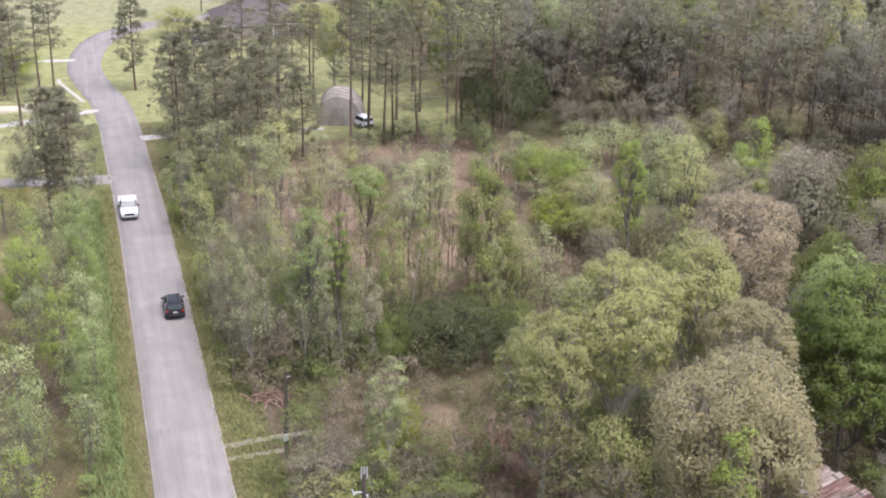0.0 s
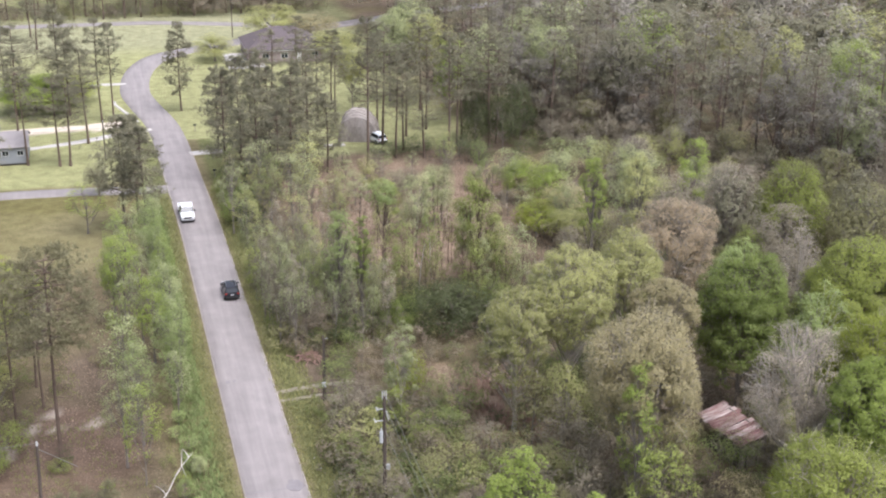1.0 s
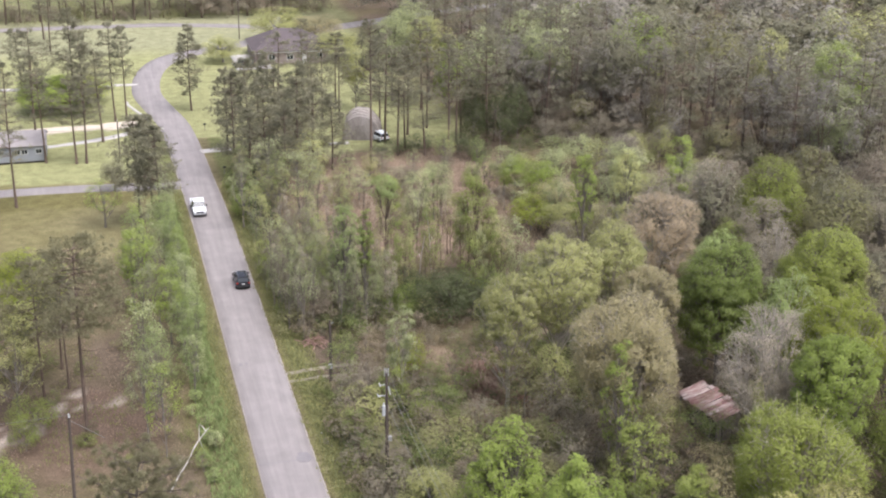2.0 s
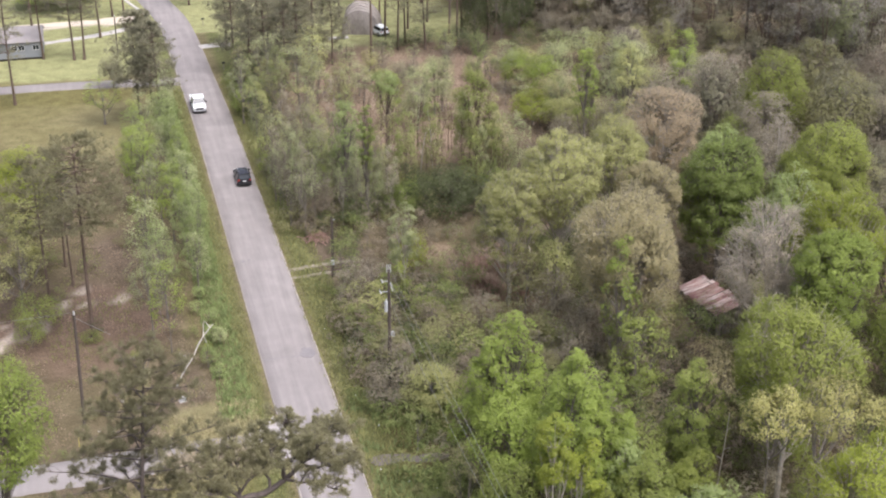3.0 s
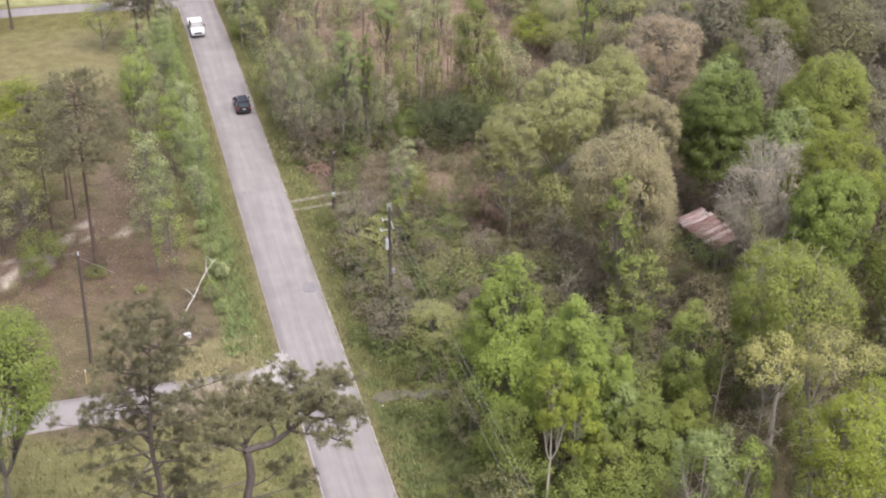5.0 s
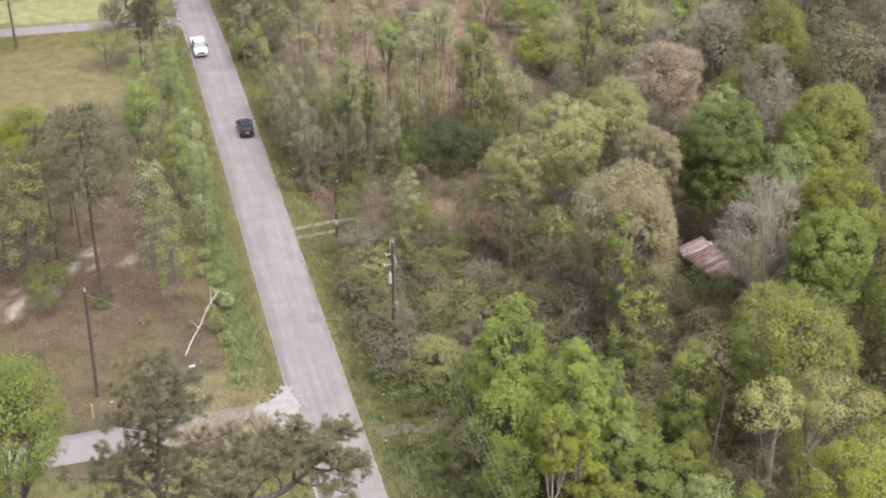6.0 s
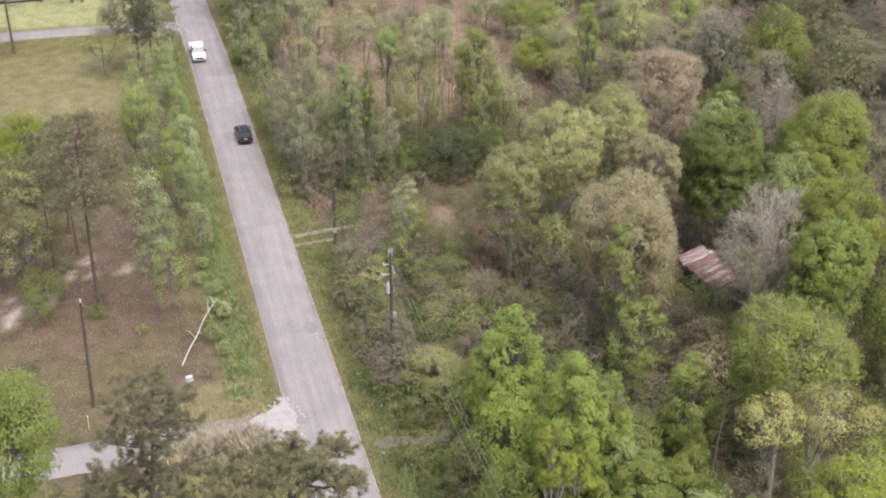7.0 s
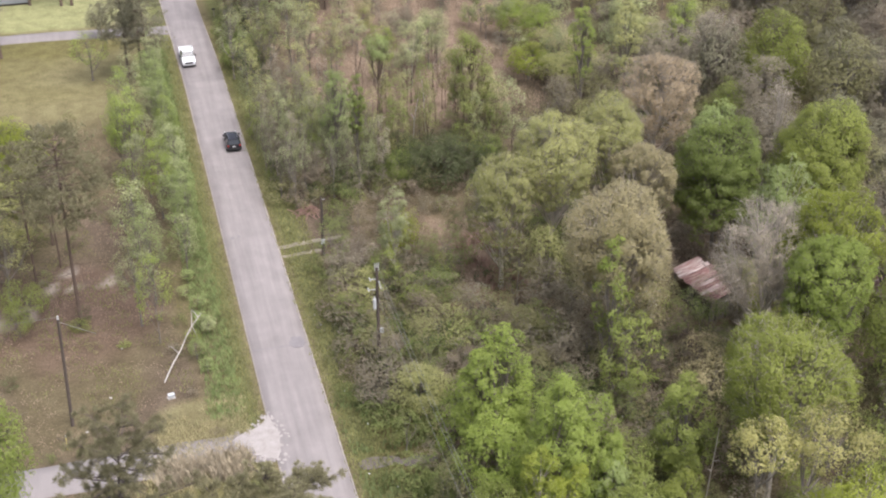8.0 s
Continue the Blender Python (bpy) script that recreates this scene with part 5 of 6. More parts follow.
def near_pine():
    """An old pine: long crooked limbs, the lower ones wide and drooping on one side, with bare wood between the bunches."""
    rng = np.random.default_rng(401)
    thing = new("pine_tree")
    x, y = -15.0, -67.3
    thing.matrix_basis = pose(x, y, ground_z(x, y))
    spine = smooth_line([(0, 0, -0.3), (0.2, 0, 6), (0.2, 0, 11), (0.28, 0, 15.5), (0.1, 0, 18), (0.45, 0, 22), (0.75, 0, 25), (1.0, 0, 27.2)], 0.8)
    wood = [tube(spine, np.linspace(0.31, 0.05, len(spine)) * np.r_[1.3, np.ones(len(spine) - 1)], 9)]
    cs, ws = [], []
    for i in range(82):
        f = min(1, max(0, (i + rng.uniform(-0.4, 0.4)) / 81))
        z = 9.0 + 17.9 * f ** 0.95
        ang = i * 2.399 + rng.uniform(-0.5, 0.5)
        root = np.array([np.interp(z, spine[:, 2], spine[:, 0]), 0, z])
        reach = np.interp(z, [9, 13, 16, 18.5, 22, 25, 27], [2.6, 3.5, 2.6, 3.4, 4.1, 3.1, 1.5]) * rng.uniform(0.65, 1.1)
        if math.sin(ang) < -0.55 and i % 3 and z < 21:
            continue
        if 14.2 < z < 16.4 and i % 2:
            continue
        if math.cos(ang) < -0.2 and 16.5 < z < 19.5:
            reach *= 1.55
        rise = 0.5 * max(0, f - 0.3) - 0.06
        tip = root + np.array([math.cos(ang) * reach, math.sin(ang) * reach * 0.9, reach * (rise + rng.uniform(-0.12, 0.15))])
        mid = (root + tip) / 2 + rng.normal(size=3) * 0.22 * [1, 1, 0.7]
        line = smooth_line([tuple(root), tuple(mid), tuple(tip)], 0.4)
        bough(rng, wood, cs, ws, line, 0.075 * (1.25 - 0.6 * f), 0.34 - 0.3 * max(0, f - 0.4), int(3 + reach * 2.5 + 3 * max(0, f - 0.4)), 0.95, 3)
    for _ in range(18):
        z, ang, ln = rng.uniform(4, 15), rng.uniform(0, 6.28), rng.uniform(0.5, 2.0)
        root = np.array([np.interp(z, spine[:, 2], spine[:, 0]), 0, z])
        wood.append(tube(bow(root, root + [math.cos(ang) * ln, math.sin(ang) * ln, ln * rng.uniform(-0.1, 0.4)], -0.1, 4), 0.04 * np.array([1, 0.8, 0.5, 0.3]), 4))
    part("trunk", smooth(np_mesh("trunk", *joined(wood))), NEAR_BARK, thing)
    part("crown", np_mesh("crown", *needle_tufts(rng, np.array(cs), np.array(ws), 0.25, 40, 0.06)), LEAF["near_pine"], thing)
    tagged(thing, "tall old pine with an open crown and dead stubs", "tree")


def forked_pine():
    """A leaning pine whose trunk forks into long limbs that carry a flat crown."""
    rng = np.random.default_rng(411)
    thing = new("pine_tree")
    x, y = -11.0, -67.6
    thing.matrix_basis = pose(x, y, ground_z(x, y))
    spine = smooth_line([(0, 0, -0.3), (0.1, 0, 5), (0.5, 0, 10.4), (1.2, 0, 12.6), (1.75, 0, 15.0), (1.6, 0, 16.9)], 0.8)
    wood = [tube(spine, np.linspace(0.38, 0.24, len(spine)), 9)]
    fork, elbow, bend = (1.6, 0, 16.9), (4.3, 0.0, 17.9), (5.3, 0.1, 18.7)
    cs, ws = [], []
    # one strong limb swings out to the road side and carries most of the crown
    strong = smooth_line([fork, (2.2, 0, 17.05), (3.1, 0, 17.15), elbow, bend], 0.3)
    wood.append(tube(strong, np.linspace(0.22, 0.13, len(strong)), 8))
    arms = ((bend, (6.5, 0.3, 19.0), (7.8, 0.2, 18.6), (8.7, 0.0, 18.0)), (bend, (5.9, 0.8, 19.7), (6.8, 1.2, 20.3), (7.7, 1.0, 20.5)), (bend, (5.2, 0.6, 19.8), (4.7, 1.0, 20.9), (4.3, 0.8, 21.7)),
            (bend, (5.8, -0.6, 19.6), (6.1, -1.0, 20.5), (5.9, -1.0, 21.2)), (bend, (6.6, -0.8, 18.8), (7.6, -1.4, 19.3), (8.3, -1.2, 19.7)), (elbow, (4.0, 1.0, 19.0), (3.4, 1.6, 19.9), (2.7, 1.6, 20.3)),
            (elbow, (5.0, -0.9, 18.2), (6.2, -1.6, 18.2), (7.2, -1.9, 17.9)), (fork, (2.1, 0.1, 18.1), (3.0, 0.2, 18.6), (3.8, 0.8, 19.9)), (fork, (0.8, 0.0, 18.0), (0.0, 0.0, 18.7), (-1.0, 0.0, 18.8), (-1.7, 0.2, 18.4)),
            (elbow, (4.2, -0.5, 19.1), (4.9, -0.9, 19.9), (5.2, -0.8, 20.4)), (bend, (6.3, 0.9, 19.3), (7.4, 1.6, 19.6), (8.4, 1.5, 19.4)), (strong[6], (3.2, 0.6, 18.5), (3.3, 1.1, 19.3), (2.5, 0.9, 19.8)),
            (fork, (0.9, 0.5, 18.3), (0.3, 1.2, 19.2), (-0.4, 1.5, 19.6)), (fork, (1.5, 0.7, 18.3), (1.6, 1.5, 19.3), (1.4, 2.0, 20.0)), (fork, (0.7, -0.4, 17.7), (-0.3, -0.7, 18.2), (-1.3, -0.6, 18.1)))
    for a in arms:
        limb = smooth_line([tuple(p) for p in a], 0.4)
        limb[1:-1] += rng.normal(size=(len(limb) - 2, 3)) * 0.06
        bough(rng, wood, cs, ws, limb, 0.105, 0.3, 40, 1.25, 3, 0.65)
    # weaker limbs lower down the trunk
    for z, ang, reach in ((14.6, 3.3, 3.4), (14.0, 0.5, 3.4), (13.2, 0.1, 4.4), (12.2, 5.9, 4.4), (11.6, 2.8, 3.4), (10.8, 0.3, 4.0), (10.2, 3.5, 3.2), (9.6, 0.9, 3.6), (8.9, 5.8, 3.4)):
        root = np.array([np.interp(z, spine[:, 2], spine[:, 0]), 0, z])
        tip = root + np.array([math.cos(ang) * reach, math.sin(ang) * reach, reach * 0.12])
        bough(rng, wood, cs, ws, smooth_line([tuple(root), tuple((root + tip) / 2 + [0, 0, -0.2]), tuple(tip)], 0.4), 0.06, 0.5, 11, 0.8, 5)
    for _ in range(14):
        k = rng.integers(3, len(spine) - 1)
        ang, ln = rng.uniform(0, 6.28), rng.uniform(0.5, 1.8)
        wood.append(tube(bow(spine[k], spine[k] + [math.cos(ang) * ln, math.sin(ang) * ln, ln * 0.1], -0.15, 4), 0.05 * np.array([1, 0.8, 0.5, 0.3]), 3))
    part("trunk", smooth(np_mesh("trunk", *joined(wood))), NEAR_BARK, thing)
    part("crown", np_mesh("crown", *needle_tufts(rng, np.array(cs), np.array(ws), 0.25, 40, 0.06)), LEAF["near_pine"], thing)
    tagged(thing, "leaning pine with forked limbs and a flat crown", "tree")


near_pine()
forked_pine()

# ---- paint, metal, glass ----
POLE_WOOD = surface("creosoted_pole_wood", (0.045, 0.036, 0.03), (0.13, 0.105, 0.09), 1.0, 14, 0.9, 0.15, stretch=(1, 1, 0.15))
GREY_WOOD = surface("weathered_planks", (0.13, 0.115, 0.10), (0.30, 0.27, 0.24), 1.2, 15, 0.9, 0.15, stretch=(1, 1, 0.2))
INSULATOR = surface("white_porcelain", (0.42, 0.42, 0.41), (0.52, 0.52, 0.51), 4, 20, 0.35, 0.5, bump=0.05)
TANK = surface("pale_grey_steel", (0.36, 0.37, 0.38), (0.48, 0.49, 0.49), 3, 20, 0.5, 0.4, bump=0.05)
WIRE = surface("aluminium_wire", (0.20, 0.20, 0.19), (0.33, 0.33, 0.31), 4, 20, 0.5, 0.4, 0.3, bump=0.05)
WHITE_PAINT = surface("white_car_paint", (0.72, 0.73, 0.74), (0.80, 0.81, 0.82), 0.8, 6, 0.3, 0.5, bump=0.02)
BLACK_PAINT = surface("black_car_paint", (0.012, 0.012, 0.016), (0.025, 0.025, 0.03), 0.8, 6, 0.25, 0.5, bump=0.02)
RUBBER = surface("tyre_rubber", (0.015, 0.015, 0.015), (0.035, 0.034, 0.033), 3, 20, 0.85, 0.2)
ALLOY = surface("alloy_rim", (0.40, 0.40, 0.42), (0.60, 0.60, 0.62), 3, 20, 0.35, 0.5, 0.8, bump=0.05)
TRIM = surface("black_plastic", (0.02, 0.02, 0.02), (0.045, 0.045, 0.045), 3, 20, 0.6, 0.3)
RED_LAMP = surface("red_lamp_glass", (0.25, 0.015, 0.012), (0.40, 0.03, 0.02), 3, 20, 0.2, 0.5, bump=0.02)
CLEAR_LAMP = surface("clear_lamp_glass", (0.62, 0.63, 0.65), (0.78, 0.79, 0.80), 3, 20, 0.15, 0.5, bump=0.02)
PLATE = surface("plate_white", (0.5, 0.5, 0.5), (0.6, 0.6, 0.6), 3, 20, 0.5, 0.4, bump=0.02)
SIDING = surface("grey_siding", (0.20, 0.21, 0.225), (0.28, 0.29, 0.305), 0.6, 8, 0.7, 0.3)
WHITE_TRIM = surface("white_trim_paint", (0.55, 0.55, 0.54), (0.68, 0.68, 0.66), 2, 12, 0.6, 0.3)
SHINGLE = surface("dark_shingles", (0.074, 0.061, 0.064), (0.125, 0.105, 0.106), 0.6, 6, 0.95, 0.1)
PALE_SHINGLE = surface("pale_brown_shingles", (0.20, 0.18, 0.175), (0.30, 0.275, 0.265), 0.6, 6, 0.9, 0.2)
BRICK = surface("tan_brick", (0.21, 0.17, 0.158), (0.31, 0.26, 0.24), 0.8, 7, 0.9, 0.2)
CANVAS = surface("weathered_canvas", (0.14, 0.12, 0.106), (0.38, 0.342, 0.31), 0.7, 5, 0.9, 0.1, stretch=(1, 1, 0.25))
# near-black brown: shed floors, and shade painted beneath the mobile home
DARK_INSIDE = surface("dark_floor_and_shade", (0.03, 0.026, 0.022), (0.07, 0.06, 0.05), 1.0, 8, 0.95, 0.1)
DEAD_WOOD = surface("bleached_dead_wood", (0.32, 0.29, 0.26), (0.50, 0.47, 0.43), 1.5, 12, 0.9, 0.15)
RED_WOOD = surface("reddish_cut_wood", (0.2, 0.12, 0.095), (0.36, 0.24, 0.2), 2, 14, 0.9, 0.15)
YELLOW = surface("faded_yellow_paint", (0.50, 0.42, 0.12), (0.66, 0.56, 0.20), 3, 15, 0.7, 0.3)


def glass_material():
    m, nodes, links, b = material("tinted_glass", 0.08, 0.5)
    b.inputs["Base Color"].default_value = (0.02, 0.024, 0.028, 1)
    grime = noisy(nodes, links, 2.0, 3)
    rr = nodes.new("ShaderNodeMapRange")
    rr.inputs["To Min"].default_value, rr.inputs["To Max"].default_value = 0.05, 0.18
    links.new(grime, rr.inputs["Value"])
    links.new(rr.outputs["Result"], b.inputs["Roughness"])
    return m


GLASS = glass_material()


def rust_material():
    m, nodes, links, b = material("rusted_roof_sheet", 0.7, 0.35)
    info = nodes.new("ShaderNodeObjectInfo")
    streak = noisy(nodes, links, 1.2, 5, stretch=(0.5, 3.0, 1))
    add = nodes.new("ShaderNodeMath")
    add.operation = "MULTIPLY_ADD"
    add.inputs[1].default_value, add.inputs[2].default_value = 0.42, -0.16
    links.new(info.outputs["Random"], add.inputs[0])
    s = nodes.new("ShaderNodeMath")
    links.new(streak, s.inputs[0])
    links.new(add.outputs[0], s.inputs[1])
    col = ramp(nodes, links, s.outputs[0], [(0.34, (0.10, 0.05, 0.045)), (0.5, (0.19, 0.11, 0.1)), (0.62, (0.25, 0.19, 0.175)), (0.8, (0.38, 0.335, 0.315))])
    links.new(col, b.inputs["Base Color"])
    return m


RUST = rust_material()


# ---- solid shapes ----
def box(x0, x1, y0, y1, z0, z1, bevel=0.0):
    bm = bmesh.new()
    bmesh.ops.create_cube(bm, size=1)
    for v in bm.verts:
        v.co = ((x0 + x1) / 2 + v.co.x * (x1 - x0), (y0 + y1) / 2 + v.co.y * (y1 - y0), (z0 + z1) / 2 + v.co.z * (z1 - z0))
    if bevel:
        bmesh.ops.bevel(bm, geom=bm.edges[:], offset=bevel, segments=2, affect="EDGES")
    return bm


def rod(a, b, r0, r1=None, sides=10):
    """A capped tapered cylinder between two points."""
    a, b = Vector(a), Vector(b)
    bm = bmesh.new()
    bmesh.ops.create_cone(bm, cap_ends=True, segments=sides, radius1=r0, radius2=r0 if r1 is None else r1, depth=(b - a).length)
    bm.transform(Matrix.Translation((a + b) / 2) @ (b - a).to_track_quat("Z", "Y").to_matrix().to_4x4())
    return bm


def loft(sections):
    """A closed skin over rings of points of equal count."""
    bm = bmesh.new()
    rings = [[bm.verts.new(p) for p in s] for s in sections]
    n = len(rings[0])
    for a, b in zip(rings, rings[1:]):
        for i in range(n):
            bm.faces.new((a[i], a[(i + 1) % n], b[(i + 1) % n], b[i]))
    bm.faces.new(rings[0][::-1])
    bm.faces.new(rings[-1])
    bmesh.ops.recalc_face_normals(bm, faces=bm.faces)
    return bm


def slab(points, thick):
    """A flat panel through the points, with thickness along its normal."""
    bm = bmesh.new()
    f = bm.faces.new([bm.verts.new(p) for p in points])
    f.normal_update()
    n = f.normal.copy()
    out = bmesh.ops.extrude_face_region(bm, geom=[f])
    for v in out["geom"]:
        if isinstance(v, bmesh.types.BMVert):
            v.co += n * thick
    bmesh.ops.recalc_face_normals(bm, faces=bm.faces)
    return bm


# ---- vehicles ----
def wheel(thing, x, y, r, w):
    s = 1 if x > 0 else -1
    ob = part("wheel", rod((x - s * w, y, r), (x, y, r), r, sides=20), TRIM, thing)
    bm = bmesh.new()
    for k in range(20):
        a0, a1 = k * math.pi / 10, (k + 1) * math.pi / 10
        ring = lambda a: [(x - s * w, y + math.cos(a) * r * q, r + math.sin(a) * r * q) for q in (0.7, 1.0)] + [(x, y + math.cos(a) * r * q, r + math.sin(a) * r * q) for q in (1.0, 0.66)]
        p, q = [bm.verts.new(c) for c in ring(a0)], [bm.verts.new(c) for c in ring(a1)]
        for i in range(3):
            bm.faces.new((p[i], p[i + 1], q[i + 1], q[i]))
    part("tyre", bm, RUBBER, ob)
    part("rim", rod((x - s * 0.05, y, r), (x + s * 0.012, y, r), r * 0.62, r * 0.56, 14), ALLOY, ob)


def body_ring(y, hw, z0, z1, tuck=0.08):
    return [(-hw + tuck, y, z0), (-hw, y, z0 + (z1 - z0) * 0.35), (-hw, y, z0 + (z1 - z0) * 0.7), (-hw + tuck, y, z1 - 0.02), (-hw * 0.5, y, z1), (hw * 0.5, y, z1),
            (hw - tuck, y, z1 - 0.02), (hw, y, z0 + (z1 - z0) * 0.7), (hw, y, z0 + (z1 - z0) * 0.35), (hw - tuck, y, z0)]


def shaded(ob, angle=35):
    for p in ob.data.polygons:
        p.use_smooth = True
    ob.data.set_sharp_from_angle(angle=radians(angle))
    return ob


def suv(x, y, turn, paint, label):
    """A five-door sport utility; its nose points along +y before the turn."""
    t = new("suv")
    t.matrix_basis = pose(x, y, 0.066, 0, 0, turn)
    shaded(part("body", loft([body_ring(-2.28, 0.74, 0.45, 0.82), body_ring(-2.22, 0.86, 0.34, 1.02), body_ring(-1.6, 0.92, 0.28, 1.06), body_ring(0.2, 0.93, 0.26, 1.02), body_ring(1.2, 0.92, 0.28, 0.98),
                              body_ring(1.95, 0.88, 0.3, 0.9), body_ring(2.25, 0.78, 0.36, 0.78), body_ring(2.32, 0.66, 0.42, 0.66)]), paint, t))
    roof = lambda yy, hw, z: [(-hw, yy, z - 0.07), (-hw * 0.8, yy, z), (hw * 0.8, yy, z), (hw, yy, z - 0.07), (hw, yy, z - 0.11), (-hw, yy, z - 0.11)]
    shaded(part("roof", loft([roof(-1.95, 0.66, 1.58), roof(-1.4, 0.69, 1.68), roof(-0.4, 0.70, 1.71), roof(0.25, 0.68, 1.66)]), paint, t))
    part("windscreen", slab([(-0.62, 0.28, 1.57), (0.62, 0.28, 1.57), (0.78, 1.05, 1.01), (-0.78, 1.05, 1.01)], 0.02), GLASS, t)
    part("rear_window", slab([(-0.62, -1.97, 1.5), (0.62, -1.97, 1.5), (0.74, -2.2, 1.06), (-0.74, -2.2, 1.06)], 0.02), GLASS, t)
    for s in (-1, 1):
        part("side_window", slab([(s * 0.69, -1.9, 1.5), (s * 0.70, 0.2, 1.58), (s * 0.88, 0.95, 1.03), (s * 0.90, -2.1, 1.05)], 0.02 * s), GLASS, t)
        part("pillar", rod((s * 0.70, -0.55, 1.62), (s * 0.915, -0.5, 1.02), 0.05, sides=6), TRIM, t)
        part("roof_rail", rod((s * 0.58, -1.7, 1.72), (s * 0.58, 0.0, 1.76), 0.025, sides=6), ALLOY, t)
        part("door_mirror", box(s * 1.0 - 0.1, s * 1.0 + 0.1, 0.7, 0.86, 1.0, 1.16, 0.03), paint, t)
        part("tail_light", box(s * 0.72 - 0.12, s * 0.72 + 0.12, -2.29, -2.2, 0.82, 1.0, 0.02), RED_LAMP, t, "red tail light")
        part("headlight", box(s * 0.66 - 0.16, s * 0.66 + 0.16, 2.12, 2.27, 0.66, 0.8, 0.03), CLEAR_LAMP, t)
        for yy in (-1.42, 1.4):
            wheel(t, s * 0.93, yy, 0.36, 0.24)
    part("rear_bumper", box(-0.8, 0.8, -2.36, -2.2, 0.36, 0.58, 0.04), TRIM, t)
    part("number_plate", box(-0.2, 0.2, -2.31, -2.27, 0.72, 0.86, 0.01), PLATE, t, "plain white plate")
    part("grille", box(-0.5, 0.5, 2.24, 2.33, 0.48, 0.68, 0.02), TRIM, t)
    return tagged(t, label, "car")


def pickup(x, y, turn, paint, label):
    """A crew-cab pickup truck with an open bed."""
    t = new("pickup_truck")
    t.matrix_basis = pose(x, y, 0.066, 0, 0, turn)
    shaded(part("body", loft([body_ring(-0.62, 0.96, 0.42, 1.2), body_ring(0.3, 0.98, 0.4, 1.2), body_ring(1.15, 0.98, 0.4, 1.2), body_ring(1.3, 0.97, 0.4, 1.18), body_ring(2.5, 0.95, 0.42, 1.1), body_ring(2.85, 0.9, 0.46, 1.0), body_ring(2.95, 0.82, 0.5, 0.9)]), paint, t))
    roof = lambda yy, hw, z: [(-hw, yy, z - 0.08), (-hw * 0.8, yy, z), (hw * 0.8, yy, z), (hw, yy, z - 0.08), (hw, yy, z - 0.13), (-hw, yy, z - 0.13)]
    shaded(part("roof", loft([roof(-0.55, 0.72, 1.86), roof(0.0, 0.75, 1.92), roof(0.7, 0.74, 1.9), roof(0.95, 0.71, 1.83)]), paint, t))
    part("windscreen", slab([(-0.68, 0.98, 1.74), (0.68, 0.98, 1.74), (0.84, 1.6, 1.19), (-0.84, 1.6, 1.19)], 0.02), GLASS, t)
    part("rear_window", slab([(-0.66, -0.56, 1.76), (0.66, -0.56, 1.76), (0.8, -0.66, 1.22), (-0.8, -0.66, 1.22)], 0.02), GLASS, t)
    part("bed_floor", box(-0.9, 0.9, -2.85, -0.62, 0.6, 0.68), TRIM, t)
    part("tailgate", box(-0.9, 0.9, -2.95, -2.85, 0.5, 1.16, 0.03), paint, t)
    part("front_bumper", box(-0.92, 0.92, 2.88, 3.04, 0.42, 0.62, 0.04), ALLOY, t)
    part("grille", box(-0.55, 0.55, 2.92, 3.0, 0.66, 0.94, 0.02), TRIM, t)
    part("number_plate", box(-0.16, 0.16, 3.03, 3.06, 0.46, 0.58, 0.01), PLATE, t, "plain white plate")
    for s in (-1, 1):
        part("bed_side", box(s * 0.94 - 0.05, s * 0.94 + 0.05, -2.9, -0.62, 0.42, 1.2, 0.03), paint, t)
        part("side_window", slab([(s * 0.745, -0.52, 1.76), (s * 0.745, 0.92, 1.76), (s * 0.93, 1.45, 1.21), (s * 0.95, -0.6, 1.21)], 0.02 * s), GLASS, t)
        part("door_mirror", box(s * 1.08 - 0.11, s * 1.08 + 0.11, 1.15, 1.32, 1.18, 1.42, 0.03), TRIM, t)
        part("headlight", box(s * 0.74 - 0.14, s * 0.74 + 0.14, 2.86, 2.97, 0.72, 0.94, 0.02), CLEAR_LAMP, t)
        part("tail_light", box(s * 0.86 - 0.06, s * 0.86 + 0.06, -2.97, -2.9, 0.75, 1.1, 0.01), RED_LAMP, t, "red tail light")
        for yy in (-1.75, 1.95):
            wheel(t, s * 0.98, yy, 0.4, 0.27)
    return tagged(t, label, "pickup truck")


suv(1.2, 24.0, 0, BLACK_PAINT, "black sport utility car driving along the road")
pickup(-1.55, 54.0, 180, WHITE_PAINT, "white crew-cab pickup truck on the road")
suv(16.6, 149.6, 100, BLACK_PAINT, "dark car parked on a concrete pad")
suv(32.7, 86.0, 18, WHITE_PAINT, "white car parked beside the canvas shelter")


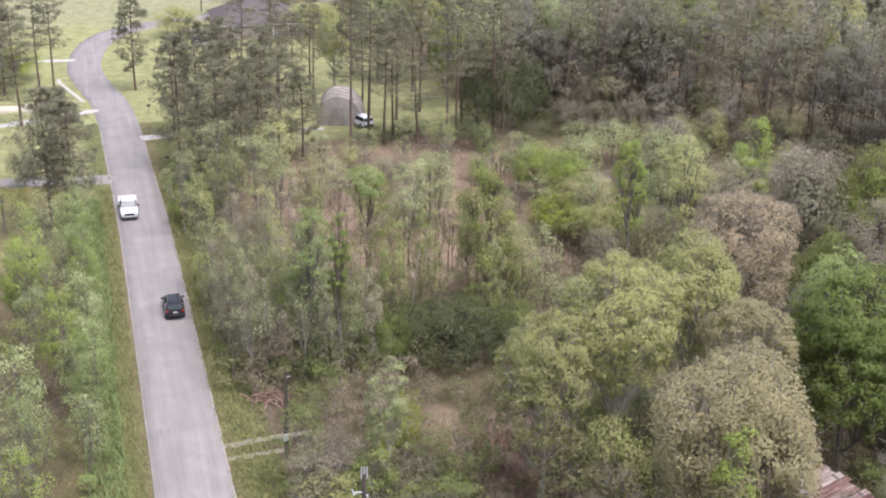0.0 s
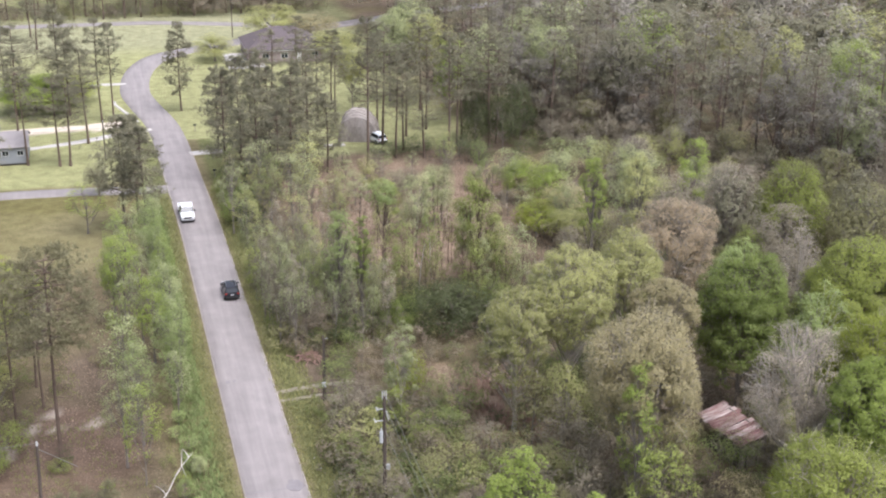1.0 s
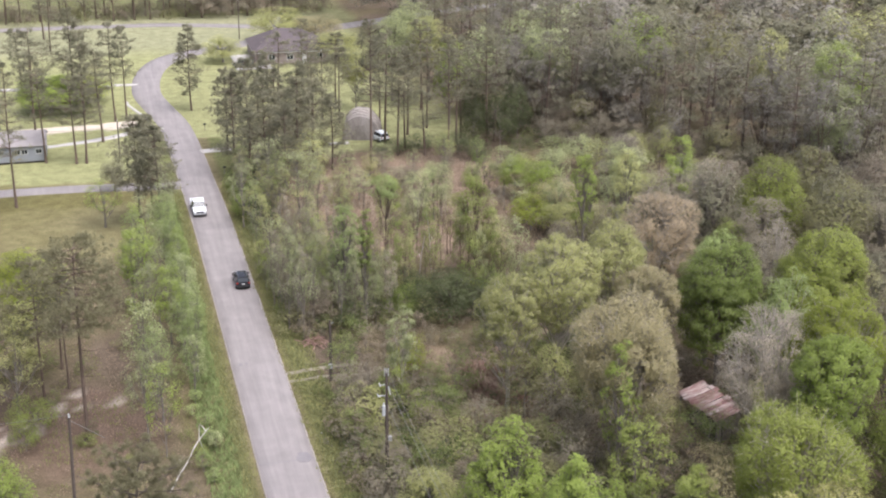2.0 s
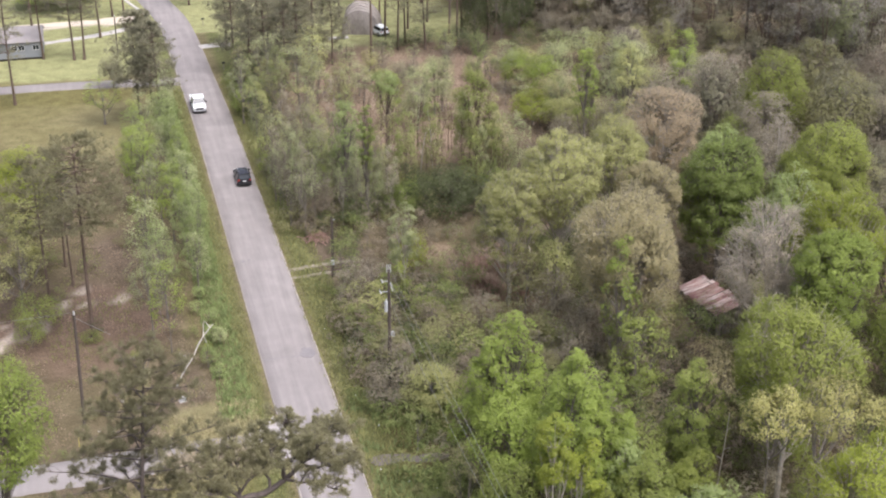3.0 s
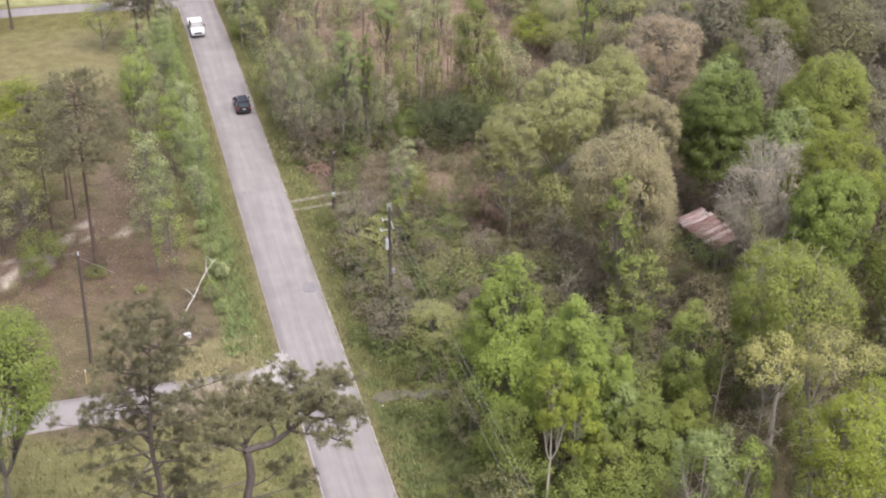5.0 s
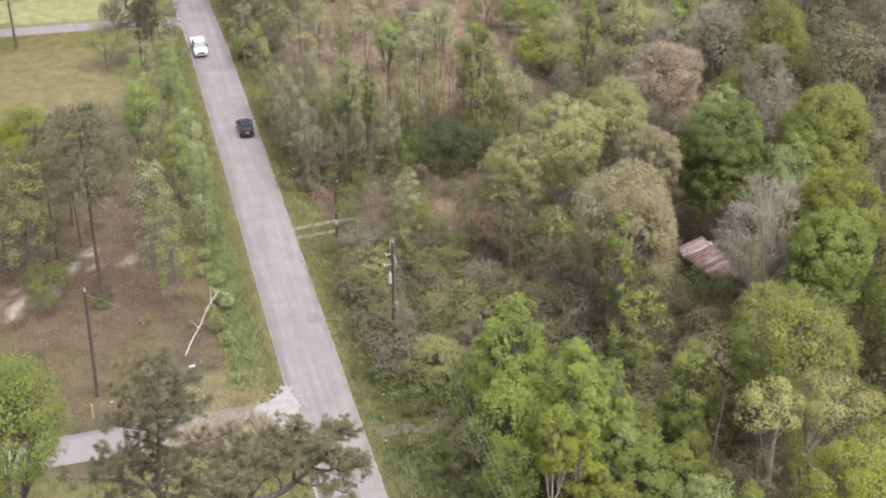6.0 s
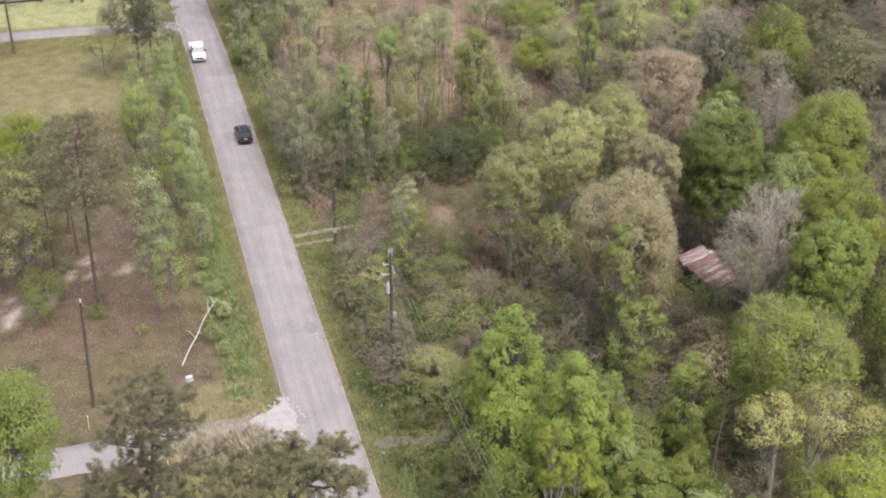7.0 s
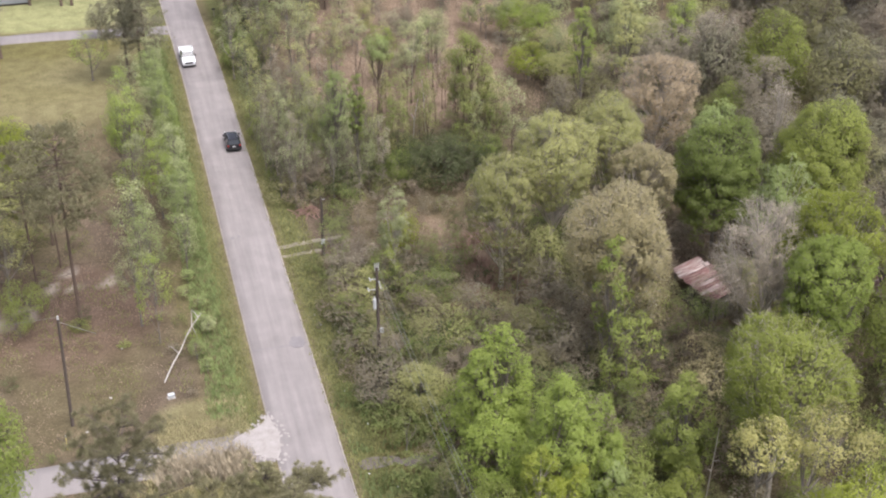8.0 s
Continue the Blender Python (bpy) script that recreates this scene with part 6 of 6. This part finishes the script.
# ---- poles and wires ----
def road_pole():
    t = new("utility_pole")
    t.matrix_basis = pose(8.0, -30.4, ground_z(8.0, -30.4))
    part("pole", rod((0, 0, -0.4), (0, 0, 12.3), 0.19, 0.12, 12), POLE_WOOD, t)
    for dx in (-0.16, 0.0, 0.16):
        part("top_pin", rod((dx, 0, 12.0), (dx, 0, 12.75), 0.035, sides=8), INSULATOR, t)
    for z, ln in ((11.15, 0.6), (10.1, 0.75)):
        arm = part("bracket", rod((0, 0, z), (-ln, -0.1, z + 0.08), 0.04, sides=8), TANK, t)
        part("insulator", rod((-ln, -0.1, z - 0.05), (-ln - 0.12, -0.12, z + 0.32), 0.07, 0.045, 10), INSULATOR, arm, "white porcelain insulator")
    part("cutout_fuse", rod((0.12, -0.12, 11.0), (0.3, -0.16, 10.2), 0.05, sides=8), INSULATOR, t)
    tank = part("transformer", rod((-0.3, -0.14, 8.2), (-0.3, -0.14, 9.2), 0.15, sides=16), TANK, t)
    part("bushing", rod((-0.3, -0.14, 9.2), (-0.3, -0.14, 9.5), 0.07, 0.04, 8), INSULATOR, tank)
    part("meter_box", box(0.1, 0.42, -0.24, -0.02, 5.6, 6.1, 0.03), TANK, t)
    tagged(t, "dark wooden utility pole with transformer and white insulators", "utility pole")


def small_pole():
    t = new("service_pole")
    t.matrix_basis = pose(7.2, -6.1, ground_z(7.2, -6.1))
    part("pole", rod((0, 0, -0.3), (0.06, 0, 7.1), 0.15, 0.11, 10), POLE_WOOD, t)
    part("meter_box", box(-0.22, 0.2, -0.3, -0.13, 1.55, 2.1, 0.03), TANK, t, "pale meter box")
    part("cable_bracket", rod((0, 0, 6.7), (0.45, -0.1, 6.85), 0.03, sides=6), TANK, t)
    part("conduit", rod((0.14, -0.1, 0.0), (0.16, -0.08, 6.5), 0.03, sides=6), TRIM, t)
    tagged(t, "dark wooden service pole with a meter box", "utility pole")


def lot_pole():
    t = new("utility_pole")
    t.matrix_basis = pose(-19.4, -29.6, ground_z(-19.4, -29.6))
    part("pole", rod((0, 0, -0.4), (0.3, 0.5, 10.9), 0.16, 0.11, 12), POLE_WOOD, t)
    part("insulator", rod((0.3, 0.4, 10.8), (0.3, 0.4, 11.15), 0.09, 0.06, 10), INSULATOR, t, "white porcelain insulator")
    part("guy_wire", rod((0.3, 0.46, 10.5), (3.0, 4.0, 6.6), 0.025, sides=5), WIRE, t)
    tagged(t, "brown wooden utility pole leaning slightly over bare ground", "utility pole")


def far_pole(x, y, h):
    t = new("utility_pole")
    t.matrix_basis = pose(x, y, ground_z(x, y))
    part("pole", rod((0, 0, -0.3), (0, 0, h), 0.13, 0.09, 10), POLE_WOOD, t)
    part("insulator", rod((0, 0, h), (0, 0, h + 0.25), 0.06, sides=8), INSULATOR, t)
    tagged(t, "slim wooden pole standing on the lawn", "utility pole")


def wire(name, a, b, sag, r=0.011):
    t = np.linspace(0, 1, 40)
    line = np.array(a)[None] * (1 - t)[:, None] + np.array(b)[None] * t[:, None]
    line[:, 2] -= sag * 4 * t * (1 - t)
    me = smooth(np_mesh(name, *tube(line, np.full(40, r), 5)))
    me.materials.append(WIRE)
    tagged(new(name, me), "thin grey overhead power cable strung between poles", "power cable", "overhead cables")


road_pole()
small_pole()
lot_pole()
far_pole(-11.8, 85.4, 6.3)
far_pole(19.3, 180.5, 9.0)
wire("power_cable", (8.0, -30.4, 12.68), (8.6, -96, 12.4), 1.3)
wire("power_cable", (8.2, -30.4, 11.0), (8.9, -96, 10.9), 1.3)
wire("power_cable", (8.05, -30.5, 9.2), (9.1, -96, 9.0), 1.5)
wire("power_cable", (-19.1, -29.2, 11.0), (-75, -24, 11.2), 1.2)


# ---- buildings ----
def plank_wall(parent, a, b, z0, z1, mat, name="plank", width=0.24, gaps=0.0, seed=1):
    """A wall of single upright boards between two points."""
    rng = random.Random(seed)
    a, b = Vector(a), Vector(b)
    n = max(1, int((b - a).length / width))
    d = (b - a) / n
    for i in range(n):
        if rng.random() < gaps:
            continue
        p, q = a + d * (i + 0.02), a + d * (i + 0.98)
        top = z1 + rng.uniform(-0.06, 0.02)
        part(name, slab([(p.x, p.y, z0), (q.x, q.y, z0), (q.x, q.y, top), (p.x, p.y, top)], 0.03), mat, parent)


def corrugated(x0, x1, y0, y1, z0, z1, lift=0.0, tilt=0.0):
    """One roof sheet that slopes along x, ridged across y."""
    n = 14
    v = []
    for k in range(n + 1):
        y = y0 + (y1 - y0) * k / n
        for x, z in ((x0, z0), ((x0 + x1) / 2, (z0 + z1) / 2 - 0.04), (x1, z1)):
            v.append((x + tilt * (k / n - 0.5), y, z + lift + 0.028 * (k % 2)))
    q = [(k * 3 + j, k * 3 + j + 1, k * 3 + j + 4, k * 3 + j + 3) for k in range(n) for j in range(2)]
    me = np_mesh("roof_sheet", v, q)
    bm = bmesh.new()
    bm.from_mesh(me)
    bmesh.ops.solidify(bm, geom=bm.faces[:], thickness=0.012)
    bpy.data.meshes.remove(me)
    return bm


def old_shed(cx, cy, turn, x0, x1, y0, y1, low, high, sheets, mat, label, seed, gaps=0.2):
    rng = random.Random(seed)
    t = new("shed")
    t.matrix_basis = pose(cx, cy, 0, 0, 0, turn)
    for x, z in ((x0 + 0.15, low), (x1 - 0.15, high)):
        for y in (y0 + 0.15, (y0 + y1) / 2, y1 - 0.15):
            part("post", rod((x, y, -0.2), (x, y, z - 0.05), 0.09, 0.08, 8), GREY_WOOD, t)
        part("beam", box(x - 0.06, x + 0.06, y0, y1, z - 0.16, z - 0.03), GREY_WOOD, t)
    plank_wall(t, (x1 - 0.05, y0, 0), (x1 - 0.05, y1, 0), 0, high - 0.1, GREY_WOOD, gaps=gaps, seed=seed)
    plank_wall(t, (x0 + 0.1, y0 + 0.05, 0), (x1 - 0.1, y0 + 0.05, 0), 0, low - 0.15, GREY_WOOD, gaps=gaps, seed=seed + 1)
    part("shed_floor", box(x0 + 0.1, x1 - 0.1, y0 + 0.1, y1 - 0.1, -0.05, 0.1), DARK_INSIDE, t)
    w = (y1 - y0 + 0.5) / sheets
    for i in range(sheets):
        a = y0 - 0.25 + i * w
        part("roof_sheet", corrugated(x0 - 0.3 + rng.uniform(-0.15, 0.15), x1 + 0.3 + rng.uniform(-0.3, 0.2), a, a + w * 1.06, low, high, 0.03 * (i % 2) + rng.uniform(0, 0.06), rng.uniform(-0.1, 0.1)), mat, t)
    return tagged(t, label, "shed")


old_shed(42.3, -25.6, 11, -1.45, 1.45, -3.1, 3.3, 2.5, 3.2, 11, RUST, "collapsing plank shed with rusted corrugated roof sheets", 3)
old_shed(58.8, -33.5, 0, -2.2, 2.2, -2.5, 2.5, 3.6, 4.3, 7, RUST, "old shed with dark rusty roof among trees", 5, 0.1)
old_shed(37.6, -70.0, 0, -2.4, 2.4, -3.0, 3.0, 3.4, 4.1, 6, SHINGLE, "low outbuilding with a grey roof under trees", 7, 0.0)


def window(parent, x, y, z, w, h, face=-1):
    """A framed window in a wall that faces along y."""
    ob = part("window", box(x - w / 2, x + w / 2, y + face * 0.04 - 0.03, y + face * 0.04 + 0.03, z, z + h, 0.01), WHITE_TRIM, parent)
    for s in (-1, 1):
        part("pane", box(x + s * w * 0.235 - w * 0.21, x + s * w * 0.235 + w * 0.21, y + face * 0.075 - 0.012, y + face * 0.075 + 0.012, z + 0.08, z + h - 0.08), GLASS, ob)


def gabled_house():
    """The grey mobile home: boarded walls, a dark box as shade beneath, low roof."""
    t = new("house")
    x0, x1, y0, y1, e, r = -35.5, -23.6, 85.3, 93.0, 2.9, 4.5
    part("wall", box(x0, x1, y0, y1, 0.35, e), SIDING, t)
    # dark box standing in for the shade under the raised floor
    part("underside_shade", box(x0 + 0.05, x1 - 0.05, y0 + 0.05, y1 - 0.05, -0.1, 0.35), DARK_INSIDE, t)
    for k in range(9):
        part("siding_board", box(x0, x1, y0 - 0.025, y0, 0.4 + k * 0.27, 0.4 + k * 0.27 + 0.25), SIDING, t)
    m = (y0 + y1) / 2
    part("roof", slab([(x0 - 0.3, y0 - 0.35, e), (x1 + 0.3, y0 - 0.35, e), (x1 + 0.3, m, r), (x0 - 0.3, m, r)], 0.12), PALE_SHINGLE, t)
    part("roof", slab([(x0 - 0.3, m, r), (x1 + 0.3, m, r), (x1 + 0.3, y1 + 0.35, e), (x0 - 0.3, y1 + 0.35, e)], 0.12), PALE_SHINGLE, t)
    for x in (x0, x1 - 0.1):
        part("gable", slab([(x, y0, e), (x, y1, e), (x, m, r - 0.02)], 0.1), SIDING, t)
    for x, w in ((-28.1, 1.0), (-26.95, 1.0), (-24.7, 1.0), (-33.0, 1.2)):
        window(t, x, y0 - 0.03, 1.6, w, 0.9)
    part("corner_trim", box(x1 - 0.08, x1 + 0.03, y0 - 0.06, y0 + 0.06, 0.35, e), WHITE_TRIM, t)
    tagged(t, "grey boarded mobile home with a pale shingle roof", "house")


def hipped_house():
    t = new("house")
    x0, x1, y0, y1, e, r = 19.0, 35.8, 150.5, 166.0, 2.7, 6.3
    part("wall", box(x0 + 0.4, x1 - 0.4, y0 + 0.4, y1 - 0.4, -0.1, e), BRICK, t)
    m = (y0 + y1) / 2
    a, b = (x0 + 6.0, m, r), (x1 - 6.0, m, r)
    for pts in ([(x0, y0, e), (x1, y0, e), b, a], [(x1, y1, e), (x0, y1, e), a, b], [(x1, y0, e), (x1, y1, e), b], [(x0, y1, e), (x0, y0, e), a]):
        part("roof", slab(pts, 0.15), SHINGLE, t)
    part("eaves", box(x0, x1, y0, y1, e - 0.16, e - 0.02), WHITE_TRIM, t)
    for x in (23.0, 27.0, 33.5):
        window(t, x, y0 + 0.4, 0.9, 1.5, 1.3)
    part("door", box(29.6, 30.6, y0 + 0.32, y0 + 0.41, 0, 2.1, 0.02), WHITE_TRIM, t)
    tagged(t, "brick house with a dark hipped shingle roof", "house")


def canvas_shelter():
    """A rounded shelter of weathered canvas stretched over hoops."""
    t = new("shelter")
    t.matrix_basis = pose(30.4, 90.4, ground_z(30.4, 90.4), 0, 0, -14)

    def hoop_line(y, k=1.0):
        # steep on one side, leaning out and sagging on the other
        out = []
        for i in range(17):
            a = math.pi * i / 16
            x, z = 3.0 * math.cos(a), 4.2 * math.sin(a) ** 0.7
            x += 0.7 * max(0, math.cos(a)) * (1 - z / 4.2)
            fold = 1 + 0.05 * noise.noise((x * 0.9, y * 1.3, z * 0.5))
            out.append((x * k * fold, y, z * k * fold))
        return out

    shaded(part("cover", loft([hoop_line(-4, 0.95), *[hoop_line(-3.9 + 0.6 * i, 1.0 if i % 3 == 0 else 0.97) for i in range(14)], hoop_line(4, 0.95)]), CANVAS, t), 60)
    for y in (-3.9, -2.1, -0.3, 1.5, 3.3):
        line = np.array([(x * 1.012, yy, z * 1.012) for x, yy, z in hoop_line(y)])
        part("hoop", smooth(np_mesh("hoop", *tube(line, np.full(17, 0.05), 6))), CANVAS, t)
    part("flap", slab([(-1.0, -4.03, 0.02), (0.9, -4.03, 0.02), (0.8, -4.03, 2.7), (-0.8, -4.03, 2.7)], 0.03), CANVAS, t)
    tagged(t, "rounded shelter covered in weathered grey canvas", "shelter")


gabled_house()
hipped_house()
canvas_shelter()


def pad(x0, x1, y0, y1, label):
    ob = part("concrete_pad", box(x0, x1, y0, y1, -0.1, 0.09, 0.02), CONCRETE, None)
    tagged(ob, label, "concrete pad", kind="structure")


pad(14.8, 22.5, 146.8, 150.3, "pale concrete pad before the brick house")
pad(15.0, 19.3, 150.4, 162.0, "pale concrete pad beside the brick house")
pad(23.6, 27.2, 84.6, 86.0, "white concrete slab on the lawn")


# ---- small things ----
def fallen_branch():
    t = new("fallen_branch")
    t.matrix_basis = pose(-11.1, -25.3, 0)
    rng = np.random.default_rng(77)
    main = smooth_line([(0, 0, 0.1), (0.9, 2.0, 0.5), (1.9, 3.8, 0.9), (2.9, 5.9, 1.5), (4.3, 7.6, 2.2)], 0.5)
    part("stem", smooth(np_mesh("stem", *tube(main, np.linspace(0.075, 0.03, len(main)), 7))), DEAD_WOOD, t)
    for k, (dx, dy, dz) in ((7, (-0.9, 0.9, 0.5)), (10, (0.8, 0.7, 0.6)), (13, (0.2, 1.4, 0.9)), (15, (-0.5, 0.9, 0.4))):
        k = min(k, len(main) - 1)
        part("side_branch", smooth(np_mesh("side_branch", *tube(bow(main[k], main[k] + np.array([dx, dy, dz]), 0.15, 5), np.linspace(0.045, 0.012, 5), 5))), DEAD_WOOD, t)
    part("prop_branch", smooth(np_mesh("prop_branch", *tube(bow(main[-4], main[-4] + np.array([0.5, 0.2, -1.75]), 0.1, 5), np.linspace(0.05, 0.02, 5), 5))), DEAD_WOOD, t)
    tagged(t, "bleached dead branch lying on the rough grass", "fallen branch")


def utility_box():
    t = new("utility_box")
    t.matrix_basis = pose(-10.7, -27.7, ground_z(-10.7, -27.7), 0, 0, 12) @ Matrix.Scale(0.85, 4)
    part("plinth", box(-0.42, 0.42, -0.3, 0.3, -0.05, 0.08, 0.02), CONCRETE, t)
    part("cabinet", box(-0.30, 0.36, -0.22, 0.22, 0.08, 0.42, 0.04), TANK, t)
    part("lid", box(-0.34, 0.38, -0.24, 0.24, 0.42, 0.47, 0.02), TANK, t)
    tagged(t, "low pale grey utility cabinet on brown grass", "utility box")


def marker_post():
    t = new("marker_post")
    t.matrix_basis = pose(-19.9, -32.9, ground_z(-19.9, -32.9))
    part("post", rod((0, 0, -0.2), (0.05, 0, 1.35), 0.035, sides=8), YELLOW, t)
    part("cap", rod((0.05, 0, 1.35), (0.05, 0, 1.5), 0.06, 0.05, 8), WHITE_TRIM, t)
    tagged(t, "faded yellow marker post at the street's edge", "marker post")


def mailbox(x, y):
    t = new("mailbox")
    t.matrix_basis = pose(x, y, ground_z(x, y))
    part("post", box(-0.05, 0.05, -0.05, 0.05, -0.2, 1.05), GREY_WOOD, t)
    part("box", box(-0.28, 0.28, -0.1, 0.1, 1.05, 1.3, 0.05), TRIM, t)
    tagged(t, "black mailbox on a wooden post by the road", "mailbox")


def litter(x, y, s, turn, mat, label):
    bm = box(-s, s, -s * 0.6, s * 0.6, 0, s * 0.7, s * 0.2)
    for v in bm.verts:
        v.co += Vector((noise.noise((v.co.x * 9, x, y)), noise.noise((v.co.y * 9, y, x)), 0)) * s * 0.5
    me = bpy.data.meshes.new("litter")
    bm.to_mesh(me)
    bm.free()
    me.materials.append(mat)
    ob = new("litter", me)
    ob.matrix_basis = pose(x, y, ground_z(x, y) + 0.05, 0, 0, turn)
    tagged(ob, label, "litter", "roadside litter")


def dead_trunk(x, y, h, lean, seed):
    """A pale standing snag with a few broken limbs."""
    rng = np.random.default_rng(seed)
    t = new("dead_tree")
    t.matrix_basis = pose(x, y, ground_z(x, y))
    line = smooth_line([(0, 0, -0.2), (lean * 0.3, 0.1, h * 0.35), (lean * 0.5, -0.1, h * 0.7), (lean, 0, h)], 0.5)
    part("trunk", smooth(np_mesh("trunk", *tube(line, np.linspace(0.075, 0.03, len(line)), 7))), BARK_PALE, t)
    for k in range(3):
        i = int(len(line) * (0.5 + 0.15 * k))
        tip = line[i] + np.array([rng.uniform(-0.9, 0.9), rng.uniform(-0.9, 0.9), rng.uniform(0.3, 0.9)])
        part("limb", smooth(np_mesh("limb", *tube(bow(line[i], tip, 0.1, 4), np.linspace(0.04, 0.015, 4), 5))), DEAD_WOOD, t)
    tagged(t, "pale dead trunk standing among brush", "dead tree", "standing dead trees")


def brush_pile(x, y):
    """A low heap of cut reddish branches."""
    rng = np.random.default_rng(88)
    t = new("brush_pile")
    t.matrix_basis = pose(x, y, ground_z(x, y))
    for k in range(46):
        a, b = rng.normal(size=2) * [1.0, 0.7], rng.uniform(0, 6.28)
        top = 0.95 * math.exp(-0.5 * (a[0] ** 2 + 2 * a[1] ** 2))
        z = rng.uniform(0.05, 0.1 + top)
        way = np.array([math.cos(b), math.sin(b), rng.uniform(-0.25, 0.35)]) * rng.uniform(0.5, 1.1)
        p = np.array([a[0], a[1], z])
        part("branch", smooth(np_mesh("branch", *tube(bow(p - way, p + way, 0.08, 4), np.linspace(0.06, 0.025, 4), 5))), RED_WOOD, t)
    tagged(t, "low heap of cut reddish-brown branches by the track", "brush pile")


brush_pile(7.0, 3.7)
dead_trunk(14.6, -51.4, 7.0, 0.3, 1)
dead_trunk(16.2, -49.4, 7.5, -0.2, 2)
dead_trunk(28.8, -55.0, 9.0, 0.4, 3)
dead_trunk(27.4, 36.5, 8.0, 0.5, 4)
dead_trunk(25.4, 20.5, 9.0, -0.8, 5)
dead_trunk(22.0, 14.5, 8.0, 0.9, 6)
fallen_branch()
utility_box()
marker_post()
mailbox(3.6, 99.5)
mailbox(4.2, 72.0)
for i, (x, y) in enumerate(((5.0, -24.5), (4.6, -30.8), (5.6, -36.2), (7.9, -37.8), (4.3, -42.8), (6.2, -45.0), (4.2, -17.5), (4.5, -19.5), (6.8, -35.0), (8.2, -46.5))):
    litter(x, y, 0.07 + 0.03 * (i % 3), i * 37, PLATE, "scrap of white litter in the verge grass")
for i, (x, y) in enumerate(((27.6, -41.0), (31.6, -46.0), (25.2, -40.0), (26.4, -64.0))):
    litter(x, y, 0.13, i * 51, PLATE, "scrap of white litter among the brush")
for i, (x, y) in enumerate(((-17.0, -31.4), (-18.2, -31.0), (-15.6, -30.6), (-14.6, -18.6), (-16.0, -26.5))):
    litter(x, y, 0.14, i * 29, DEAD_WOOD, "pale chunk of wood on the bare ground")
